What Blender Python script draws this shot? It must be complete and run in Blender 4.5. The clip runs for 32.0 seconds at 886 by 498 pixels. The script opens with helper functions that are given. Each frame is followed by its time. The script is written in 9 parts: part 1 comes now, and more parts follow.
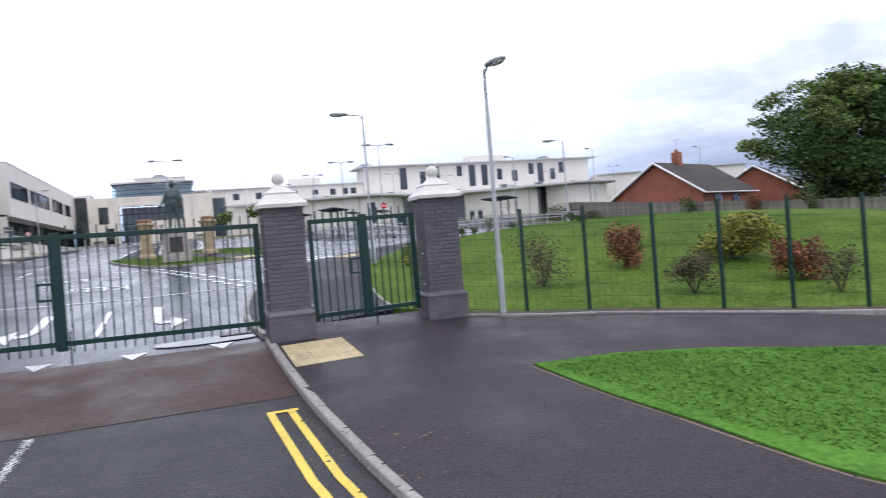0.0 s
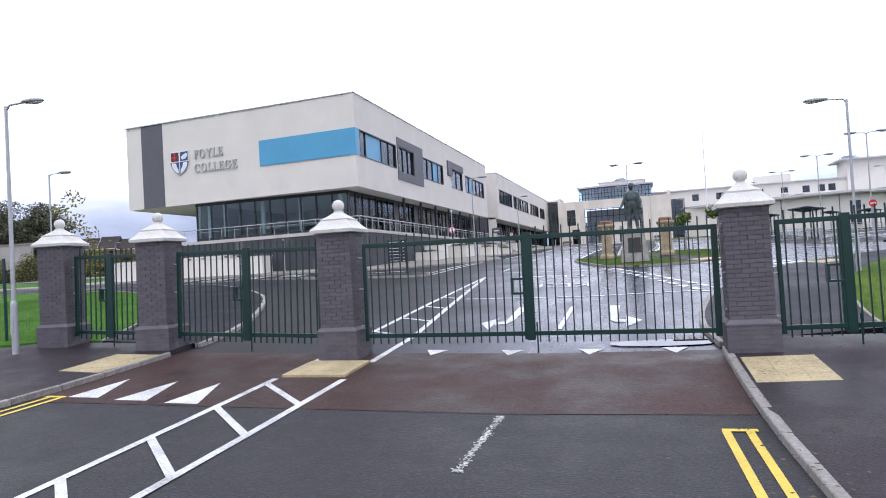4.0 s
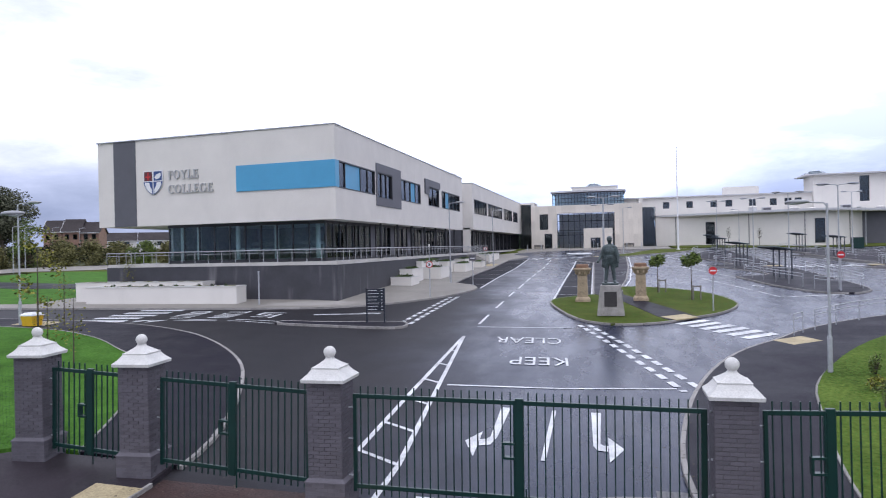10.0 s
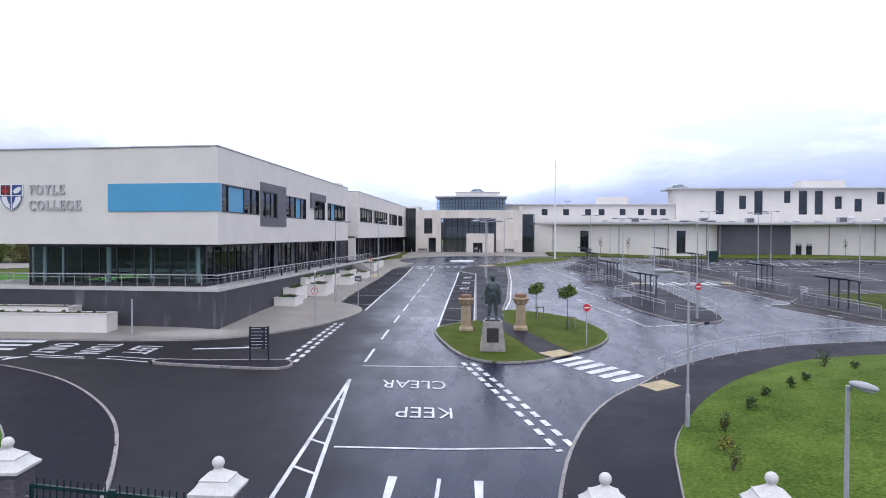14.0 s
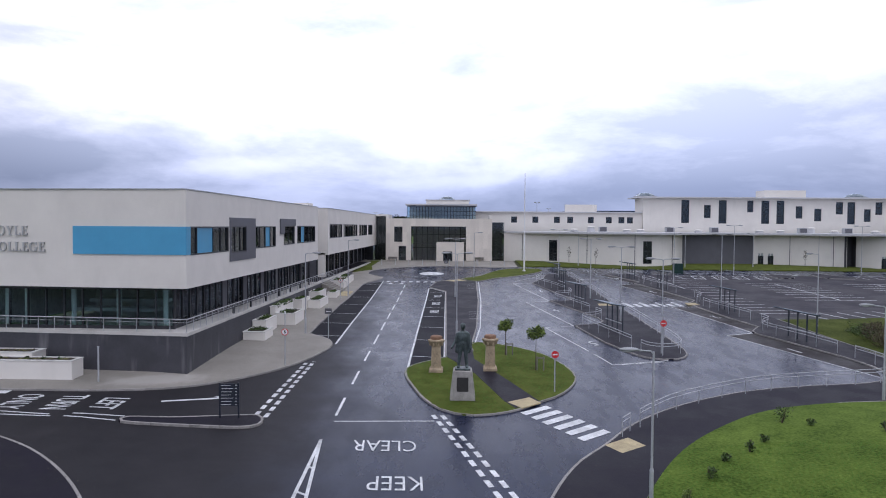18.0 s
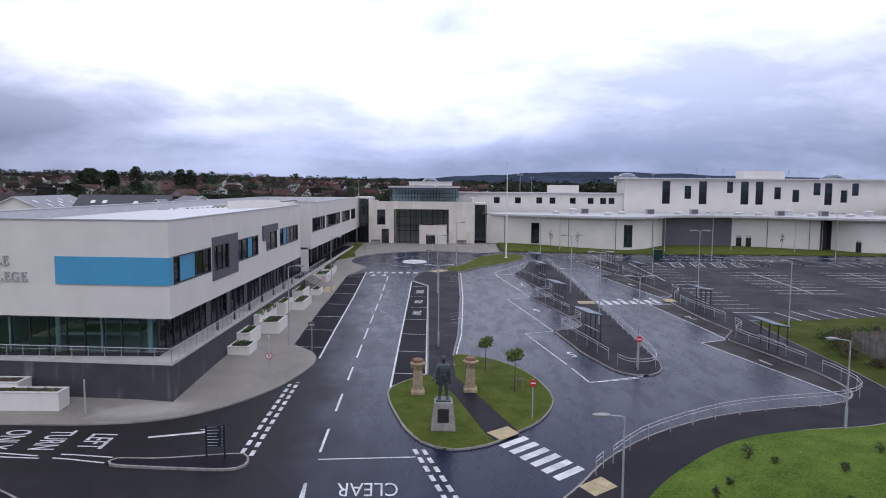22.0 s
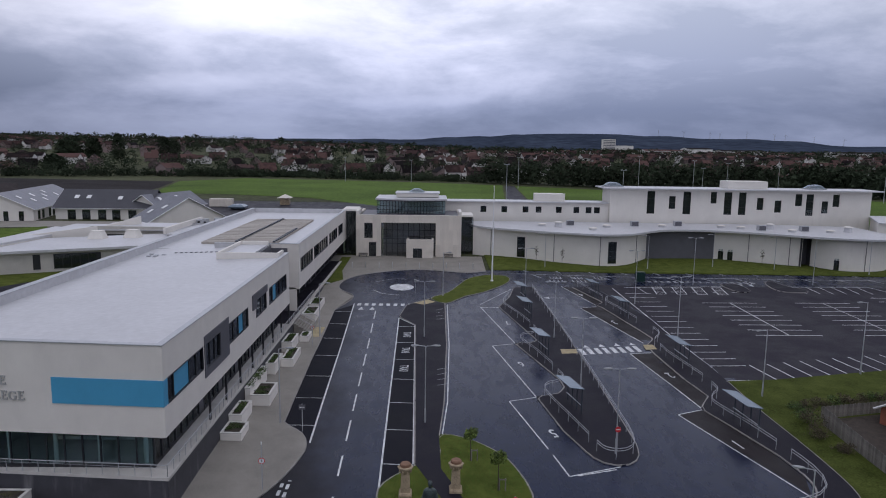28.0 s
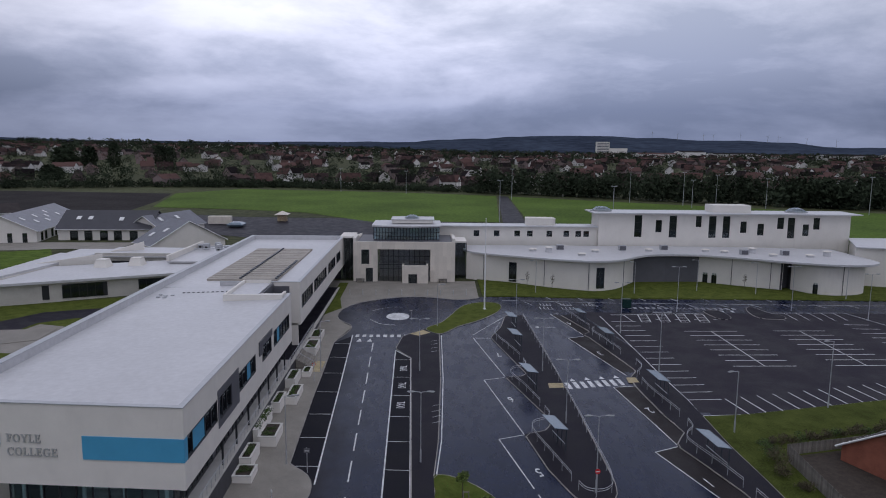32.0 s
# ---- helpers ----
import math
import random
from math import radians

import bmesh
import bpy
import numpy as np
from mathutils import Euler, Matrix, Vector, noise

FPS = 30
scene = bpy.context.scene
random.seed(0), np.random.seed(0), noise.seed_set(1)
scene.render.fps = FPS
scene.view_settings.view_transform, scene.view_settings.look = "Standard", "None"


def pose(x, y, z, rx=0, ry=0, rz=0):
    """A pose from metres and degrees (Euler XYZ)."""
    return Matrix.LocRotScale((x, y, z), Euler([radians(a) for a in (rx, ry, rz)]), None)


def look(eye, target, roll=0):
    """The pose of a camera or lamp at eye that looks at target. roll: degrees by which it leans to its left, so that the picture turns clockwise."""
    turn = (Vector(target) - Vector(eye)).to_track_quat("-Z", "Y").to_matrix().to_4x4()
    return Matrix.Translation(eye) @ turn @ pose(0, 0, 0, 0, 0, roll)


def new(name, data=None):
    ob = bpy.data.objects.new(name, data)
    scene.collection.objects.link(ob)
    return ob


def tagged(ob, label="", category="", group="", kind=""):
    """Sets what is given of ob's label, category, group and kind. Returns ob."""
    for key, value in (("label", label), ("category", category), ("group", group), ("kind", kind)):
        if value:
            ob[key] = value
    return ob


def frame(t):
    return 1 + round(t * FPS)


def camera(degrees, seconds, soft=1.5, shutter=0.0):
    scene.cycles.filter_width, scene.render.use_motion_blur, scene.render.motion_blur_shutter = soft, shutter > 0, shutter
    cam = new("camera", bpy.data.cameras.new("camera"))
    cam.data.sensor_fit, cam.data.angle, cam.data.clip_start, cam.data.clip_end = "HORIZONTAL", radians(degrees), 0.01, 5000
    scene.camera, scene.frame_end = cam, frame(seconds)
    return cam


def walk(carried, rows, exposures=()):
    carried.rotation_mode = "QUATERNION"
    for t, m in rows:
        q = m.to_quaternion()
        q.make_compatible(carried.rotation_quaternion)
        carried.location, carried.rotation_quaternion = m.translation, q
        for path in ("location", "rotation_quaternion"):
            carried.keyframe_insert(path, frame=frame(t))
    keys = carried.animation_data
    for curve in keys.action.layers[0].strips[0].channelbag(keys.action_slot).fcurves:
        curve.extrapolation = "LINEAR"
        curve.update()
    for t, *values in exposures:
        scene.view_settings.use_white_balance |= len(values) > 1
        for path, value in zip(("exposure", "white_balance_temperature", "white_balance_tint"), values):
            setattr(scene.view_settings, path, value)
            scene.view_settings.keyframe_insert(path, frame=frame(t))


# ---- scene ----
# ---- camera ----
cam = camera(65.5, 32.0, soft=1.0, shutter=0.4)
PATH = [
    (0, (1.84, -4.16, 1.69), (2.537, -2.286, 1.647), -4.7),
    (0.5, (1.791, -4.108, 1.617), (2.259, -2.164, 1.615), -3.9),
    (1, (1.845, -4.055, 1.6), (2.045, -2.065, 1.618), -3.9),
    (1.5, (1.85, -4.071, 1.617), (1.796, -2.072, 1.65), -3.9),
    (2, (1.872, -3.98, 1.638), (1.571, -2.003, 1.684), -3.8),
    (3, (1.905, -3.876, 1.66), (1.399, -1.942, 1.721), -3.6),
    (5.5, (1.822, -3.856, 1.995), (1.239, -1.943, 2.039), -3.1),
    (6, (1.798, -3.876, 2.268), (1.211, -1.965, 2.31), -3.0),
    (7, (1.786, -3.884, 3.125), (1.196, -1.973, 3.151), -2.4),
    (9, (1.638, -3.889, 4.499), (1.06, -1.975, 4.505), -1.7),
    (10, (1.567, -3.945, 4.978), (1.09, -2.003, 4.973), -1.3),
    (11, (1.484, -4.008, 5.538), (1.171, -2.032, 5.519), -0.8),
    (12, (1.433, -4.063, 6.098), (1.229, -2.074, 6.071), -0.4),
    (13, (1.415, -4.141, 6.723), (1.246, -2.149, 6.687), -0.1),
    (14, (1.41, -4.242, 7.336), (1.267, -2.247, 7.296), 0.1),
    (17, (1.451, -4.252, 9.439), (1.373, -2.254, 9.38), 0.3),
    (18, (1.352, -4.427, 10.373), (1.297, -2.428, 10.308), 0.4),
    (19, (1.411, -4.54, 11.171), (1.37, -2.541, 11.103), 0.5),
    (20, (1.503, -4.727, 11.989), (1.475, -2.728, 11.922), 0.5),
    (20.5, (1.523, -4.718, 12.539), (1.499, -2.719, 12.470), 0.5),
    (21, (1.542, -4.709, 13.073), (1.523, -2.711, 12.992), 0.5),
    (21.5, (1.563, -4.7, 13.656), (1.547, -2.704, 13.524), 0.4),
    (22, (1.493, -4.788, 14.339), (1.486, -2.796, 14.16), 0.4),
    (23, (1.355, -4.677, 15.809), (1.356, -2.692, 15.564), 0.5),
    (24, (1.355, -4.819, 17.096), (1.363, -2.837, 16.832), 0.5),
    (25.5, (1.412, -4.809, 19.528), (1.432, -2.829, 19.247), 0.7),
    (27.5, (1.442, -4.812, 22.984), (1.47, -2.834, 22.693), 0.7),
    (28, (1.37, -4.843, 23.868), (1.403, -2.865, 23.575), 0.8),
    (29, (1.41, -5.32, 25.515), (1.447, -3.342, 25.221), 0.5),
    (30, (1.462, -5.993, 26.991), (1.501, -4.015, 26.698), 0.7),
    (31, (1.467, -7.159, 27.926), (1.513, -5.18, 27.639), 0.5),
    (32, (1.406, -8.574, 28.85), (1.453, -6.595, 28.562), 0.6),
]
EXPOSURES = [(0, 0.34, 6200, 11), (0.5, 0.0, 6100, 11), (1, -0.24, 6030, 11), (3, 0.32, 6080, 12), (6, 0.37, 6040, 13), (9, 0.07, 5930, 14), (13, 0.17, 5920, 14), (17, -0.1, 5980, 14), (19, -0.4, 5930, 15), (23, -0.36, 5920, 15), (25, -0.62, 6000, 14), (28, -0.98, 5980, 14), (32, -1.11, 5940, 14)]
walk(cam, [(t, look(e, a, r)) for t, e, a, r in PATH], EXPOSURES)

# ---- world and sun ----
SUN_EL, SUN_AZ = radians(48), radians(-15)
world = bpy.data.worlds.new("overcast_sky")
scene.world = world
world.use_nodes = True
wn, wl = world.node_tree.nodes, world.node_tree.links
wn.clear()


def wnode(kind, **kw):
    n = wn.new(kind)
    for k, v in kw.items():
        if k == "op":
            n.operation = v
        else:
            n.inputs[k].default_value = v
    return n


w_out = wn.new("ShaderNodeOutputWorld")
w_bg = wn.new("ShaderNodeBackground")
w_bg.inputs["Strength"].default_value = 0.1
w_sky = wn.new("ShaderNodeTexSky")
w_sky.sky_type = "NISHITA"
w_sky.sun_disc = False
w_sky.sun_elevation = SUN_EL
w_sky.sun_rotation = SUN_AZ
w_tc = wn.new("ShaderNodeTexCoord")
w_sep = wn.new("ShaderNodeSeparateXYZ")
wl.new(w_tc.outputs["Generated"], w_sep.inputs[0])
w_zz = wn.new("ShaderNodeMath")
w_zz.operation = "ABSOLUTE"
wl.new(w_sep.outputs["Z"], w_zz.inputs[0])


def wnoise(scale, detail, rough, offset, stretch=(1, 1, 1), distort=0.0):
    m = wn.new("ShaderNodeMapping")
    m.inputs["Location"].default_value = offset
    m.inputs["Scale"].default_value = stretch
    wl.new(w_tc.outputs["Generated"], m.inputs[0])
    n = wn.new("ShaderNodeTexNoise")
    n.inputs["Scale"].default_value = scale
    n.inputs["Detail"].default_value = detail
    n.inputs["Roughness"].default_value = rough
    n.inputs["Distortion"].default_value = distort
    wl.new(m.outputs[0], n.inputs["Vector"])
    return n


def wramp(src, stops):
    r = wn.new("ShaderNodeValToRGB")
    while len(r.color_ramp.elements) < len(stops):
        r.color_ramp.elements.new(0.5)
    for e, (p, c) in zip(r.color_ramp.elements, stops):
        e.position, e.color = p, (*c, 1)
    wl.new(src, r.inputs[0])
    return r


w_big = wnoise(0.8, 2.0, 0.45, (3.1, 1.7, 0.0), (1.0, 1.0, 3.4), 0.5)
w_small = wnoise(3.0, 9.0, 0.6, (0.4, 2.2, 0.0), (1.0, 1.0, 3.2), 0.2)
w_mixn = wn.new("ShaderNodeMath")
w_mixn.operation = "MULTIPLY_ADD"
w_mixn.inputs[1].default_value = 0.72
wl.new(w_small.outputs[0], w_mixn.inputs[0])
w_half = wn.new("ShaderNodeMath")
w_half.operation = "MULTIPLY"
w_half.inputs[1].default_value = 0.36
wl.new(w_big.outputs[0], w_half.inputs[0])
wl.new(w_half.outputs[0], w_mixn.inputs[2])
# the broad masses of the layer: a bank to the west, a darker one to the east, a thin bright gap between them
w_front = wnode("ShaderNodeMath", op="MAXIMUM")
w_front.inputs[1].default_value = 0.15
wl.new(w_sep.outputs["Y"], w_front.inputs[0])
w_uv = wn.new("ShaderNodeCombineXYZ")
for axis in ("X", "Z"):
    q = wnode("ShaderNodeMath", op="DIVIDE")
    wl.new(w_sep.outputs[axis], q.inputs[0])
    wl.new(w_front.outputs[0], q.inputs[1])
    wl.new(q.outputs[0], w_uv.inputs["X" if axis == "X" else "Y"])
w_sum = w_mixn.outputs[0]
for cx, cz, sx, sz_, lean, amount in ((-0.52, 0.105, 0.42, 0.085, 0.04, -0.15), (0.5, 0.12, 0.8, 0.2, 0.16, -0.125), (0.15, 0.05, 0.35, 0.05, 0.2, -0.07), (-0.06, 0.2, 0.5, 0.17, 0.08, 0.055), (-0.34, 0.085, 0.2, 0.02, 0.05, 0.09), (-0.03, 0.062, 0.14, 0.014, 0.05, 0.08), (-0.95, 0.14, 0.4, 0.12, 0.0, -0.08)):
    mp_ = wn.new("ShaderNodeMapping")
    mp_.vector_type = "TEXTURE"
    mp_.inputs["Location"].default_value = (cx, cz, 0)
    mp_.inputs["Rotation"].default_value = (0, 0, lean)
    mp_.inputs["Scale"].default_value = (sx, sz_, 1)
    wl.new(w_uv.outputs[0], mp_.inputs[0])
    ln_ = wn.new("ShaderNodeVectorMath")
    ln_.operation = "LENGTH"
    wl.new(mp_.outputs[0], ln_.inputs[0])
    rg_ = wn.new("ShaderNodeMapRange")
    rg_.interpolation_type = "SMOOTHSTEP"
    rg_.inputs["From Min"].default_value, rg_.inputs["From Max"].default_value = 0.0, 1.0
    rg_.inputs["To Min"].default_value, rg_.inputs["To Max"].default_value = amount, 0.0
    wl.new(ln_.outputs["Value"], rg_.inputs[0])
    ad_ = wnode("ShaderNodeMath", op="ADD")
    wl.new(w_sum, ad_.inputs[0])
    wl.new(rg_.outputs[0], ad_.inputs[1])
    w_sum = ad_.outputs[0]
w_cloud = wramp(w_sum, [(0.37, (6.6, 7.0, 8.2)), (0.47, (9.4, 9.6, 10.7)), (0.55, (12.7, 12.6, 13.5)), (0.66, (15.9, 15.6, 16.2))])
# the layer is thick and blue-grey low over the far hills
w_low = wramp(w_zz.outputs[0], [(0.0, (0.3, 0.345, 0.45)), (0.055, (0.42, 0.46, 0.575)), (0.115, (0.77, 0.79, 0.87)), (0.2, (1.0, 1.0, 1.0))])
w_dim = wn.new("ShaderNodeMixRGB")
w_dim.blend_type = "MULTIPLY"
w_dim.inputs[0].default_value = 1.0
wl.new(w_cloud.outputs[0], w_dim.inputs[1])
wl.new(w_low.outputs[0], w_dim.inputs[2])
# the cloud glows where the sun stands behind it, ahead over the school
w_dot = wn.new("ShaderNodeVectorMath")
w_dot.operation = "DOT_PRODUCT"
w_dot.inputs[1].default_value = Vector((0.07, 0.94, 0.3)).normalized()
wl.new(w_tc.outputs["Generated"], w_dot.inputs[0])
w_glow = wn.new("ShaderNodeMapRange")
w_glow.interpolation_type = "SMOOTHSTEP"
w_glow.inputs["From Min"].default_value = 0.72
w_glow.inputs["From Max"].default_value = 1.0
w_glow.inputs["To Min"].default_value = 1.0
w_glow.inputs["To Max"].default_value = 1.62
wl.new(w_dot.outputs["Value"], w_glow.inputs[0])
w_lit = wn.new("ShaderNodeMixRGB")
w_lit.blend_type = "MULTIPLY"
w_lit.inputs[0].default_value = 1.0
wl.new(w_dim.outputs[0], w_lit.inputs[1])
wl.new(w_glow.outputs[0], w_lit.inputs[2])
w_mix = wn.new("ShaderNodeMixRGB")
w_mix.inputs[0].default_value = 0.94
wl.new(w_sky.outputs[0], w_mix.inputs[1])
wl.new(w_lit.outputs[0], w_mix.inputs[2])
wl.new(w_mix.outputs[0], w_bg.inputs["Color"])
wl.new(w_bg.outputs[0], w_out.inputs[0])

sun = new("sun", bpy.data.lights.new("sun", "SUN"))
sun.data.energy, sun.data.angle, sun.data.color = 0.7, radians(25), (1.0, 0.97, 0.93)
sun.matrix_world = look((30 * math.sin(SUN_AZ) * -1, -30, 60), (0, 0, 0))

# ---- materials ----
def mat(name, color, rough=0.6, var=0.12, scale=3.0, fine=40.0, bump=0.15, metal=0.0, wet=0.0, spec=0.5, per=0.0, tint=None, coord="Object", streak=None, speck=None):
    """A surface with variation at two scales: broad stains and fine grain, the grain also as relief. wet: how far rough goes down in patches. per: spread from piece to piece."""
    m = bpy.data.materials.new(name)
    m.use_nodes = True
    n, l = m.node_tree.nodes, m.node_tree.links
    b = n["Principled BSDF"]
    tc = n.new("ShaderNodeTexCoord")
    big = n.new("ShaderNodeTexNoise")
    big.inputs["Scale"].default_value, big.inputs["Detail"].default_value, big.inputs["Roughness"].default_value = scale, 7, 0.62
    small = n.new("ShaderNodeTexNoise")
    small.inputs["Scale"].default_value, small.inputs["Detail"].default_value = fine, 3
    l.new(tc.outputs[coord], big.inputs["Vector"])
    l.new(tc.outputs[coord], small.inputs["Vector"])
    add = n.new("ShaderNodeMath")
    add.operation = "ADD"
    l.new(big.outputs[0], add.inputs[0])
    l.new(small.outputs[0], add.inputs[1])
    val = add.outputs[0]
    if per:
        oi = n.new("ShaderNodeObjectInfo")
        gi = n.new("ShaderNodeNewGeometry")
        ad2 = n.new("ShaderNodeMath")
        ad2.operation = "ADD"
        l.new(oi.outputs["Random"], ad2.inputs[0])
        l.new(gi.outputs["Random Per Island"], ad2.inputs[1])
        fr = n.new("ShaderNodeMath")
        fr.operation = "FRACT"
        l.new(ad2.outputs[0], fr.inputs[0])
        ad3 = n.new("ShaderNodeMath")
        ad3.operation = "MULTIPLY_ADD"
        ad3.inputs[1].default_value = per
        l.new(fr.outputs[0], ad3.inputs[0])
        l.new(val, ad3.inputs[2])
        sb = n.new("ShaderNodeMath")
        sb.operation = "SUBTRACT"
        sb.inputs[1].default_value = per / 2
        l.new(ad3.outputs[0], sb.inputs[0])
        val = sb.outputs[0]
    ramp = n.new("ShaderNodeValToRGB")
    e = ramp.color_ramp.elements
    lo = [c * (1 - 2.2 * var) for c in color]
    hi = [min(1, c * (1 + 2.2 * var)) for c in (tint or color)]
    half = n.new("ShaderNodeMath")
    half.operation = "MULTIPLY"
    half.inputs[1].default_value = 0.5
    l.new(val, half.inputs[0])
    e[0].position, e[0].color = 0.3, (*[max(0, c) for c in lo], 1)
    e[1].position, e[1].color = 0.7, (*hi, 1)
    l.new(half.outputs[0], ramp.inputs[0])
    col = ramp.outputs[0]
    if streak:  # run-off stains: (colour, share, width along, length up)
        mp = n.new("ShaderNodeMapping")
        mp.inputs["Scale"].default_value = (streak[2], streak[2], streak[3])
        sn = n.new("ShaderNodeTexNoise")
        sn.inputs["Scale"].default_value, sn.inputs["Detail"].default_value = 1.0, 4
        l.new(tc.outputs[coord], mp.inputs[0])
        l.new(mp.outputs[0], sn.inputs["Vector"])
        sr = n.new("ShaderNodeMapRange")
        sr.inputs["From Min"].default_value, sr.inputs["From Max"].default_value = 0.6, 0.78
        sr.inputs["To Min"].default_value, sr.inputs["To Max"].default_value = 0.0, streak[1]
        l.new(sn.outputs[0], sr.inputs[0])
        mx = n.new("ShaderNodeMixRGB")
        mx.inputs[2].default_value = (*streak[0], 1)
        l.new(sr.outputs[0], mx.inputs[0])
        l.new(col, mx.inputs[1])
        col = mx.outputs[0]
    if speck:  # exposed stones: (scale, colour, share)
        vn = n.new("ShaderNodeTexNoise")
        vn.inputs["Scale"].default_value, vn.inputs["Detail"].default_value, vn.inputs["Roughness"].default_value = speck[0], 2, 0.7
        l.new(tc.outputs[coord], vn.inputs["Vector"])
        vr = n.new("ShaderNodeMapRange")
        vr.inputs["From Min"].default_value, vr.inputs["From Max"].default_value = 0.55, 0.68
        vr.inputs["To Min"].default_value, vr.inputs["To Max"].default_value = 0.0, speck[2]
        l.new(vn.outputs[0], vr.inputs[0])
        mx = n.new("ShaderNodeMixRGB")
        mx.inputs[2].default_value = (*speck[1], 1)
        l.new(vr.outputs[0], mx.inputs[0])
        l.new(col, mx.inputs[1])
        col = mx.outputs[0]
    l.new(col, b.inputs["Base Color"])
    b.inputs["Roughness"].default_value = rough
    if wet:
        mr = n.new("ShaderNodeMapRange")
        mr.inputs["From Min"].default_value, mr.inputs["From Max"].default_value = 0.38, 0.62
        mr.inputs["To Min"].default_value, mr.inputs["To Max"].default_value = rough - wet, rough
        l.new(big.outputs[0], mr.inputs[0])
        l.new(mr.outputs[0], b.inputs["Roughness"])
    b.inputs["Metallic"].default_value = metal
    b.inputs["Specular IOR Level"].default_value = spec
    if bump:
        bp = n.new("ShaderNodeBump")
        bp.inputs["Strength"].default_value, bp.inputs["Distance"].default_value = bump, 0.01
        l.new(small.outputs[0], bp.inputs["Height"])
        l.new(bp.outputs[0], b.inputs["Normal"])
    return m


def glass(name, tint=(0.72, 0.82, 0.84), ior=1.6, rough=0.03):
    """Window glass: part mirror, part see-through."""
    m = bpy.data.materials.new(name)
    m.use_nodes = True
    n, l = m.node_tree.nodes, m.node_tree.links
    n.remove(n["Principled BSDF"])
    out = n["Material Output"]
    tr = n.new("ShaderNodeBsdfTransparent")
    tr.inputs[0].default_value = (*tint, 1)
    gl = n.new("ShaderNodeBsdfGlossy")
    gl.inputs["Color"].default_value = (0.9, 0.95, 1, 1)
    gl.inputs["Roughness"].default_value = rough
    fr = n.new("ShaderNodeFresnel")
    fr.inputs[0].default_value = ior
    mx = n.new("ShaderNodeMixShader")
    l.new(fr.outputs[0], mx.inputs[0])
    l.new(tr.outputs[0], mx.inputs[1])
    l.new(gl.outputs[0], mx.inputs[2])
    l.new(mx.outputs[0], out.inputs[0])
    return m


M = {}
# strong blue in the base stands in for sky reflected on wet asphalt
M["asphalt"] = mat("dark_asphalt", (0.0074, 0.0108, 0.031), 0.6, 0.22, 0.7, 26, 0.35, wet=0.12, spec=0.12)
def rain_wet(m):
    """Rain lies on the road's camber: smoother and shinier there, fading out on the side road. The sky's blue sheen is
    put into the wet colour and specular tint.
    """
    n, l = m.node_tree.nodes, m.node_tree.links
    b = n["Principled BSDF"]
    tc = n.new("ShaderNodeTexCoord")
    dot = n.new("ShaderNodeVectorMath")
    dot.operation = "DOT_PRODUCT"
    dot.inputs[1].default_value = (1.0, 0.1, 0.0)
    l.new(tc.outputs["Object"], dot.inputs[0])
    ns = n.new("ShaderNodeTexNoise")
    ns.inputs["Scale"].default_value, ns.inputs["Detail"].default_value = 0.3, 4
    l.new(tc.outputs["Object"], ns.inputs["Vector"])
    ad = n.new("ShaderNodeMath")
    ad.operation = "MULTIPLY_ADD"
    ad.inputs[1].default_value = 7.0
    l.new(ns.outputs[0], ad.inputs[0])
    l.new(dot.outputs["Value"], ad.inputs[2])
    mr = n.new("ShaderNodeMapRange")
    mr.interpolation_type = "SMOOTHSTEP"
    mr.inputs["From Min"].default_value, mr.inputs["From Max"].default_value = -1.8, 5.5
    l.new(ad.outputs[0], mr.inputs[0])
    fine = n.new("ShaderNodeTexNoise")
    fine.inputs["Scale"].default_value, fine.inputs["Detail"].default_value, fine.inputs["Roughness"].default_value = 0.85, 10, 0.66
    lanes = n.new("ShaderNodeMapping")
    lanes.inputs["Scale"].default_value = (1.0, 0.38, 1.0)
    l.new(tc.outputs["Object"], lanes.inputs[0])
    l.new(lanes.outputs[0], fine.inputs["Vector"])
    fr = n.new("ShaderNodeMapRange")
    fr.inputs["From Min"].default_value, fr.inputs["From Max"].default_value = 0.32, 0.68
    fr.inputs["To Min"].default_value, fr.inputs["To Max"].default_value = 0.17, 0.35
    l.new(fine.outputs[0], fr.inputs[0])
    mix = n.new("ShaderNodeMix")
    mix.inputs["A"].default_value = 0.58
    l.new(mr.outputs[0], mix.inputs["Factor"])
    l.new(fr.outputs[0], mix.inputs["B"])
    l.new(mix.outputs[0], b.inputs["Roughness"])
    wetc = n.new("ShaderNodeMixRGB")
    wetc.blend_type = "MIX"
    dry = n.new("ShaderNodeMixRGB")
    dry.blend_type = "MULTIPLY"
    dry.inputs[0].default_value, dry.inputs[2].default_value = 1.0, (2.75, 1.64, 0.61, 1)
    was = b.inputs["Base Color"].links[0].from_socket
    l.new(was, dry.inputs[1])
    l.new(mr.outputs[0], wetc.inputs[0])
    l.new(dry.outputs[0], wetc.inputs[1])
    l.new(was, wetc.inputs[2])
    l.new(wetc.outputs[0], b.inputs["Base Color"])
    # blue tint adds the sky's colour to the sheen
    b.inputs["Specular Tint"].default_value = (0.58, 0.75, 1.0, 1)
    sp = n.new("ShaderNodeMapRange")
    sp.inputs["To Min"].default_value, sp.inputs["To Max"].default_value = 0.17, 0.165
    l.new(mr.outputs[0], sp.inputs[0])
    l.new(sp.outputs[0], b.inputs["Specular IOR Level"])


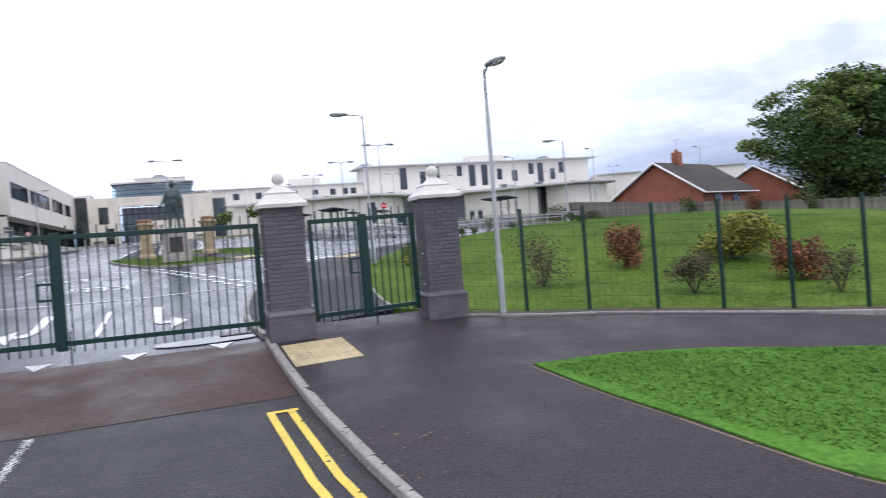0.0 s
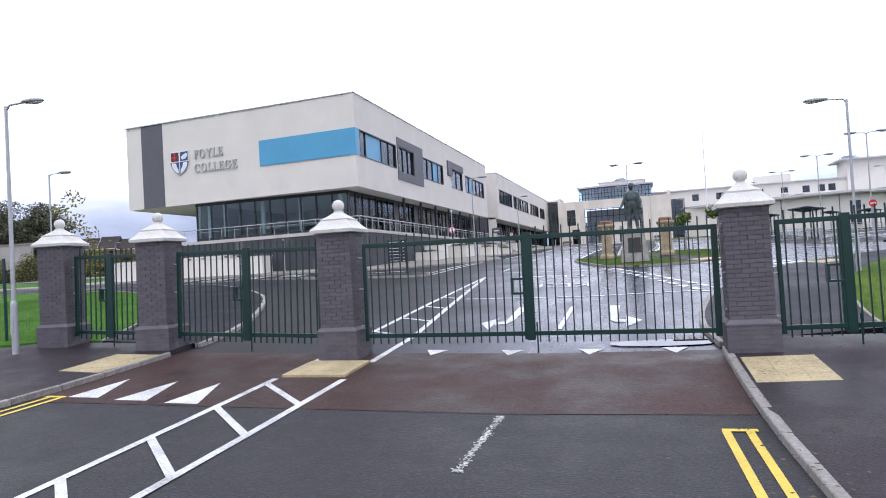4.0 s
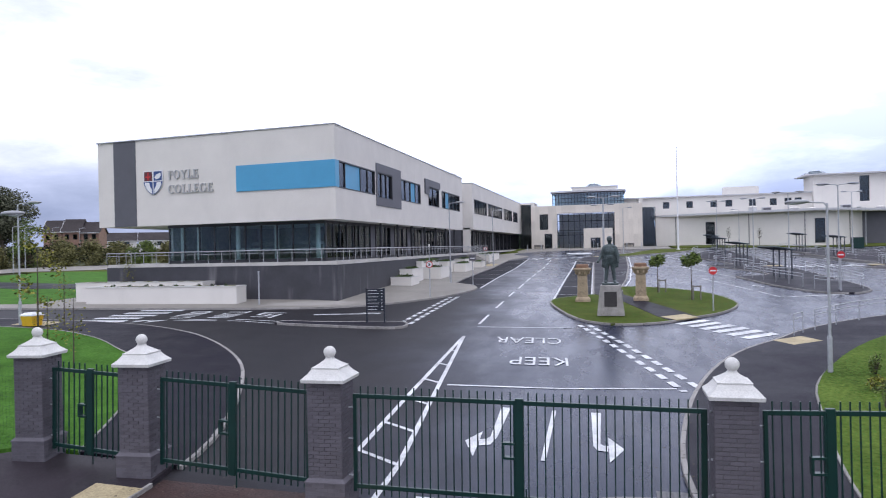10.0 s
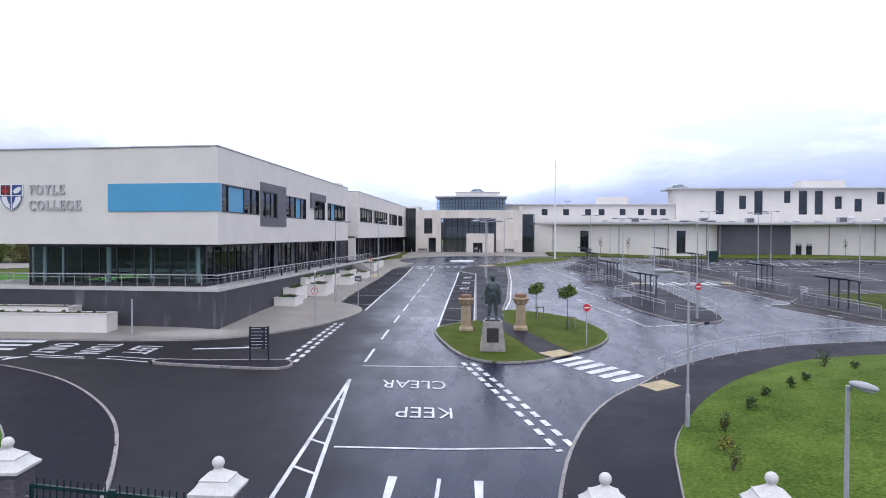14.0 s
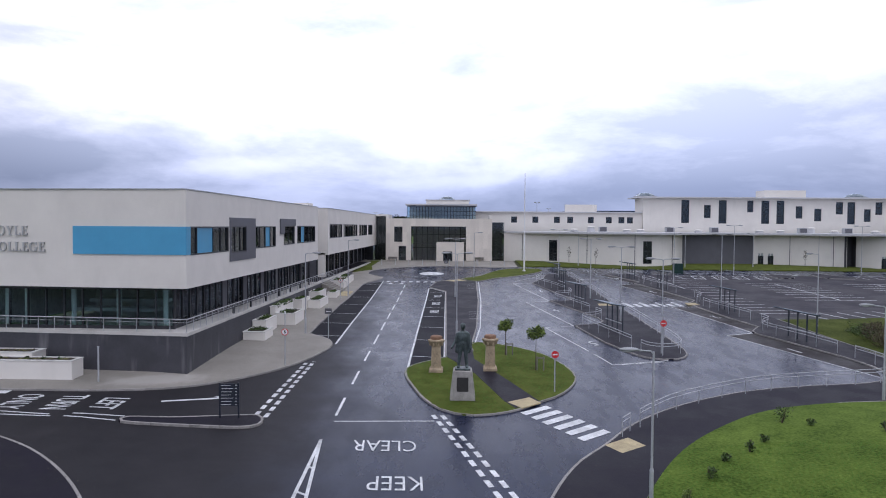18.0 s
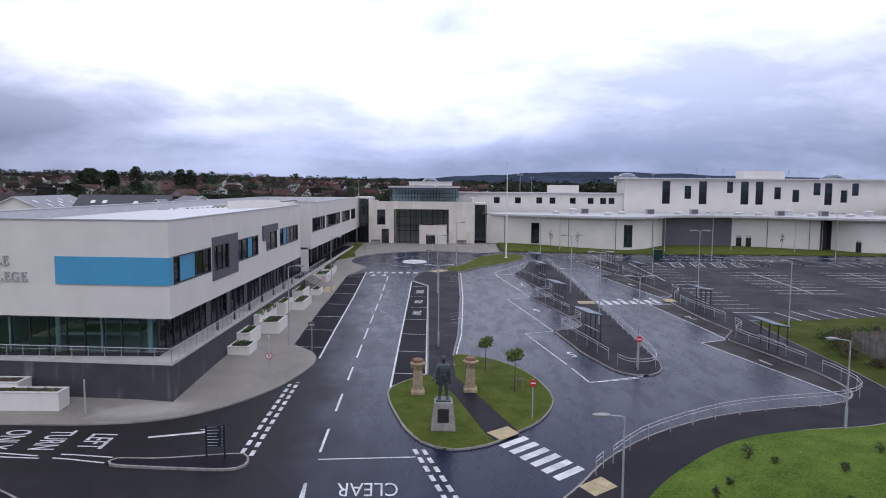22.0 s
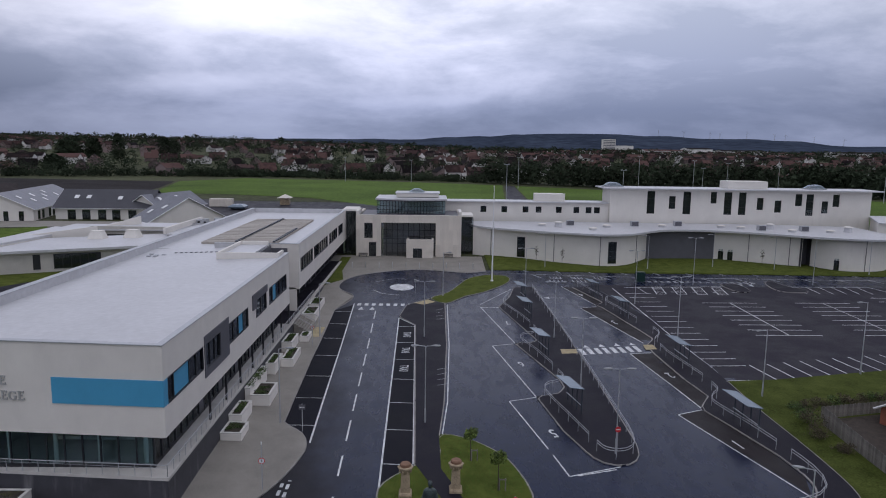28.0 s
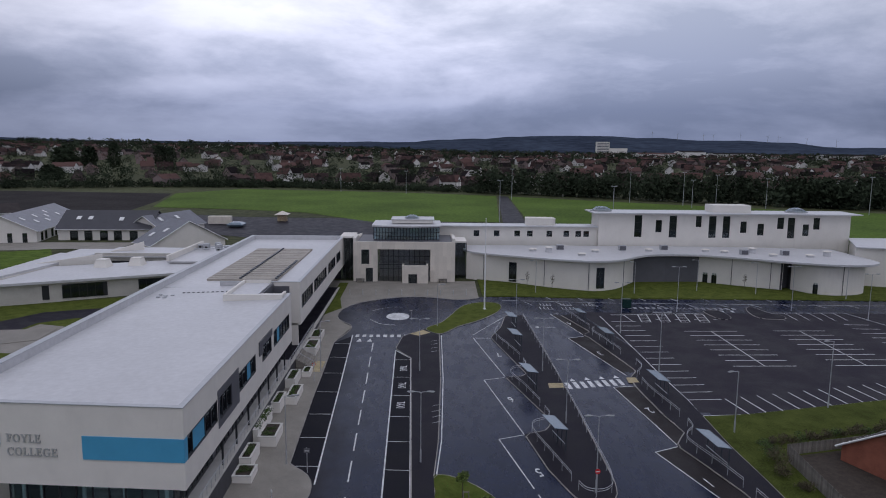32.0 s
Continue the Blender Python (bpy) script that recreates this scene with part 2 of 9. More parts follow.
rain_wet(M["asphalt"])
M["asphalt_bay"] = mat("bay_asphalt", (0.0115, 0.0115, 0.017), 0.72, 0.22, 0.3, 30, 0.4, wet=0.12, spec=0.07)
M["asphalt_car_park"] = mat("car_park_asphalt", (0.0158, 0.0132, 0.0215), 0.66, 0.26, 0.25, 30, 0.4, wet=0.14, spec=0.12)
M["asphalt_path"] = mat("footpath_asphalt", (0.0145, 0.0131, 0.0202), 0.64, 0.26, 0.5, 35, 0.5, wet=0.14, spec=0.08, speck=(40, (0.05, 0.048, 0.05), 0.15))
M["asphalt_brown"] = mat("brown_black_bay_asphalt", (0.019, 0.0155, 0.0165), 0.62, 0.34, 0.5, 30, 0.4, wet=0.2, spec=0.1)
M["bare_earth"] = mat("dark_bare_field", (0.03, 0.027, 0.027), 0.95, 0.3, 0.05, 1.0, 0.0, spec=0.05)
# cream wall darkened all over for the shade on the low wing's front
M["wall_dull"] = mat("weathered_shaded_cream_wall", (0.5, 0.48, 0.44), 0.85, 0.12, 0.3, 40, 0.1, streak=((0.33, 0.31, 0.28), 0.4, 0.8, 0.2))
M["wall_grey"] = mat("old_grey_wall_render", (0.36, 0.345, 0.33), 0.9, 0.16, 0.25, 20, 0.2, streak=((0.2, 0.19, 0.17), 0.5, 0.6, 0.2))
M["asphalt_footway"] = mat("street_footway_asphalt", (0.031, 0.0255, 0.031), 0.66, 0.4, 0.6, 35, 0.5, wet=0.24, spec=0.1, speck=(40, (0.07, 0.064, 0.062), 0.4))
M["asphalt_red"] = mat("red_brown_asphalt", (0.033, 0.0275, 0.0275), 0.66, 0.55, 0.6, 30, 0.6, wet=0.3, spec=0.09, speck=(22, (0.12, 0.075, 0.062), 0.5), tint=(0.044, 0.028, 0.026))
M["asphalt_outer"] = mat("street_asphalt", (0.026, 0.026, 0.03), 0.65, 0.4, 0.8, 34, 0.8, wet=0.2, spec=0.17, speck=(24, (0.085, 0.078, 0.075), 0.5))
M["paint_white"] = mat("white_road_paint", (0.55, 0.56, 0.57), 0.5, 0.3, 1.3, 30, 0.2)
M["paint_worn"] = mat("worn_white_paint", (0.16, 0.16, 0.165), 0.6, 0.6, 9.0, 24, 0.2, tint=(0.4, 0.4, 0.4))
M["paint_yellow"] = mat("yellow_road_paint", (0.62, 0.46, 0.06), 0.55, 0.12, 2.0, 30, 0.2)
M["kerb"] = mat("concrete_kerb", (0.27, 0.255, 0.24), 0.75, 0.2, 1.2, 25, 0.3, per=0.3)
M["paving"] = mat("grey_paving", (0.222, 0.206, 0.18), 0.7, 0.16, 0.4, 18, 0.25, per=0.2)
M["tactile"] = mat("buff_tactile_paving", (0.4, 0.33, 0.19), 0.75, 0.2, 1.4, 22, 0.3, per=0.12)
M["deck_buff"] = mat("buff_deck_boards", (0.36, 0.33, 0.29), 0.8, 0.15, 0.6, 20, 0.2, per=0.25)
M["deck_brown"] = mat("earth_stained_concrete", (0.14, 0.105, 0.075), 0.9, 0.3, 1.5, 20, 0.3, per=0.3)
M["deck_pale"] = mat("pale_deck_concrete", (0.5, 0.48, 0.45), 0.75, 0.12, 0.8, 30, 0.15)
M["grass"] = mat("lawn_grass", (0.05, 0.116, 0.014), 0.9, 0.28, 0.45, 9, 0.8, spec=0.05, tint=(0.09, 0.128, 0.023))
M["grass_fresh"] = mat("fresh_verge_grass", (0.043, 0.13, 0.017), 0.9, 0.24, 0.8, 14, 0.6, spec=0.05, tint=(0.066, 0.152, 0.024))
M["grass_dull"] = mat("olive_island_grass", (0.058, 0.095, 0.014), 0.9, 0.26, 0.9, 14, 0.7, spec=0.05, tint=(0.085, 0.098, 0.022))
M["grass_bank"] = mat("dark_bank_grass", (0.044, 0.07, 0.012), 0.9, 0.32, 0.4, 9, 0.8, spec=0.04, tint=(0.062, 0.074, 0.018))
M["grass_far"] = mat("field_grass", (0.07, 0.12, 0.022), 0.9, 0.22, 0.03, 0.9, 0.0, spec=0.05, tint=(0.09, 0.14, 0.026))
M["rough_land"] = mat("rough_land", (0.04, 0.055, 0.024), 0.95, 0.35, 0.01, 0.4, 0.0, spec=0.1, tint=(0.065, 0.07, 0.035))
M["render"] = mat("off_white_render", (0.7, 0.665, 0.615), 0.8, 0.05, 0.5, 60, 0.15, streak=((0.5, 0.48, 0.45), 0.22, 1.2, 0.2))
M["white_wall"] = mat("white_painted_wall", (0.725, 0.695, 0.645), 0.8, 0.05, 0.35, 50, 0.12, streak=((0.52, 0.5, 0.46), 0.25, 0.9, 0.2))
M["stone"] = mat("pale_stone_cladding", (0.66, 0.61, 0.54), 0.7, 0.08, 0.6, 25, 0.15, per=0.3)
M["roof_white"] = mat("white_roof_membrane", (0.52, 0.52, 0.535), 0.42, 0.06, 0.12, 2, 0.0, streak=((0.4, 0.39, 0.38), 0.25, 0.25, 0.05))
M["grey_panel"] = mat("dark_grey_cladding", (0.1, 0.1, 0.115), 0.55, 0.08, 0.8, 40, 0.05)
M["charcoal"] = mat("charcoal_block_wall", (0.046, 0.046, 0.055), 0.6, 0.22, 0.7, 30, 0.3, streak=((0.3, 0.29, 0.3), 0.5, 1.1, 0.16))
M["blue"] = mat("sky_blue_panel", (0.078, 0.33, 0.545), 0.4, 0.04, 0.8, 40, 0.03)
M["frame_dark"] = mat("dark_window_frame", (0.02, 0.021, 0.026), 0.4, 0.1, 2, 40, 0.0)
M["interior"] = mat("dim_interior", (0.09, 0.088, 0.085), 0.9, 0.3, 0.4, 4, 0.0)
M["interior_pale"] = mat("pale_interior_wall", (0.42, 0.4, 0.37), 0.9, 0.2, 0.4, 4, 0.0)
M["glass"] = glass("window_glass", (0.78, 0.83, 0.84))
M["glass_front"] = glass("shopfront_glass", (0.78, 0.88, 0.9), 1.38)
M["glass_teal"] = glass("teal_coated_glass", (0.72, 0.85, 0.9), 2.0)
M["glass_clear"] = glass("clear_glass", (0.93, 0.95, 0.96))
M["brick_dark"] = mat("blue_grey_brick", (0.098, 0.09, 0.105), 0.7, 0.16, 4, 60, 0.5, per=0.35)
M["mortar"] = mat("grey_mortar", (0.13, 0.122, 0.13), 0.9, 0.1, 6, 60, 0.3)
M["cap_stone"] = mat("white_cast_stone", (0.6, 0.59, 0.56), 0.7, 0.1, 3, 40, 0.2)
M["gate_green"] = mat("dark_green_gate_paint", (0.003, 0.028, 0.023), 0.35, 0.1, 3, 60, 0.05)
M["galv"] = mat("galvanised_steel", (0.42, 0.43, 0.45), 0.45, 0.1, 4, 60, 0.05, metal=0.3)
M["dark_steel"] = mat("dark_painted_steel", (0.035, 0.045, 0.06), 0.4, 0.1, 4, 60, 0.05)
M["plastic_grey"] = mat("grey_lamp_housing", (0.3, 0.31, 0.32), 0.4, 0.08, 4, 40, 0.0)
M["lamp_lens"] = mat("clear_lamp_lens", (0.6, 0.62, 0.64), 0.15, 0.03, 4, 40, 0.0)
M["bronze"] = mat("weathered_bronze", (0.032, 0.034, 0.036), 0.42, 0.5, 3.5, 22, 0.4, metal=0.45, tint=(0.062, 0.08, 0.08))
M["granite"] = mat("speckled_granite", (0.27, 0.255, 0.235), 0.7, 0.26, 2.2, 60, 0.35, streak=((0.15, 0.14, 0.125), 0.6, 5.0, 1.2))
M["plaque"] = mat("dark_bronze_plaque", (0.035, 0.032, 0.03), 0.35, 0.15, 3, 40, 0.1, metal=0.5)
M["sandstone"] = mat("weathered_sandstone", (0.27, 0.2, 0.125), 0.85, 0.3, 2.5, 30, 0.4, tint=(0.36, 0.285, 0.19))
M["terracotta"] = mat("red_brown_weathered_stone", (0.21, 0.12, 0.075), 0.85, 0.25, 3, 30, 0.4)
M["shelter_roof"] = mat("pale_blue_shelter_roof", (0.17, 0.22, 0.27), 0.25, 0.08, 1.5, 20, 0.0)
M["red"] = mat("red_sign_face", (0.55, 0.02, 0.025), 0.4, 0.05, 3, 30, 0.0)
M["white_sign"] = mat("white_sign_face", (0.75, 0.75, 0.75), 0.4, 0.04, 3, 30, 0.0)
M["navy"] = mat("navy_sign_board", (0.012, 0.016, 0.028), 0.4, 0.08, 3, 30, 0.0)
M["brick_red"] = mat("red_brick", (0.29, 0.1, 0.06), 0.8, 0.2, 1.0, 30, 0.3)
M["brick_house"] = mat("pale_brown_brick", (0.27, 0.165, 0.12), 0.85, 0.2, 0.8, 20, 0.2)
M["roof_tile"] = mat("brown_roof_tile", (0.045, 0.038, 0.038), 0.8, 0.25, 0.6, 12, 0.3, spec=0.25)
M["slate"] = mat("grey_slate_roof", (0.12, 0.125, 0.15), 0.45, 0.18, 0.5, 8, 0.25)
M["slate_dark"] = mat("dark_slate_roof", (0.045, 0.045, 0.055), 0.5, 0.14, 0.4, 8, 0.2)
M["timber"] = mat("weathered_timber", (0.19, 0.175, 0.155), 0.85, 0.25, 1.5, 25, 0.3, per=0.35)
M["bark"] = mat("tree_bark", (0.075, 0.06, 0.045), 0.9, 0.25, 3, 25, 0.5)
M["grass_blade"] = mat("grass_blades", (0.048, 0.132, 0.018), 0.8, 0.12, 0.5, 14, 0.0, spec=0.05, per=0.22, tint=(0.076, 0.153, 0.025))
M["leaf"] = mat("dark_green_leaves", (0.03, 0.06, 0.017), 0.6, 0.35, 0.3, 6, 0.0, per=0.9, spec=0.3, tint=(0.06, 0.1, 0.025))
M["leaf_olive"] = mat("olive_scrub_leaves", (0.105, 0.112, 0.048), 0.7, 0.3, 0.4, 5, 0.0, per=0.9, spec=0.2, tint=(0.19, 0.18, 0.075))
M["leaf_grey"] = mat("grey_green_leaves", (0.066, 0.078, 0.05), 0.7, 0.3, 0.25, 4, 0.0, per=0.9, spec=0.2, tint=(0.11, 0.115, 0.075))
# also the sunlit colour for the outer sprays of large crowns
M["leaf_light"] = mat("fresh_and_sunlit_leaves", (0.055, 0.1, 0.02), 0.6, 0.3, 0.5, 6, 0.0, per=0.9, spec=0.3, tint=(0.11, 0.15, 0.03))
M["leaf_red"] = mat("copper_leaves", (0.12, 0.038, 0.02), 0.65, 0.3, 0.6, 8, 0.0, per=0.9, spec=0.3, tint=(0.2, 0.075, 0.035))
M["leaf_gold"] = mat("yellow_green_leaves", (0.12, 0.13, 0.015), 0.65, 0.3, 0.6, 8, 0.0, per=0.9, spec=0.3, tint=(0.2, 0.19, 0.03))
M["twig"] = mat("brown_twigs", (0.09, 0.075, 0.05), 0.85, 0.3, 0.8, 8, 0.0, per=0.9, spec=0.2)
M["yellow_plastic"] = mat("yellow_plastic", (0.7, 0.42, 0.02), 0.4, 0.06, 2, 20, 0.0)
# distance haze over the hills is put into this blue-grey base colour
M["hill"] = mat("hazy_far_hill", (0.036, 0.047, 0.075), 1.0, 0.22, 0.004, 0.02, 0.0, spec=0.0, tint=(0.046, 0.058, 0.082))
M["letter"] = mat("brushed_letter_metal", (0.45, 0.45, 0.45), 0.45, 0.08, 3, 40, 0.0, metal=0.3)
M["crest_blue"] = mat("crest_blue", (0.03, 0.07, 0.22), 0.45, 0.06, 3, 30, 0.0)
M["soil"] = mat("dark_soil", (0.045, 0.035, 0.027), 0.95, 0.3, 2, 20, 0.5)
M["black"] = mat("black_plastic", (0.014, 0.014, 0.016), 0.45, 0.1, 3, 30, 0.0)
M["far_green"] = mat("far_tree_mass", (0.017, 0.024, 0.017), 0.95, 0.4, 0.04, 0.3, 0.0, spec=0.03, per=0.4, tint=(0.032, 0.042, 0.026))
M["far_wall"] = mat("far_house_wall", (0.08, 0.058, 0.056), 0.9, 0.3, 0.02, 0.5, 0.0, per=1.0, tint=(0.15, 0.115, 0.11))
M["far_white"] = mat("far_white_gable", (0.66, 0.64, 0.62), 0.9, 0.1, 0.02, 0.5, 0.0, per=0.5)
M["far_roof"] = mat("far_house_roof", (0.034, 0.027, 0.03), 0.9, 0.3, 0.02, 0.5, 0.0, per=1.2, spec=0.08, tint=(0.068, 0.04, 0.036))

for nm, keep, lean in (("far_green", 0.45, (0.0, -0.35, 0.75)), ("grass_blade", 0.3, (0.0, 0.0, 0.9))):
    fg = M[nm].node_tree  # the faces of a clump share its light
    fg_geo = fg.nodes.new("ShaderNodeNewGeometry")
    fg_mix = fg.nodes.new("ShaderNodeVectorMath")
    fg_mix.operation = "MULTIPLY_ADD"
    fg_mix.inputs[1].default_value, fg_mix.inputs[2].default_value = (keep, keep, keep), lean
    fg.links.new(fg_geo.outputs["Normal"], fg_mix.inputs[0])
    fg.links.new(fg_mix.outputs[0], fg.nodes["Principled BSDF"].inputs["Normal"])
M["water"] = mat("rain_puddle", (0.03, 0.027, 0.027), 0.06, 0.2, 1.5, 20, 0.02, spec=0.5)
pv = M["paving"].node_tree  # a paler cleaned area by the charcoal wall, with soft edges
pv_tc, pv_map, pv_len, pv_ns, pv_add, pv_rg, pv_mix = (pv.nodes.new("ShaderNode" + k) for k in ("TexCoord", "Mapping", "VectorMath", "TexNoise", "Math", "MapRange", "MixRGB"))
pv_map.vector_type = "TEXTURE"
pv_map.inputs["Location"].default_value, pv_map.inputs["Rotation"].default_value, pv_map.inputs["Scale"].default_value = (-15.3, 32.3, 1.6), (0, 0, 0.35), (3.0, 1.5, 8.0)
pv_len.operation = "LENGTH"
pv_ns.inputs["Scale"].default_value, pv_ns.inputs["Detail"].default_value = 1.3, 4
pv_rg.interpolation_type = "SMOOTHSTEP"
pv_rg.inputs["From Min"].default_value, pv_rg.inputs["From Max"].default_value = 0.8, 1.6
pv_rg.inputs["To Min"].default_value, pv_rg.inputs["To Max"].default_value = 0.65, 0.0
pv_mix.inputs[2].default_value = (0.4, 0.38, 0.35, 1)
pv_bsdf = pv.nodes["Principled BSDF"]
pv_was = pv_bsdf.inputs["Base Color"].links[0].from_socket
for a, b in ((pv_tc.outputs["Object"], pv_map.inputs[0]), (pv_map.outputs[0], pv_len.inputs[0]), (pv_tc.outputs["Object"], pv_ns.inputs["Vector"]), (pv_len.outputs["Value"], pv_add.inputs[0]), (pv_ns.outputs[0], pv_add.inputs[1]), (pv_add.outputs[0], pv_rg.inputs[0]), (pv_rg.outputs[0], pv_mix.inputs[0]), (pv_was, pv_mix.inputs[1]), (pv_mix.outputs[0], pv_bsdf.inputs["Base Color"])):
    pv.links.new(a, b)
M["crest_red"] = mat("crest_maroon", (0.1, 0.016, 0.022), 0.45, 0.1, 3, 30, 0.0)

# ---- mesh helpers ----
def mesh_ob(name, bm, material, smooth=False):
    me = bpy.data.meshes.new(name)
    bm.normal_update()
    bm.to_mesh(me)
    bm.free()
    for m in material if isinstance(material, (list, tuple)) else [material]:
        me.materials.append(m)
    if smooth:
        me.polygons.foreach_set("use_smooth", [True] * len(me.polygons))
    return new(name, me)


def part(name, bm, material, parent=None, label="", smooth=False):
    """Links a bmesh as one mesh object under a thing or under a part."""
    ob = mesh_ob(name, bm, material, smooth)
    if parent is not None:
        ob.parent = parent
    if label:
        tagged(ob, label)
    return ob


def thing(name, m, label, category, group="", kind=""):
    """An Empty at a thing's base, which parents its parts."""
    ob = new(name)
    ob.empty_display_size = 0.2
    ob.matrix_basis = m
    return tagged(ob, label, category, group, kind)


def box(bm, x0, x1, y0, y1, z0, z1, bevel=0.0, mi=0):
    r = bmesh.ops.create_cube(bm, size=1, matrix=Matrix.Translation(((x0 + x1) / 2, (y0 + y1) / 2, (z0 + z1) / 2)) @ Matrix.Diagonal((abs(x1 - x0), abs(y1 - y0), abs(z1 - z0), 1)))
    if bevel:
        es = list({e for v in r["verts"] for e in v.link_edges})
        bmesh.ops.bevel(bm, geom=es, offset=bevel, segments=1, affect="EDGES")
    if mi:
        for f in {f for v in r["verts"] if v.is_valid for f in v.link_faces}:
            f.material_index = mi
    return bm


def rod(bm, a, b, r, seg=8, r2=None, cap=True):
    a, b = Vector(a), Vector(b)
    d = b - a
    m = Matrix.Translation((a + b) / 2) @ d.to_track_quat("Z", "Y").to_matrix().to_4x4()
    bmesh.ops.create_cone(bm, cap_ends=cap, segments=seg, radius1=r, radius2=r if r2 is None else r2, depth=d.length, matrix=m)
    return bm


def tube(bm, pts, r, seg=6):
    """One unbroken bent tube through the points."""
    P = [Vector(p) for p in pts]
    rings = []
    for i, p in enumerate(P):
        d = (P[min(i + 1, len(P) - 1)] - P[max(i - 1, 0)]).normalized()
        u = d.cross(Vector((0, 0, 1)) if abs(d.z) < 0.9 else Vector((1, 0, 0))).normalized()
        w = u.cross(d)
        rings.append([bm.verts.new(p + (u * math.cos(2 * math.pi * k / seg) + w * math.sin(2 * math.pi * k / seg)) * r) for k in range(seg)])
    for a, b in zip(rings, rings[1:]):
        for k in range(seg):
            bm.faces.new((a[k], a[(k + 1) % seg], b[(k + 1) % seg], b[k]))
    bm.faces.new(rings[0][::-1])
    bm.faces.new(rings[-1])
    bmesh.ops.recalc_face_normals(bm, faces=bm.faces)
    return bm


def prism(bm, poly, z0, z1, mi=0):
    lo = [bm.verts.new((x, y, z0)) for x, y in poly]
    hi = [bm.verts.new((x, y, z1)) for x, y in poly]
    fs = [bm.faces.new(lo[::-1]), bm.faces.new(hi)]
    n = len(poly)
    for i in range(n):
        fs.append(bm.faces.new((lo[i], lo[(i + 1) % n], hi[(i + 1) % n], hi[i])))
    for f in fs:
        f.material_index = mi
    return bm


def lathe(bm, prof, seg=16, square=False, at=(0, 0, 0)):
    """Turns a profile of (radius, height) round z; square: four-sided."""
    s = 4 if square else seg
    k = math.sqrt(2) if square else 1
    off = math.pi / 4 if square else 0
    rings = []
    for r, z in prof:
        rings.append([bm.verts.new((at[0] + k * r * math.cos(off + 2 * math.pi * i / s), at[1] + k * r * math.sin(off + 2 * math.pi * i / s), at[2] + z)) for i in range(s)])
    for a, b in zip(rings, rings[1:]):
        for i in range(s):
            bm.faces.new((a[i], a[(i + 1) % s], b[(i + 1) % s], b[i]))
    bm.faces.new(rings[0][::-1])
    bm.faces.new(rings[-1])
    return bm


def curve_pts(pts, n=6, closed=False):
    """A smooth line through a few plan points."""
    p = [Vector((*q, 0)) if len(q) == 2 else Vector(q) for q in pts]
    out = []
    m = len(p)
    for i in range(m if closed else m - 1):
        p0 = p[(i - 1) % m] if closed or i > 0 else p[i]
        p1, p2 = p[i], p[(i + 1) % m]
        p3 = p[(i + 2) % m] if closed or i + 2 < m else p2
        for k in range(n):
            t = k / n
            q = 0.5 * (2 * p1 + (p2 - p0) * t + (2 * p0 - 5 * p1 + 4 * p2 - p3) * t * t + (3 * p1 - p0 - 3 * p2 + p3) * t ** 3)
            out.append((q.x, q.y))
    if not closed:
        out.append((p[-1].x, p[-1].y))
    return out


# ---- the lie of the land: a gentle climb from the street to the entrance ----
RISE_Y = [-400, -40, -20, 0, 4, 8, 16, 24, 32, 40, 52, 68, 84, 96, 116, 160, 200, 320, 420, 5000]
RISE_Z = [-1.6, -1.3, -1.05, -0.52, -0.31, -0.04, 0.47, 0.97, 1.35, 1.67, 2.1, 2.52, 3.27, 3.77, 4.25, 4.5, 4.6, 4.6, 4.6, 4.6]
TAB_Y = list(range(-60, 161, 4))
TAB_Z = np.interp(TAB_Y, RISE_Y, RISE_Z)


def far_rise(x, y):
    a = min(1, max(0, (y - 480) / 900))
    b = min(1, max(0, (250 - x) / 900))
    return 15 * a * a * (3 - 2 * a) * b * b * (3 - 2 * b) + 9 * a


def lie(x, y):
    h = float(np.interp(y, TAB_Y, TAB_Z)) if -60 <= y <= 160 else float(np.interp(y, RISE_Y, RISE_Z))
    if y > 480:
        h += far_rise(x, y)
    w = min(1, max(0, (y + 4) / 8)) * min(1, max(0, (84 - y) / 44)) * (0.66 + 0.34 * min(1, max(0, (y - 8) / 8)))
    h -= 0.3 * min(1, max(0, (x - 16) / 16)) * min(1, max(0, (y - 56) / 16))
    return h + 0.033 * min(16, max(0, -x)) * w


def drape(bm, poly, dz=0.0, step=4.0, thick=0.0, rise=None, mi=0):
    """Lays a flat outline on the land; thick: with a skirt that goes down; rise(x, y): extra height."""
    t = bmesh.new()
    f = t.faces.new([t.verts.new((x, y, 0)) for x, y in poly])
    f.normal_update()
    if f.normal.z < 0:
        f.normal_flip()
    xs, ys = [p[0] for p in poly], [p[1] for p in poly]
    for ax, lo, hi in ((0, min(xs), max(xs)), (1, min(ys), max(ys))):
        k = math.floor(lo / step) + 1
        while k * step < hi:
            co, no = [0, 0, 0], [0, 0, 0]
            co[ax], no[ax] = k * step, 1
            bmesh.ops.bisect_plane(t, geom=t.verts[:] + t.edges[:] + t.faces[:], plane_co=co, plane_no=no, dist=1e-4)
            k += 1
    bmesh.ops.triangulate(t, faces=[f for f in t.faces if len(f.verts) > 4])
    for v in t.verts:
        v.co.z = lie(v.co.x, v.co.y) + dz + (rise(v.co.x, v.co.y) if rise else 0)
    if thick:
        edges = [e for e in t.edges if e.is_boundary]
        ex = bmesh.ops.extrude_edge_only(t, edges=edges)
        for v in ex["geom"]:
            if isinstance(v, bmesh.types.BMVert):
                v.co.z -= thick
    for f in t.faces:
        f.material_index = mi
    me = bpy.data.meshes.new("tmp")
    t.to_mesh(me)
    t.free()
    bm.from_mesh(me)
    bpy.data.meshes.remove(me)
    return bm


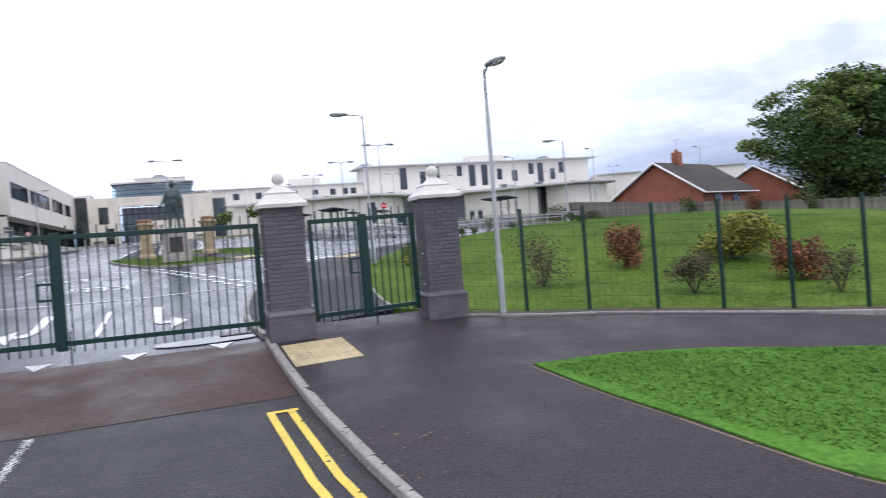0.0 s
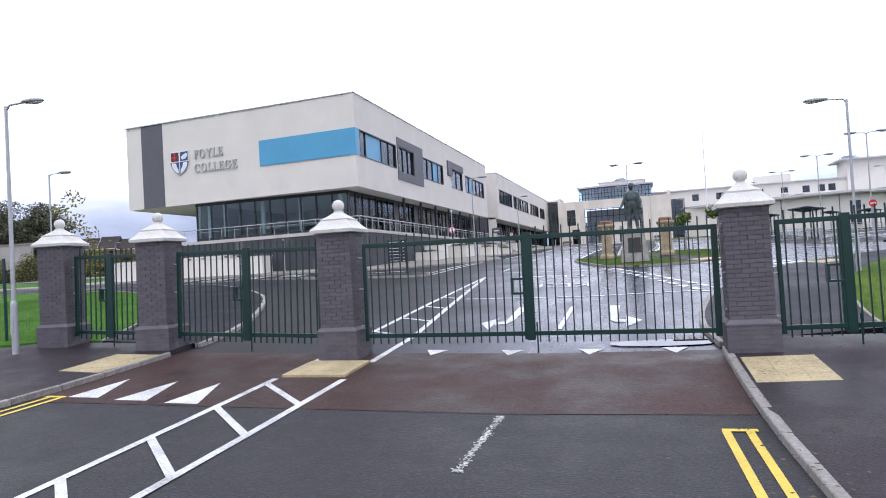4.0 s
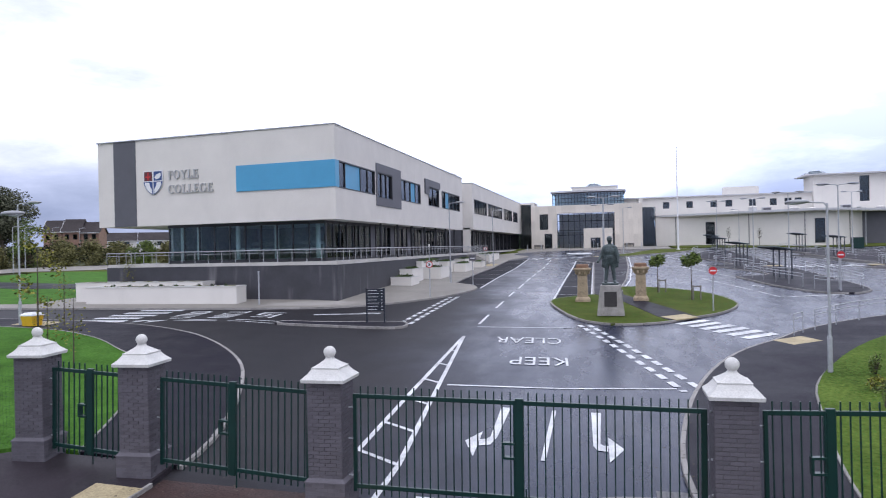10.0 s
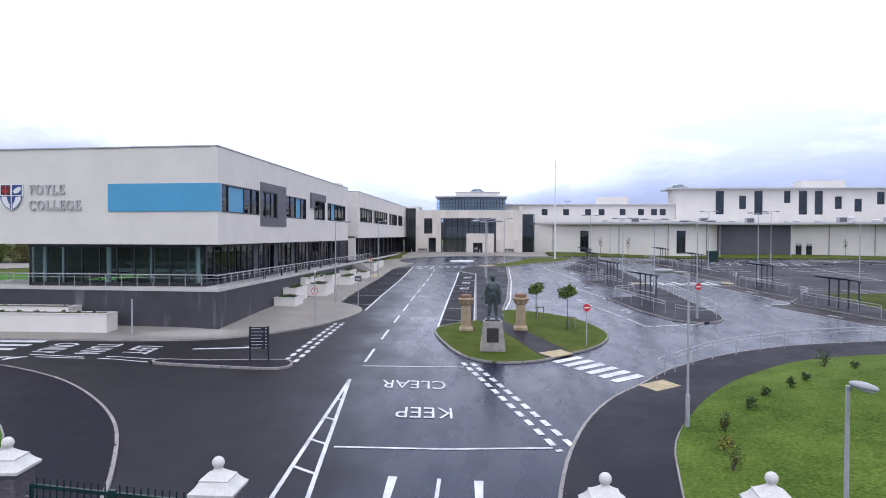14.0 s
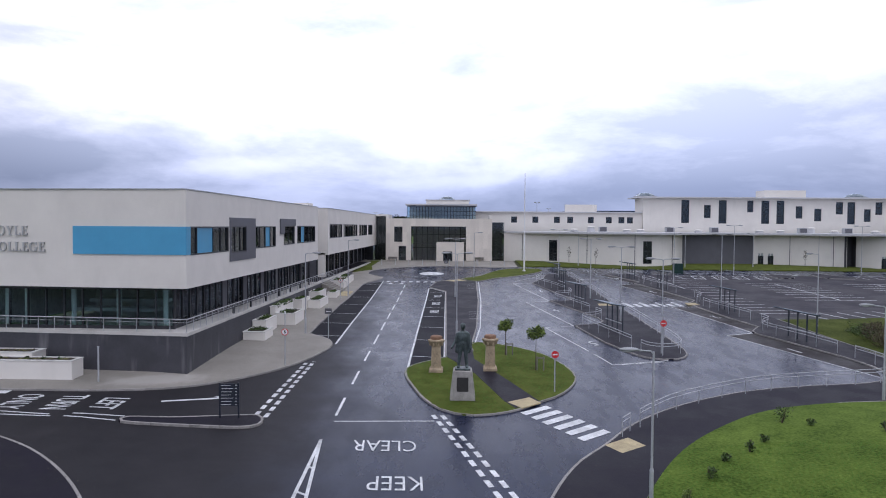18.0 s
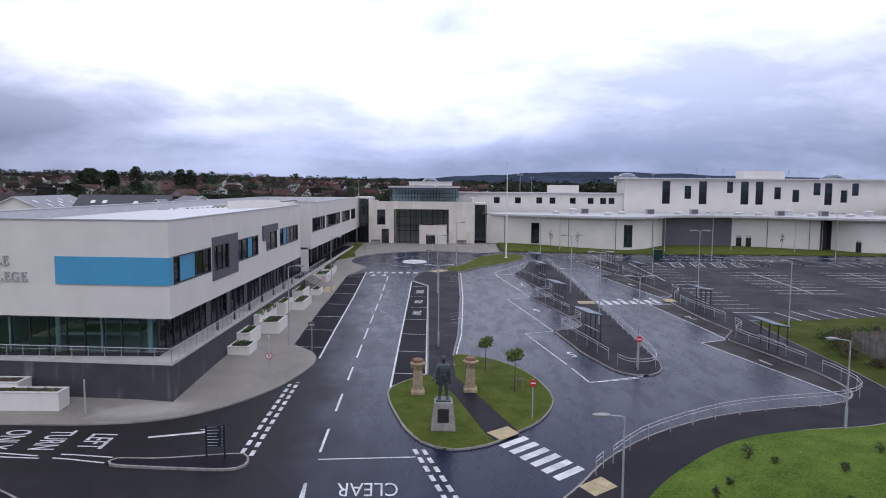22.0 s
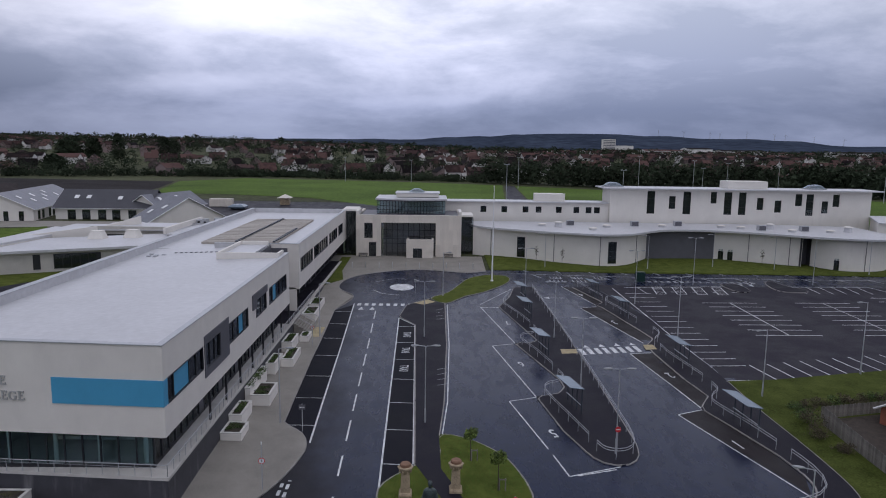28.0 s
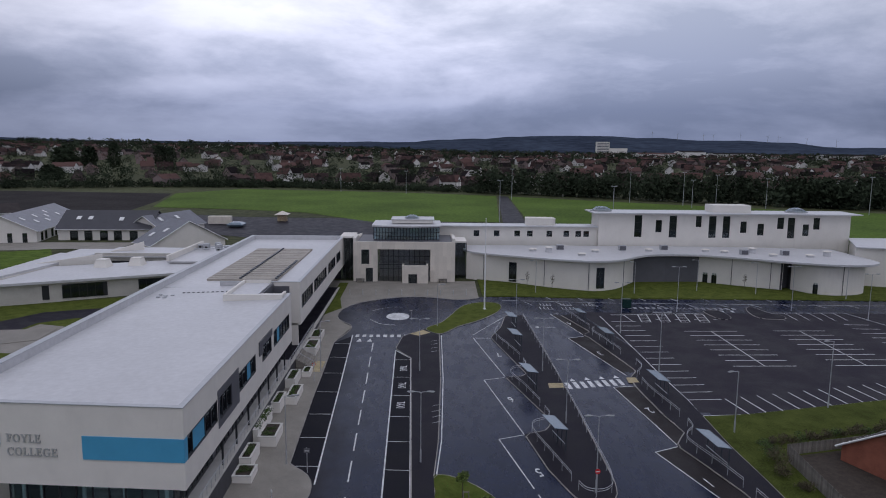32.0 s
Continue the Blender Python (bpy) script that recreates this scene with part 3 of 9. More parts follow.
def ground_ob(name, poly, material, dz=0.0, thick=0.0, step=4.0, rise=None, label="", category=""):
    ob = mesh_ob(name, drape(bmesh.new(), poly, dz, step, thick, rise), material)
    return tagged(ob, label, category, kind="structure")


def ribbon(pts, w0, w1):
    """The outline of a band along a line, from w0 to w1 metres to its left."""
    P = [Vector((x, y)) for x, y in pts]
    L, R = [], []
    for i, p in enumerate(P):
        d = (P[min(i + 1, len(P) - 1)] - P[max(i - 1, 0)]).normalized()
        n = Vector((-d.y, d.x))
        L.append(p + n * w0)
        R.append(p + n * w1)
    return [tuple(v) for v in L] + [tuple(v) for v in R[::-1]]


MARK_DZ = 0.012


def line_mark(bm, pts, w=0.1, dz=MARK_DZ):
    for a, b in zip(pts, pts[1:]):
        if (Vector(a) - Vector(b)).length > 1e-3:
            drape(bm, ribbon([a, b], -w / 2, w / 2), dz)
    return bm


def dashes(bm, a, b, on, off, w=0.12, dz=MARK_DZ):
    a, b = Vector(a), Vector(b)
    d = (b - a).normalized()
    s, n = 0.0, (b - a).length
    while s < n:
        line_mark(bm, [tuple(a + d * s), tuple(a + d * min(n, s + on))], w, dz)
        s += on + off
    return bm


def poly_mark(bm, poly, dz=MARK_DZ):
    return drape(bm, poly, dz)


def word(name, text, x, y, size, stretch, turn, material, squeeze=1.0, z=None, dz=0.016, weight=0.03, label="", upright=None):
    """A word in the built-in font, laid on the land, or upright on a wall."""
    c = bpy.data.curves.new(name, "FONT")
    c.body, c.size, c.align_x, c.align_y, c.extrude, c.offset = text, size, "CENTER", "CENTER", 0.003, weight
    c.resolution_u = 3
    tmp = bpy.data.objects.new(name, c)
    scene.collection.objects.link(tmp)
    me = bpy.data.meshes.new_from_object(tmp.evaluated_get(bpy.context.evaluated_depsgraph_get()))
    bpy.data.objects.remove(tmp)
    me.materials.append(material)
    me.name = name
    ob = new(name, me)
    if upright is not None:
        ob.matrix_basis = upright @ Matrix.Diagonal((squeeze, stretch, 1, 1))
    else:
        sl = math.atan2(lie(x, y + 1) - lie(x, y - 1), 2)
        sx = math.atan2(lie(x + 1, y) - lie(x - 1, y), 2)
        ob.matrix_basis = Matrix.Translation((x, y, lie(x, y) + dz)) @ Euler((sl, -sx, 0)).to_matrix().to_4x4() @ Matrix.Rotation(turn, 4, "Z") @ Matrix.Diagonal((squeeze, stretch, 1, 1))
    return ob


KERB_MESH = {}


def kerb_run(name, pts, width=0.13, up=0.1, material=None, length=0.915, label="pale concrete kerb stones along the road"):
    """A run of kerb stones, each of its own, along a line."""
    material = material or M["kerb"]
    base = tagged(new(name), label, "kerb", kind="structure")
    P = [Vector(p) for p in pts]
    acc, todo = [0.0], []
    for a, b in zip(P, P[1:]):
        acc.append(acc[-1] + (b - a).length)
    n = max(1, round(acc[-1] / length))
    ln = acc[-1] / n

    def at(s):
        for i in range(len(P) - 1):
            if s <= acc[i + 1] or i == len(P) - 2:
                f = (s - acc[i]) / max(1e-6, acc[i + 1] - acc[i])
                return P[i].lerp(P[i + 1], f)

    key = (round(ln, 2), width, up, material.name)
    if key not in KERB_MESH:
        bm = box(bmesh.new(), -ln / 2 + 0.004, ln / 2 - 0.004, -width / 2, width / 2, -0.15, up, 0.012)
        me = bpy.data.meshes.new("kerb_stone")
        bm.to_mesh(me)
        bm.free()
        me.materials.append(material)
        KERB_MESH[key] = me
    for i in range(n):
        a, b = at(i * ln), at((i + 1) * ln)
        mid = (a + b) / 2
        d = b - a
        pitch = math.atan2(lie(*b) - lie(*a), max(0.01, d.length))
        ob = new("kerb_stone", KERB_MESH[key])
        ob.parent = base
        ob.matrix_basis = Matrix.Translation((mid.x, mid.y, lie(mid.x, mid.y))) @ Matrix.Rotation(math.atan2(d.y, d.x), 4, "Z") @ Matrix.Rotation(-pitch, 4, "Y")
    return base

# ---- ground ----
bm = bmesh.new()
gx = [-5000, -3500] + list(range(-2600, -200, 200)) + [-160] + list(range(-120, 141, 4)) + [180] + list(range(300, 2700, 200)) + [3500, 5000]
gy = [-3000, -1200, -400, -160] + list(range(-60, 161, 4)) + [200, 320, 420] + list(range(560, 2700, 140)) + [3500, 5000]
gv = {}
for i, x in enumerate(gx):
    for j, y in enumerate(gy):
        gv[i, j] = bm.verts.new((x, y, lie(x, y) - 0.06))
for i in range(len(gx) - 1):
    for j in range(len(gy) - 1):
        bm.faces.new((gv[i, j], gv[i + 1, j], gv[i + 1, j + 1], gv[i, j + 1]))
tagged(mesh_ob("ground", bm, M["rough_land"]), "rough green and brown land reaching to the hills", "ground", kind="structure")

ground_ob("road", [(-14, 8.2), (-14, 4), (12, 4), (30, 24), (112, 36), (112, 106), (-18, 106), (-18, 40), (-70, 40), (-70, 8.2)], M["asphalt"], 0.0, label="wet dark asphalt school road, bluish sky sheen put into its colour", category="road")
ground_ob("street", [(-70, -30), (80, -30), (80, 4.9), (-70, 4.9)], M["asphalt_outer"], 0.003, label="damp grey street asphalt before the gates", category="road")
ground_ob("road_threshold", [(-7.75, 4.9), (3.05, 4.9), (3.05, 8.75), (-7.75, 8.75)], M["asphalt_red"], 0.008, label="worn red-brown asphalt band before the gates", category="road")

# kerb lines and footways
LEFT_KERB = curve_pts([(-7.75, 9.3), (-8.1, 11.3), (-9.3, 14.4), (-11.3, 18.0), (-14.4, 21.2), (-18.0, 23.5), (-22.0, 25.0), (-28.0, 26.0), (-40.0, 26.6), (-70, 27)])
RIGHT_KERB = curve_pts([(3.1, 9.0), (2.95, 11.0), (3.15, 13.5), (3.75, 16.8), (4.7, 20.0), (6.0, 22.8), (7.6, 25.0), (9.3, 27.5), (11.6, 29.9), (14.0, 31.7), (17.2, 33.5), (21.0, 34.7), (25.0, 35.6), (26.9, 37.2), (27.4, 39.4), (27.0, 42.6)])
LAWN_R_EDGE = curve_pts([(5.9, 10.0), (6.1, 12.0), (6.75, 15.8), (7.3, 18.2), (8.4, 20.6), (10.2, 23.5), (12.7, 26.4), (16.4, 29.6), (20.6, 31.3), (24.6, 32.0), (27.2, 33.1), (28.6, 34.6), (29.6, 37.2), (29.8, 40.5), (29.7, 45), (29.4, 51.0), (29.5, 57.4)])
BAY_KERB = [(27.0, 42.6), (25.6, 47.5), (24.5, 50.9), (25.4, 52.4), (26.2, 53.6), (25.6, 58), (25.2, 65.6), (25.3, 68.6), (26.8, 71.0), (26.2, 74.0), (24.0, 83.8), (23.4, 84.9), (24.8, 86.2), (22.2, 94.5)]
LAWN_L_EDGE = curve_pts([(-10.6, 9.6), (-11.6, 12.0), (-13.3, 15.4), (-15.1, 17.5), (-17.2, 19.1), (-20.4, 21.4), (-25, 23.2), (-34, 24.0), (-60, 24.4)])
PAVE_A = curve_pts([(-70, 30.4), (-40, 30.3), (-22.0, 30.2), (-16.1, 30.4), (-12.7, 31.8), (-10.2, 34.6), (-8.7, 37.6), (-7.8, 41.2), (-7.7, 43.3), (-8.4, 45.2), (-10.1, 46.8)])
ground_ob("pavement_left", LEFT_KERB + LAWN_L_EDGE[::-1], M["asphalt_path"], 0.1, 0.25, label="dark asphalt footway inside the gates", category="footway")
ground_ob("pavement_right", RIGHT_KERB[:-1] + BAY_KERB + [(25.0, 95.6), (28.9, 79.5), (29.6, 62.0), (29.5, 57.4)] + LAWN_R_EDGE[::-1][1:], M["asphalt_path"], 0.1, 0.25, label="dark asphalt footway round the bus bays", category="footway")
ground_ob("pavement_building", PAVE_A + [(-10.6, 62), (-10.9, 80.9), (-9.2, 87.6)] + curve_pts([(-9.2, 87.6), (-11.6, 91.5), (-11.9, 96), (-9.8, 100.8), (-5, 104.4), (0.2, 105.6), (6.8, 103.6), (10.2, 105)]) + [(10.4, 118), (-12.5, 118), (-16, 118), (-16, 40), (-70, 40)], M["paving"], 0.1, 0.25, label="pale grey paved forecourt along the school building", category="pavement")
kerb_run("kerb_left", LEFT_KERB)
kerb_run("kerb_right", RIGHT_KERB)
kerb_run("kerb_building", PAVE_A + [(-10.6, 62), (-10.9, 80.9)])
kerb_run("kerb_roundabout", curve_pts([(-10.9, 80.9), (-9.2, 87.6), (-11.6, 91.5), (-11.9, 96), (-9.8, 100.8), (-5, 104.4), (0.2, 105.6), (6.8, 103.6), (10.2, 105)], 4))
kerb_run("edging_lawn", LAWN_R_EDGE, 0.06, 0.13)
kerb_run("edging_lawn_left", LAWN_L_EDGE[:40], 0.06, 0.13)
# footways outside the gates
STREET_KERB_R = curve_pts([(3.1, 8.6), (3.1, 6.6), (3.15, 4.6), (3.25, 2.8), (3.4, 1.0), (3.9, -2.0), (5.2, -5.2), (8, -8.0), (14, -9.6), (40, -10)])
STREET_KERB_L = curve_pts([(-7.8, 8.4), (-7.8, 6.6), (-7.9, 5.0), (-8.1, 3.4), (-8.8, 0.4), (-10.4, -2.4), (-13.5, -4.6), (-20, -5.6), (-60, -6)])
ground_ob("pavement_street_right", STREET_KERB_R + [(40, 3), (40, 6), (12.6, 3.6), (11.2, 5.2), (9.4, 6.6), (7.4, 7.6), (6.9, 8.2), (6.4, 9.4), (3.1, 9.4)], M["asphalt_footway"], 0.1, 0.25, label="wet dark asphalt footway outside the gates", category="footway")
ground_ob("pavement_street_left", STREET_KERB_L + [(-60, 8.2), (-13.0, 8.6), (-12, 9.4), (-7.9, 9.4)], M["asphalt_footway"], 0.1, 0.25, label="wet dark asphalt footway outside the gates", category="footway")
kerb_run("kerb_street_right", STREET_KERB_R[:48])
kerb_run("kerb_street_left", STREET_KERB_L[:48])


kerb_run("edging_verge", curve_pts([(6.1, 4.2), (6.17, 2.6), (6.35, 1.2), (6.55, -0.6), (7.5, -2.8)], 3), 0.05, 0.105, M["deck_brown"], label="thin brown-stained edging of the verge")
kerb_run("edging_fence", curve_pts([(6.62, 8.4), (7.8, 7.44), (8.86, 6.88), (9.86, 6.14), (10.76, 5.44), (11.66, 4.74), (12.66, 4.1), (14.1, 3.3), (15.9, 2.6)], 3), 0.06, 0.14, label="thin concrete edging below the mesh fence")


# lawns
def mound(x, y):
    u, v = (x - 21.5) / 14.5, (y - 19) / 13.0
    k = max(0.0, 1 - u * u - v * v)
    return 0.8 * k * k * (3 - 2 * k)


LAWN_R = LAWN_R_EDGE[:61] + [(34, 36), (36, 30), (36, 8)] + curve_pts([(36, 5.5), (20, 1.0), (13.2, 3.8), (11.4, 5.4), (9.6, 6.8), (7.6, 7.8), (6.9, 8.8), (5.9, 10.0)], 3)
ground_ob("lawn_right", LAWN_R, M["grass"], 0.11, 0.3, 1.0, mound, "bright green mown lawn rising in a low mound", "lawn")
LAWN_L = LAWN_L_EDGE + [(-60, 8.7), (-13.2, 9.0), (-12.0, 9.6), (-11.2, 9.6)]
ground_ob("lawn_left", LAWN_L, M["grass_fresh"], 0.11, 0.3, 2.0, None, "bright green mown lawn", "lawn")
ground_ob("lawn_street_right", curve_pts([(6.15, 4.25), (6.22, 2.6), (6.4, 1.2), (6.6, -0.6), (7.6, -2.8), (11, -4.4), (38, -5.0)], 3) + curve_pts([(38, 1.5), (14, 1.6), (10.2, 2.6), (8.7, 3.6), (7.4, 4.15)], 3), M["grass_fresh"], 0.12, 0.25, 1.0, None, "bright green grass verge beside the street", "lawn")
ground_ob("lawn_street_left", [(-60, 8.5), (-60, 5.2), (-22, 5.4), (-14.8, 6.6), (-12.9, 8.5)], M["grass_fresh"], 0.12, 0.25, 2.0, None, "green grass verge beside the street", "lawn")
ground_ob("lawn_bus", [(34.3, 57.95), (44.4, 60.35), (72, 67.15), (72, 40), (40, 38), (34, 36.05)] + LAWN_R_EDGE[61:], M["grass_bank"], 0.11, 0.3, 2.0, None, "grass bank beside the bus bays", "lawn")
for name, poly in (("lawn_side_far", [(-70, 31.6), (-34, 32), (-34, 38), (-34, 70), (-70, 70)]), ("lawn_entrance", [(11, 106.2), (40, 106.6), (80, 105.5), (110, 104), (110, 125), (11, 128)]), ("lawn_link", [(-14.5, 93), (-11.9, 97.5), (-12.9, 104), (-12.9, 116), (-14.5, 116)])):
    ground_ob(name, poly, M["grass_fresh"] if name == "lawn_side_far" else M["grass_dull"], 0.11, 0.3, 4.0, None, "strip of green lawn", "lawn")
ROUND_LAWN = [(3.4, 84.6), (6.0, 88.2), (9.0, 91.0), (12.4, 95.8), (13.4, 99.6), (12.6, 101.6), (10, 101.8), (7.2, 99.4), (5.6, 95.2), (3.6, 90.0), (1.3, 87.0)]
ROUND_LAWN = curve_pts(ROUND_LAWN, 3, True)
ground_ob("lawn_roundabout", ROUND_LAWN, M["grass_dull"], 0.1, 0.25, 4.0, None, "narrow green lawn with pale kerb", "lawn")
kerb_run("kerb_lawn_roundabout", ROUND_LAWN + ROUND_LAWN[:1])

# statue island
ISLAND = curve_pts([(-1.95, 37.4), (-1.1, 32.8), (0.0, 30.1), (1.2, 28.9), (2.4, 28.75), (4.0, 29.5), (5.2, 30.8), (6.7, 32.4), (7.8, 34.8), (8.1, 37.0), (7.6, 39.8), (6.6, 42.4), (4.4, 44.8), (2.15, 45.5), (2.1, 42), (0.35, 40.7)], 4, True)
ground_ob("lawn_island", ISLAND, M["grass_dull"], 0.1, 0.25, 1.0, None, "green lawn of the statue island", "lawn")
kerb_run("kerb_island", ISLAND + ISLAND[:1])
ground_ob("pavement_island", [(0.35, 40.9), (2.1, 45.3), (2.2, 40.2), (3.3, 37.2), (5.4, 31.0), (4.1, 29.75), (3.6, 30.9), (2.2, 36.4)], M["asphalt_path"], 0.112, 0.1, 4.0, None, "narrow dark asphalt path", "footway")
ground_ob("pavement_taxi", [(0.35, 40.7), (2.1, 45.3), (2.6, 52), (3.1, 68), (3.2, 84.2), (1.2, 86.8), (-1.8, 83.4), (-2.55, 78.2), (-0.45, 74.9)], M["asphalt_path"], 0.1, 0.25, 4.0, None, "dark asphalt footway beside the taxi bays", "footway")
kerb_run("kerb_taxi", [(2.1, 45.3), (2.6, 52), (3.1, 68), (3.2, 84.2)])
kerb_run("kerb_taxi_inner", [(0.35, 40.7), (-0.45, 74.9), (-2.55, 78.2), (-1.8, 83.4), (1.2, 86.8)])
# turning island with the direction sign
TURN = [(-14.0, 26.0), (-13.7, 26.35), (-11.8, 26.5), (-8.6, 27.3), (-7.9, 27.1), (-7.75, 26.2), (-8.4, 25.7), (-10.5, 25.6), (-13.6, 25.65)]
TURN = curve_pts(TURN, 3, True)
ground_ob("pavement_turning_island", TURN, M["asphalt_path"], 0.1, 0.25, 4.0, None, "small kerbed asphalt island", "traffic island")
kerb_run("kerb_turning_island", TURN + TURN[:1], 0.12, 0.11, length=0.45)
# bus island
BUS = [(11.9, 46.4)] + curve_pts([(12.8, 43.4), (13.4, 41.8), (14.4, 41.0), (15.6, 41.1), (16.6, 42.3), (17.0, 44.6)], 4) + [(17.05, 60), (16.9, 77.5), (16.1, 94), (13.4, 93.6), (12.2, 88), (10.3, 83.0), (13.0, 70.9), (13.3, 69.5), (12.5, 68.6), (10.7, 68.6), (13.6, 57.5), (13.7, 55.4), (12.8, 53.9), (10.8, 53.2)]
ground_ob("pavement_bus_island", BUS, M["asphalt_path"], 0.1, 0.25, 4.0, None, "long dark asphalt bus island with sawtooth bays", "traffic island")
kerb_run("kerb_bus_island", BUS + BUS[:1])
kerb_run("kerb_bus_bays", BAY_KERB)
ground_ob("roundabout_disc", [(-2.9 + 1.75 * math.cos(a * math.pi / 12), 93.2 + 1.9 * math.sin(a * math.pi / 12)) for a in range(24)], M["paint_white"], 0.05, 0.08, 4.0, None, "white domed mini roundabout disc", "roundabout")

# browner asphalt in the bus bays along the footway
for nm, poly in (("bus_bay_south", [(26.5, 37.2), (22.2, 49.7), (24.5, 50.7), (25.7, 47.4), (26.9, 42.6), (27.3, 39.4)]), ("bus_bay_middle", [(24.6, 51.2), (22.7, 65.6), (25.1, 66.0), (25.5, 58.0), (26.1, 53.6), (25.3, 52.4)]), ("bus_bay_north", [(25.2, 69.8), (21.1, 83.3), (23.4, 84.2), (24.0, 83.7), (26.1, 74.0), (26.7, 71.1)]), ("bus_bay_far", [(23.5, 85.1), (20.7, 95.1), (22.1, 94.5), (24.7, 86.2)])):
    ground_ob(nm, poly, M["asphalt_brown"], 0.004, label="brown-black worn asphalt of a bus bay", category="bus bay")

# dark bays beside the avenue
ground_ob("bays_left", [(-7.6, 43.8), (-8.6, 45.4), (-10.1, 46.9), (-10.6, 62), (-10.85, 80.6), (-8.7, 83.6)], M["asphalt_bay"], 0.005, label="blackened asphalt parking bays", category="parking bay")
ground_ob("bays_right", [(-1.95, 37.8), (0.3, 40.8), (-0.45, 74.8), (-2.5, 77.8)], M["asphalt_bay"], 0.005, label="blackened asphalt parking bays", category="parking bay")
ground_ob("car_park", [(29.2, 80), (29.7, 62.2), (29.6, 57.5), (34.3, 57.95), (44.4, 60.3), (72, 67.1), (100, 74), (100, 97), (25, 97)], M["asphalt_car_park"], 0.004, label="dark asphalt car park", category="car park")

# ---- the long two-storey wing ----
def slab_with_holes(bm, s0, s1, z0, z1, t0, t1, holes, place):
    """One connected wall: s runs along it, t through it; holes are (s0, s1, z0, z1)."""
    S_ = sorted({round(v, 4) for v in [s0, s1] + [h[k] for h in holes for k in (0, 1)] if s0 <= v <= s1})
    Z_ = sorted({round(v, 4) for v in [z0, z1] + [h[k] for h in holes for k in (2, 3)] if z0 <= v <= z1})

    def solid(i, j):
        if not (0 <= i < len(S_) - 1 and 0 <= j < len(Z_) - 1):
            return False
        c, d = (S_[i] + S_[i + 1]) / 2, (Z_[j] + Z_[j + 1]) / 2
        return not any(h[0] < c < h[1] and h[2] < d < h[3] for h in holes)

    V = {}

    def vert(i, j, k):
        if (i, j, k) not in V:
            V[i, j, k] = bm.verts.new(place(S_[i], (t0, t1)[k], Z_[j]))
        return V[i, j, k]

    for i in range(len(S_) - 1):
        for j in range(len(Z_) - 1):
            if not solid(i, j):
                continue
            for k in (0, 1):
                bm.faces.new([vert(i, j, k), vert(i + 1, j, k), vert(i + 1, j + 1, k), vert(i, j + 1, k)])
            for di, dj, (p, q) in ((-1, 0, ((i, j), (i, j + 1))), (1, 0, ((i + 1, j), (i + 1, j + 1))), (0, -1, ((i, j), (i + 1, j))), (0, 1, ((i, j + 1), (i + 1, j + 1)))):
                if not solid(i + di, j + dj):
                    bm.faces.new([vert(*p, 0), vert(*q, 0), vert(*q, 1), vert(*p, 1)])
    bmesh.ops.recalc_face_normals(bm, faces=bm.faces)
    return bm


def wall_x(bm, x0, x1, y0, y1, z0, z1, holes):
    """A wall along y with thickness x0..x1 and rectangular holes (y0, y1, z0, z1)."""
    return slab_with_holes(bm, y0, y1, z0, z1, x0, x1, holes, lambda s, t, z: (t, s, z))


def window_strip(parent, x, y0, y1, z0, z1, panes, blue=(), depth=0.16, name="window"):
    """A strip window in a wall that faces +x: frame, panes, and blue panels at the named panes. panes: how many, or the places where they meet."""
    cuts = [y0, *panes, y1] if isinstance(panes, tuple) else [y0 + (y1 - y0) * i / panes for i in range(panes + 1)]
    t = 0.07
    w = part(name, wall_x(bmesh.new(), x - depth, x + 0.02, y0, y1, z0, z1, [(y0 + t, y1 - t, z0 + t, z1 - t)]), M["frame_dark"], parent)
    for c in cuts[1:-1]:
        part("mullion", box(bmesh.new(), x - depth + 0.02, x - 0.03, c - t / 2, c + t / 2, z0 + t, z1 - t), M["frame_dark"], w)
    for i in range(len(cuts) - 1):
        a, b = cuts[i] + 0.04, cuts[i + 1] - 0.04
        part("pane", box(bmesh.new(), x - depth + 0.05, x - depth + 0.07, a, b, z0 + 0.05, z1 - 0.05), M["blue"] if i in blue else M["glass"], w)
    return w


FX = -14.05
wing = thing("school_building", Matrix.Identity(4), "long school building, off-white upper storey over dark glazed floor", "school building")
STRIPS = [(34.2, 40.6, 8.64, 10.28, (35.3, 37.95, 39.3), (1,)), (41.05, 44.3, 8.5, 10.3, (42.1, 43.2), ()), (46.45, 52.1, 8.64, 10.3, 4, (2,)), (54.7, 58.5, 8.68, 10.32, 2, ()), (59.6, 67.4, 8.7, 10.35, 5, (1,))]
A0, A1, ZS, ZR = 33.65, 68.8, 6.78, 12.34
part("upper_wall", wall_x(bmesh.new(), FX - 0.35, FX, A0, A1, ZS, ZR, [(a, b, c, d) for a, b, c, d, n, bl in STRIPS]), M["render"], wing)
# front wall, slightly skewed
FRONT = [(FX - 0.35, A0 + 0.03), (-31.5, 35.1), (-31.5, 35.5), (FX - 0.35, A0 + 0.4)]
part("front_wall", prism(bmesh.new(), FRONT, ZS, ZR), M["render"], wing)
part("side_wall", box(bmesh.new(), -31.5, -31.15, 35.5, 121, ZS, ZR), M["render"], wing)
part("lower_side_wall", box(bmesh.new(), -26.2, -25.9, A1 + 0.02, 121, 1.5, ZS), M["render"], wing)
part("soffit", prism(bmesh.new(), [(FX - 0.35, A0 + 0.4), (-31.15, 35.5), (-31.15, A1), (FX - 0.35, A1)], ZS + 0.02, ZS + 0.3), M["white_wall"], wing)
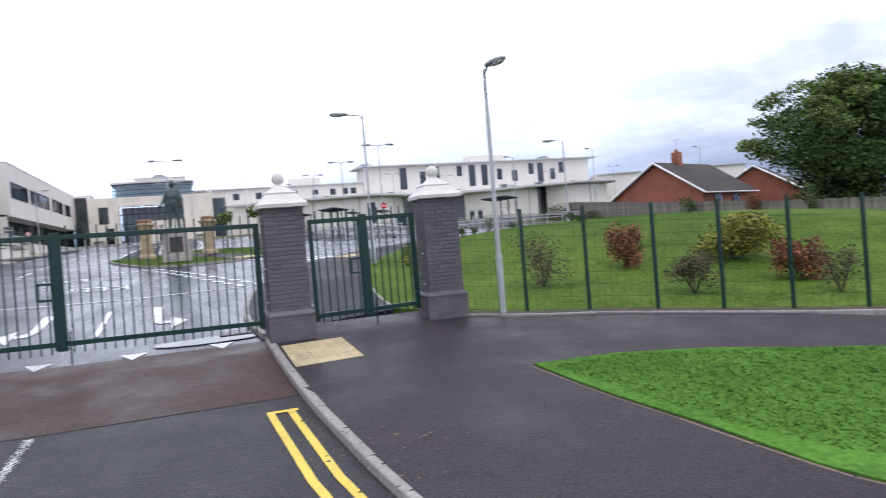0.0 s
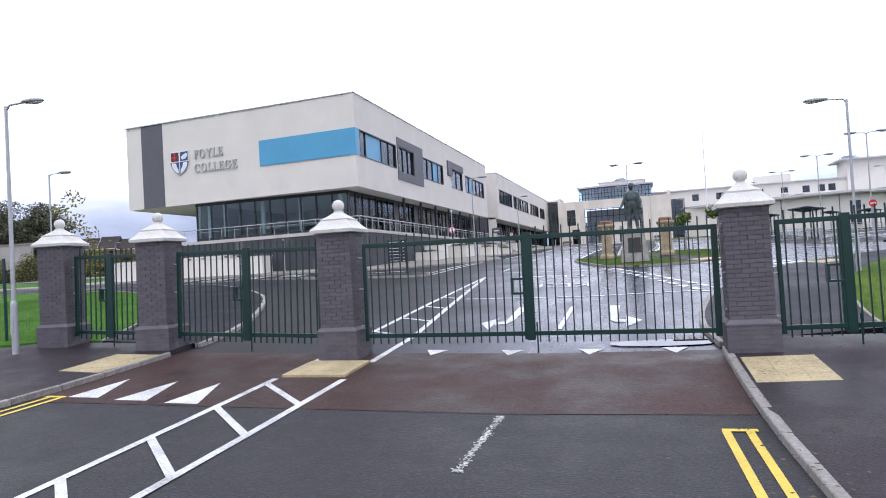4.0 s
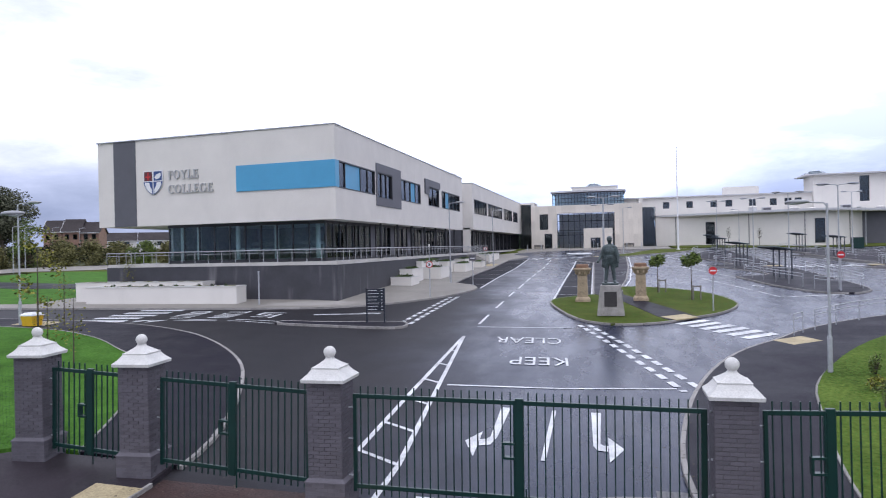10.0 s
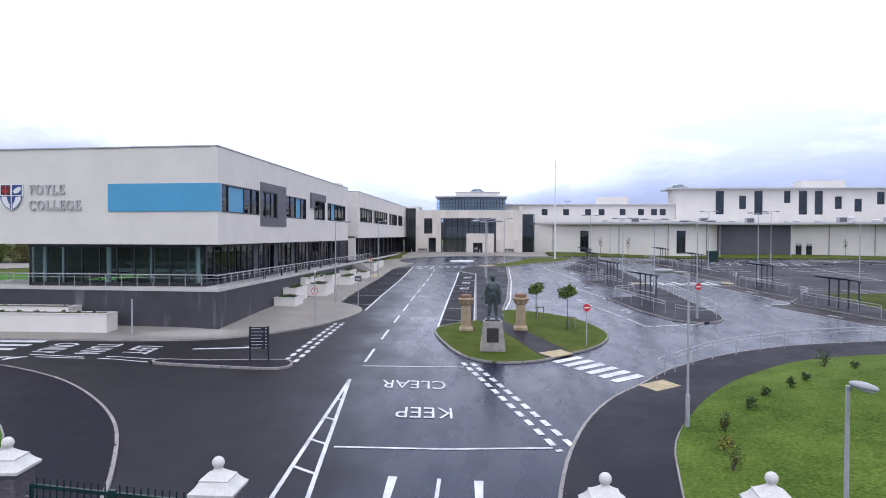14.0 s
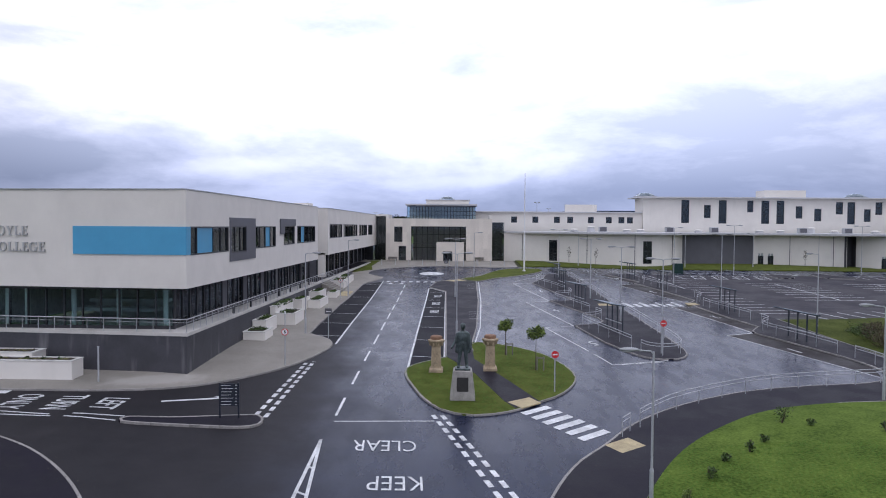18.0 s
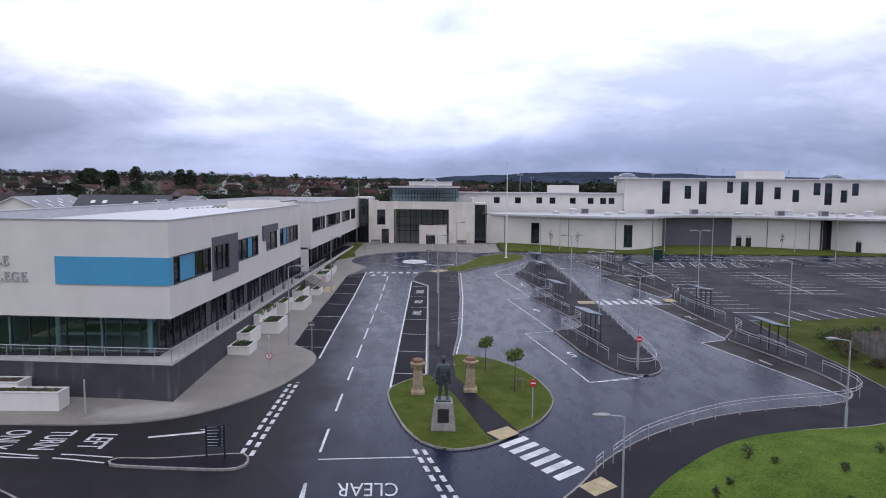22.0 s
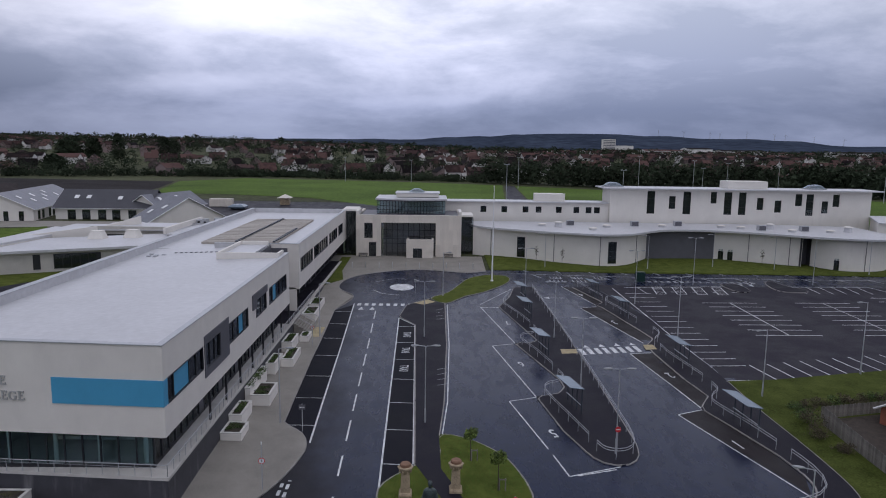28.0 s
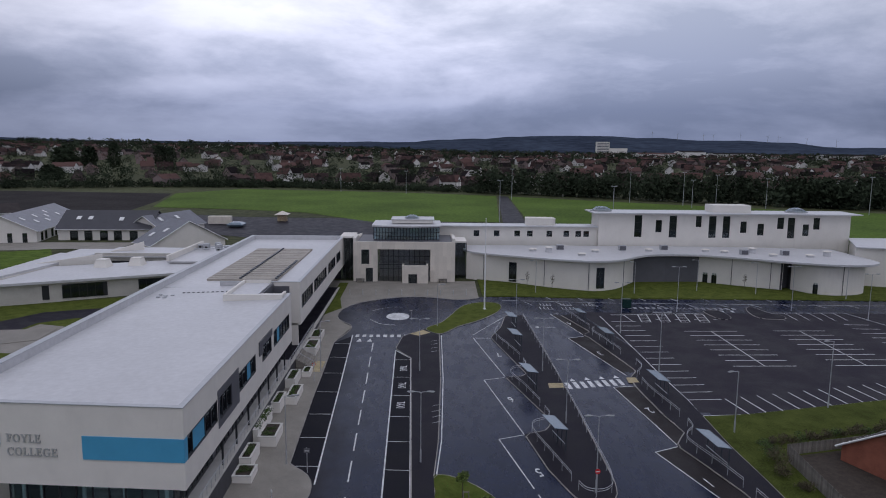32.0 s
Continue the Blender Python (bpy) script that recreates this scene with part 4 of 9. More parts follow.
rf_ = prism(bmesh.new(), [(FX - 0.35, A0 + 0.4), (-31.15, 35.5), (-31.15, A1 + 6.35), (-17.62, A1 + 6.35), (-17.62, A1 - 0.3), (FX - 0.35, A1 - 0.3)], ZR - 0.3, ZR - 0.1)
for v in rf_.verts:  # the membrane falls to the gutter behind the side parapet
    v.co.z -= 0.62 * (FX - v.co.x) / 17.1
part("roof", rf_, M["roof_white"], wing)
cop = bmesh.new()
prism(cop, [(FX + 0.04, A0 - 0.05), (FX + 0.04, A1), (FX - 0.4, A1), (FX - 0.4, A0 + 0.4), (-31.5, 35.5), (-31.56, 35.02)], ZR + 0.002, ZR + 0.06)
part("coping", cop, M["galv"], wing, "pale grey metal coping")
part("parapet", box(bmesh.new(), -31.15, -30.9, 35.6, 121, ZR - 0.9, ZR - 0.02), M["roof_white"], wing)
part("coping", box(bmesh.new(), -31.54, -30.86, 35.52, 121, ZR + 0.002, ZR + 0.06), M["galv"], wing)
part("end_wall", box(bmesh.new(), -17.5, FX - 0.35, A1 - 0.3, A1, ZS, ZR), M["render"], wing)
for y0, y1, z0, z1, n, bl in STRIPS:
    window_strip(wing, FX, y0, y1, z0, z1, n, bl)
g1 = bmesh.new()
for a, b, c, d in ((40.8, 41.05, 7.95, 10.88), (44.3, 46.44, 7.95, 10.88), (41.05, 44.3, 7.95, 8.5), (41.05, 44.3, 10.3, 10.88)):
    box(g1, FX + 0.001, FX + 0.06, a, b, c, d)
part("cladding_panel", g1, M["grey_panel"], wing, "dark grey raised cladding box round a window")
g2 = bmesh.new()
for a, b, c, d in ((53.4, 58.6, 10.33, 10.95), (53.4, 54.68, 9.65, 10.33)):
    box(g2, FX + 0.001, FX + 0.12, a, b, c, d)
part("cladding_panel", g2, M["grey_panel"], wing, "dark grey raised cladding box over a window")


ANG = math.atan2(35.1 - A0, -31.5 - FX) + math.pi
FRONT_M = Matrix.Translation((FX, A0, 0)) @ Matrix.Rotation(ANG, 4, "Z")  # x runs along the front to the east, y inward


def front_box(x0, x1, z0, z1, proud, inset=0.0):
    k = 1 / math.cos(ANG)
    bm = box(bmesh.new(), (x0 - FX) * k, (x1 - FX) * k, -proud, inset, z0, z1)
    bm.transform(FRONT_M)
    return bm


part("blue_panel", front_box(-20.78, FX + 0.024, 8.68, 10.27, 0.06), M["blue"], wing, "sky blue cladding band")
part("blue_panel", box(bmesh.new(), FX, FX + 0.025, A0 + 0.002, 34.2, 8.68, 10.27), M["blue"], wing, "sky blue cladding return")
part("grey_strip", front_box(-30.2, -28.4, ZS, ZR + 0.0, 0.02), M["grey_panel"], wing, "dark grey vertical cladding strip")

# ground floor: plinth, deck, glazing behind, rail
plinth = bmesh.new()
prism(plinth, [(FX, A0 + 0.02), (FX, 92), (-15.2, 92), (-15.2, 36), (-31.0, 36.4), (-31.0, 35.1)], 0.6, 4.1)
part("plinth", plinth, M["charcoal"], wing, "charcoal block plinth wall")
deck = bmesh.new()
prism(deck, [(FX + 0.05, A0 - 0.03), (FX + 0.05, 112), (FX - 0.3, 112), (FX - 0.3, 69.5), (-24, 69.5), (-24, 40), (-31, 40), (-31, 35.2), (-30, 35.0)], 4.105, 4.3)
part("deck", deck, M["deck_pale"], wing, "pale concrete walkway deck")
# dark surface stands in for the shade on the deck floor here
part("walkway", box(bmesh.new(), -24, FX - 0.303, 69.503, 112, 4.105, 4.29), M["asphalt_path"], wing, "walkway under the overhang, its shade put into a dark surface")
GX, GY = -15.3, 34.9
gl_frames, mull = bmesh.new(), bmesh.new()
x = GX
xs = [GX - 1.08 * i for i in range(11)]
box(gl_frames, GX - 10.9, GX, GY + 0.05, GY + 0.12, 4.302, 4.5)
box(gl_frames, GX - 10.9, GX, GY + 0.05, GY + 0.12, 6.6, 6.79)
box(gl_frames, GX - 0.12, GX - 0.05, GY + 0.15, A1, 4.302, 4.5)
box(gl_frames, GX - 0.12, GX - 0.05, GY + 0.15, A1, 6.6, 6.79)
part("glazing_frame", gl_frames, M["frame_dark"], wing)
for i, x in enumerate(xs):
    part("mullion", box(bmesh.new(), x - 0.035, x + 0.035, GY + 0.02, GY + 0.16, 4.301, 6.78), M["frame_dark"], wing)
    if i < 10:
        part("pane", box(bmesh.new(), x - 1.04, x - 0.04, GY + 0.08, GY + 0.1, 4.5, 6.6), M["glass_front"], wing)
for i in range(30):
    y = GY + 1.14 * i + 0.2
    part("mullion", box(bmesh.new(), GX - 0.16, GX - 0.02, y - 0.035, y + 0.035, 4.301, 6.78), M["frame_dark"], wing)
    if i < 29:
        kind = M["glass_front"] if i < 4 or i % 4 != 3 else M["grey_panel"]
        part("pane", box(bmesh.new(), GX - 0.1, GX - 0.08, y + 0.04, y + 1.1, 4.5, 6.6), kind, wing)
for x in (-16.1, -18.9, -21.6, -24.4, -25.6):
    part("column", rod(bmesh.new(), (x, GY + 0.75, 4.3), (x, GY + 0.75, 6.8), 0.14, 16), M["white_wall"], wing, "round white column")
for i in range(8):
    y = 42.5 + i * 3.9
    part("column", rod(bmesh.new(), (FX - 0.3, y, 4.3), (FX - 0.3, y, 6.8), 0.09, 12), M["frame_dark"], wing, "slim dark column")
part("rear_wall", box(bmesh.new(), -26.2, -26.0, 35.2, A1, 4.301, 6.78), M["interior_pale"], wing)
part("room_partition", box(bmesh.new(), -25.9, -15.5, 46, 46.2, 4.301, 6.78), M["interior_pale"], wing)
part("inner_wall", box(bmesh.new(), -21, -20.8, 46.3, A1, 4.301, 6.78), M["interior_pale"], wing)
for a, b in ((37.4, 5.0), (39.0, 5.4)):
    part("stair_flight", box(bmesh.new(), -22.5, -17.5, a, a + 1.1, b, b + 0.2), M["interior_pale"], wing)
# rail along the deck edge
rail = thing("deck_railing", Matrix.Identity(4), "galvanised steel railing along the raised walkway edge", "railing")
corner = [(-30.9, 39.6), (-30.9, 35.0), (FX - 0.05, A0 + 0.1), (FX - 0.05, 84)]
for a, b in zip(corner, corner[1:]):
    A, B = Vector(a), Vector(b)
    n = round((B - A).length / 1.0)
    part("handrail", rod(bmesh.new(), (*A, 5.04), (*B, 5.04), 0.03), M["galv"], rail)
    part("wire", rod(bmesh.new(), (*A, 4.86), (*B, 4.86), 0.012), M["galv"], rail)
    for i in range(n + 1):
        p = A.lerp(B, i / n)
        part("post", rod(bmesh.new(), (*p, 4.28), (*p, 5.04), 0.02, 6), M["galv"], rail)

# the crest and the name
crest = thing("wall_crest", FRONT_M @ Matrix.Translation((-12.99, -0.03, 8.79)), "shield-shaped crest in maroon, blue and white", "crest")


def plate(poly, y0, y1):
    bm = prism(bmesh.new(), [(x, z) for x, z in poly], 0, 1)
    bm.transform(Matrix(((1, 0, 0, 0), (0, 0, y1 - y0, y0), (0, 1, 0, 0), (0, 0, 0, 1))))
    bmesh.ops.recalc_face_normals(bm, faces=bm.faces)
    return bm


def shield_half(side, top=1.53, w=0.75):
    """One lower quarter of the shield, from the middle line to its curved edge."""
    edge = [(w, 0.82), (0.7, 0.62), (0.58, 0.4), (0.4, 0.2), (0.2, 0.07), (0.035, 0.0)]
    return [(side * x, z) for x, z in [(0.035, 0.82)] + edge]


part("shield", plate([(-0.76, 1.54), (0.76, 1.54), (0.76, 0.82), (0.71, 0.61), (0.59, 0.39), (0.41, 0.19), (0.2, 0.05), (0, -0.02), (-0.2, 0.05), (-0.41, 0.19), (-0.59, 0.39), (-0.71, 0.61), (-0.76, 0.82)], -0.05, 0.0), M["white_sign"], crest)
for nm, side, m in (("red_field", -1, "crest_red"), ("blue_field", 1, "crest_blue")):
    part(nm, plate([(side * x, z) for x, z in ((0.06, 1.47), (0.69, 1.47), (0.69, 0.88), (0.06, 0.88))], -0.062, -0.051), M[m], crest)
for side in (-1, 1):
    part("lower_field", plate(shield_half(side), -0.062, -0.051), M["crest_blue"], crest)
    part("white_wing", plate([(side * x, z) for x, z in ((0.3, 0.76), (0.62, 0.8), (0.64, 0.62), (0.52, 0.4), (0.34, 0.2), (0.1, 0.06), (0.1, 0.34), (0.22, 0.5))], -0.07, -0.063), M["white_sign"], crest)
part("red_device", plate([(-0.42, 0.92), (-0.34, 0.92), (-0.34, 1.42), (-0.42, 1.42)], -0.07, -0.063), M["red"], crest)
part("red_device", plate([(-0.58, 1.1), (-0.2, 1.1), (-0.2, 1.18), (-0.58, 1.18)], -0.076, -0.071), M["red"], crest)
part("white_device", plate([(0.12, 1.1), (0.3, 1.28), (0.6, 1.38), (0.66, 1.2), (0.5, 1.02), (0.24, 0.96)], -0.07, -0.063), M["white_sign"], crest)

ARCS = {"O": (0, 360), "C": (42, 318), "G": (42, 318)}
STROKES = {
    "F": ((0.1, 0.26, 0, 1), (0, 0.36, 0, 0.06), (0, 0.2, 0.94, 1), (0.2, 0.62, 0.92, 1), (0.55, 0.62, 0.76, 1), (0.2, 0.5, 0.48, 0.56), (0.45, 0.51, 0.4, 0.64)),
    "E": ((0.1, 0.26, 0, 1), (0, 0.2, 0, 0.06), (0, 0.2, 0.94, 1), (0.2, 0.62, 0.92, 1), (0.55, 0.62, 0.76, 1), (0.2, 0.5, 0.48, 0.56), (0.45, 0.51, 0.4, 0.64), (0.2, 0.66, 0, 0.08), (0.59, 0.66, 0, 0.25)),
    "L": ((0.1, 0.26, 0, 1), (0, 0.2, 0, 0.06), (0, 0.36, 0.94, 1), (0.2, 0.62, 0, 0.08), (0.55, 0.62, 0, 0.27)),
    "Y": ((0.3, 0.46, 0, 0.48), (0.2, 0.56, 0, 0.06), (0, 0.3, 0.94, 1), (0.5, 0.78, 0.94, 1)),
    "O": (), "C": ((0.66, 0.72, 0.64, 0.97),), "G": ((0.6, 0.75, 0.04, 0.44), (0.5, 0.84, 0.4, 0.46), (0.68, 0.74, 0.68, 0.97)),
}
WIDTHS = {"F": 0.72, "O": 0.92, "Y": 0.84, "L": 0.72, "E": 0.78, "C": 0.86, "G": 0.94}


def serif_letter(ch):
    """A raised capital with serifs, one unit high, built of strokes."""
    bm, lay = bmesh.new(), []
    for x0, x1, z0, z1 in STROKES[ch]:
        lay.append([(x0, z0), (x1, z0), (x1, z1), (x0, z1)])
    if ch == "Y":
        lay += [[(0.06, 0.96), (0.22, 0.96), (0.46, 0.44), (0.3, 0.44)], [(0.6, 0.96), (0.68, 0.96), (0.44, 0.42), (0.38, 0.5)]]
    if ch in ARCS:
        a0, a1 = ARCS[ch]
        n = 18
        for k in range(n):
            a, b = [radians(a0 + (a1 - a0) * (k + d) / n) for d in (0, 1.02)]
            lay.append([(0.4 + r * math.cos(t), 0.5 + q * math.sin(t)) for t, r, q in ((a, 0.4, 0.52), (b, 0.4, 0.52), (b, 0.24, 0.45), (a, 0.24, 0.45))])
    for k, poly in enumerate(lay):
        t = plate(poly, -0.06 - 0.001 * k, 0.0)
        tm = bpy.data.meshes.new("t")
        t.to_mesh(tm)
        t.free()
        bm.from_mesh(tm)
        bpy.data.meshes.remove(tm)
    return bm


for txt, s0, s1, zz in (("FOYLE", -11.83, -9.54, 9.71), ("COLLEGE", -11.83, -8.47, 8.79)):
    k = (s1 - s0) / (sum(WIDTHS[c] for c in txt) - 0.14)
    lt = thing("wall_lettering", FRONT_M @ Matrix.Translation((s0, -0.02, zz)), "raised grey metal capital letters on the wall", "lettering", "school name on the wall")
    at_ = 0.0
    for c in txt:
        bm = serif_letter(c)
        bm.transform(Matrix.Translation((at_, 0, 0)) @ Matrix.Diagonal((k, 1, 0.54, 1)))
        part("letter", bm, M["letter"], lt)
        at_ += WIDTHS[c] * k

# ---- the second block of the wing ----
BX, B0, B1 = -14.2, 75.2, 121.0
STR2 = [(76.2, 84.5, 8.9, 10.6, 5, ()), (85.6, 97.4, 8.9, 10.6, 6, ()), (99.1, 107.7, 8.9, 10.6, 4, ()), (109.4, 114.6, 8.9, 10.6, 3, ())]
wing2 = thing("school_building", Matrix.Identity(4), "two-storey school block in off-white render with strip windows", "school building")
part("upper_wall", wall_x(bmesh.new(), BX - 0.35, BX, B0, B1, 7.0, 12.4, [s[:4] for s in STR2]), M["render"], wing2)
for y0, y1, z0, z1, n, bl in STR2:
    window_strip(wing2, BX, y0, y1, z0, z1, n, bl)
part("end_wall", box(bmesh.new(), -17.4, BX - 0.35, B0, B0 + 0.3, 4.4, 12.4), M["render"], wing2)
# dark sheet over the end wall puts in the shade of the slot
part("slot_panel", box(bmesh.new(), -17.38, -15.5, B0 - 0.06, B0 - 0.003, 4.4, 11.9), M["grey_panel"], wing2, "dark grey sheet for the shade in the recess")
part("recess_wall", box(bmesh.new(), -17.6, -17.4, A1 - 0.3, B0 + 0.3, 4.4, 12.2), M["grey_panel"], wing2, "dark recess between the blocks")
part("roof", box(bmesh.new(), -30.9, BX - 0.35, B0 + 0.3, B1 - 0.3, 11.45, 11.65), M["roof_white"], wing2)
part("parapet", box(bmesh.new(), -24.0, -17.42, B0, B0 + 0.3, 11.3, 12.4), M["roof_white"], wing2)
part("parapet", box(bmesh.new(), -30.9, BX - 0.35, B1 - 0.3, B1, 11.3, 12.4), M["roof_white"], wing2)
part("upstand", box(bmesh.new(), -21.0, -14.5, 66.2, 66.45, 11.9, 12.72), M["white_wall"], wing, "pale roof upstand screen")
part("upstand", box(bmesh.new(), -14.75, -14.5, 66.47, 68.4, 11.9, 12.72), M["white_wall"], wing, "pale roof upstand screen")
part("upstand", box(bmesh.new(), -21.0, -20.75, 66.47, 74.95, 11.9, 12.72), M["white_wall"], wing, "pale roof upstand screen")
part("upstand", box(bmesh.new(), -20.73, -17.65, 74.7, 74.95, 11.9, 12.72), M["white_wall"], wing, "pale roof upstand screen")
part("raised_roof", box(bmesh.new(), -20.74, -17.66, 66.46, 74.69, 12.2, 12.36), M["roof_white"], wing)
part("raised_roof", box(bmesh.new(), -17.65, -14.76, 66.46, 68.45, 12.2, 12.36), M["roof_white"], wing)
for x, y in ((-29.4, 69.0), (-28.8, 69.6), (-28.6, 68.7), (-29.6, 70.3), (-28.1, 69.9)):
    part("roof_clutter", box(bmesh.new(), x, x + 0.4, y, y + 0.3, 11.55, 11.85, 0.02), M["galv"], wing)
for i in range(11):
    part("ballast_block", box(bmesh.new(), -27.2 + 0.56 * i, -26.95 + 0.56 * i, 71.3, 71.55, 11.56 + 0.02 * i, 11.84 + 0.02 * i), M["grey_panel"], wing)
part("coping", box(bmesh.new(), BX - 0.4, BX + 0.04, B0 - 0.04, B1, 12.402, 12.46), M["galv"], wing2)
part("coping", box(bmesh.new(), -24, BX - 0.4, B0 - 0.04, B0 + 0.3, 12.402, 12.46), M["galv"], wing2)
part("soffit", box(bmesh.new(), -20, BX - 0.35, B0, B1, 7.0, 7.2), M["white_wall"], wing2)
for i in range(34):
    y = B0 + 0.6 + 1.4 * i
    part("mullion", box(bmesh.new(), -16.2, -16.0, y - 0.06, y + 0.06, 4.4, 7.0), M["frame_dark"], wing2)
    part("pane", box(bmesh.new(), -16.13, -16.1, y + 0.06, y + 1.34, 4.4, 7.0), M["glass"] if i % 3 else M["grey_panel"], wing2)
part("inner_wall", box(bmesh.new(), -20, -19.8, B0, B1, 4.3, 7.0), M["interior_pale"], wing2)
part("base_wall", box(bmesh.new(), -16.4, -16.0, 92, B1, 2.5, 4.4), M["charcoal"], wing2)
part("end_wall", box(bmesh.new(), -26, -14.85, B1 - 0.3, B1, 2.5, 6.99), M["charcoal"], wing2)
# ribbed plant deck on the roof
pd = thing("roof_plant_deck", Matrix.Identity(4), "buff ribbed screen deck on the white roof", "roof deck")
for i in range(34):
    y = 79.6 + i * 0.81
    part("rib", box(bmesh.new(), -27.0, -17.9, y, y + 0.66, 11.66, 11.9 + 0.02 * (i % 2)), M["deck_buff"], pd)
for x, n in ((-22.7, 26), (-18.1, 14)):
    for i in range(n):
        y = 79.7 + 1.06 * i
        part("ballast_block", box(bmesh.new(), x - 0.16, x + 0.16, y, y + 0.5, 11.93, 12.1), M["dark_steel"], pd)

# ---- entrance block ----
ent = thing("entrance_block", Matrix.Identity(4), "stone-clad entrance block with tall dark glazed opening", "school building")
EY, EX0, EX1, EZ = 117.3, -12.15, 6.65, 11.77


def wall_y(bm, y0, y1, x0, x1, z0, z1, holes):
    return slab_with_holes(bm, x0, x1, z0, z1, y0, y1, holes, lambda s, t, z: (s, t, z))


part("front_wall", wall_y(bmesh.new(), EY, EY + 0.5, EX0, EX1, 3.6, EZ, [(-7.7, 2.05, 3.6, 10.38), (-10.67, -9.2, 7.63, 10.32)]), M["stone"], ent)
slab = bmesh.new()
box(slab, -0.5, 0.5, -0.03, -0.002, -0.5, 0.5)
me_slab = bpy.data.meshes.new("stone_slab")
slab.to_mesh(me_slab)
slab.free()
me_slab.materials.append(M["stone"])
for zone in ((EX0, -10.7, 3.9, EZ, 2, 3), (-9.17, -7.73, 6.95, EZ, 2, 2), (-10.67, -9.9, 3.9, 7.6, 1, 2), (-9.9, -9.17, 6.95, 7.6, 1, 1), (-8.5, -7.73, 3.9, 6.93, 1, 1), (2.08, EX1, 3.9, EZ, 6, 3), (-7.7, 2.05, 10.4, EZ, 12, 1), (-10.67, -9.2, 10.36, EZ, 2, 1)):
    x0, x1, z0, z1, nx, nz = zone
    for i in range(nx):
        for j in range(nz):
            w, h = (x1 - x0) / nx, (z1 - z0) / nz
            s = new("stone_slab", me_slab)
            s.parent = ent
            s.matrix_basis = Matrix.Translation((x0 + w * (i + 0.5), EY, z0 + h * (j + 0.5))) @ Matrix.Diagonal((w - 0.02, 1, h - 0.02, 1))
part("side_wall", box(bmesh.new(), EX0, EX0 + 0.5, EY + 0.5, EY + 13, 3.6, EZ), M["stone"], ent)
part("side_wall", box(bmesh.new(), EX1 - 0.5, EX1, EY + 0.5, EY + 13, 3.6, EZ), M["stone"], ent)
part("parapet", box(bmesh.new(), EX0, EX0 + 0.5, EY, EY + 6, EZ, EZ + 0.7), M["white_wall"], ent)
part("parapet", box(bmesh.new(), EX1 - 0.5, EX1, EY, EY + 6, EZ, EZ + 0.7), M["white_wall"], ent)
part("roof", box(bmesh.new(), EX0 + 0.5, EX1 - 0.5, EY + 0.5, EY + 13, 11.3, 11.5), M["grey_panel"], ent)
cw = thing("entrance_glazing", Matrix.Identity(4), "tall dark curtain wall glazing of the entrance", "curtain wall")
for i in range(11):
    x = -7.7 + 9.75 * i / 10
    part("mullion", box(bmesh.new(), x - 0.05, x + 0.05, EY + 0.9, EY + 1.1, 4.2, 10.38), M["frame_dark"], cw)
for z in (4.25, 6.6, 7.4, 9.0, 10.3):
    part("transom", box(bmesh.new(), -7.7, 2.05, EY + 0.92, EY + 1.08, z - 0.05, z + 0.05), M["frame_dark"], cw)
for i in range(10):
    x = -7.7 + 0.975 * i
    part("pane", box(bmesh.new(), x + 0.05, x + 0.92, EY + 0.98, EY + 1.0, 4.3, 10.25), M["glass_clear"], cw)
part("lobby_back", box(bmesh.new(), -7.7, 2.05, EY + 6, EY + 6.2, 4.2, 10.4), M["interior_pale"], ent)
# added slab, catches daylight so the dark glazing reads brighter
part("gallery_floor", box(bmesh.new(), -7.6, 1.95, EY + 2.6, EY + 6, 7.15, 7.4), M["interior_pale"], ent, "pale slab added behind the glass to catch light")
part("lobby_floor", box(bmesh.new(), -7.7, 2.05, EY + 0.5, EY + 6, 4.15, 4.25), M["paving"], ent)
pw = thing("entrance_window", Matrix.Identity(4), "tall dark window in the stone wall", "window")
part("window_frame", box(bmesh.new(), -10.67, -9.2, EY + 0.1, EY + 0.2, 7.63, 10.32), M["frame_dark"], pw)
for z in (7.7, 9.03):
    part("pane", box(bmesh.new(), -10.6, -9.27, EY + 0.07, EY + 0.09, z, z + 1.25), M["glass"], pw)
dr = thing("entrance_side_door", Matrix.Identity(4), "dark glazed side door in the stone wall", "door")
part("door_frame", box(bmesh.new(), -9.86, -8.55, EY - 0.04, EY + 0.02, 4.2, 6.9), M["frame_dark"], dr)
part("pane", box(bmesh.new(), -9.76, -8.65, EY - 0.06, EY - 0.045, 4.35, 6.8), M["glass"], dr)
porch = thing("entrance_porch", Matrix.Identity(4), "projecting stone porch box round the doors", "porch")
PY = EY - 1.6
part("porch_wall", wall_y(bmesh.new(), PY, PY + 0.35, -3.1, 1.7, 3.6, 7.65, [(-1.95, -0.3, 3.6, 6.05)]), M["stone"], porch)
part("porch_wall", box(bmesh.new(), -3.1, -2.75, PY + 0.35, EY + 0.9, 3.6, 7.65), M["stone"], porch)
part("porch_wall", box(bmesh.new(), 1.35, 1.7, PY + 0.35, EY + 0.9, 3.6, 7.65), M["stone"], porch)
part("porch_roof", box(bmesh.new(), -2.75, 1.35, PY + 0.35, EY + 0.9, 7.2, 7.4), M["grey_panel"], porch)
dd = thing("entrance_doors", Matrix.Identity(4), "dark framed glass double doors", "door")
for x in (-1.93, -1.12):
    d1 = part("door_leaf", box(bmesh.new(), x, x + 0.8, PY + 0.2, PY + 0.26, 4.15, 6.03), M["frame_dark"], dd)
    part("pane", box(bmesh.new(), x + 0.1, x + 0.7, PY + 0.18, PY + 0.195, 4.3, 5.93), M["glass"], d1)
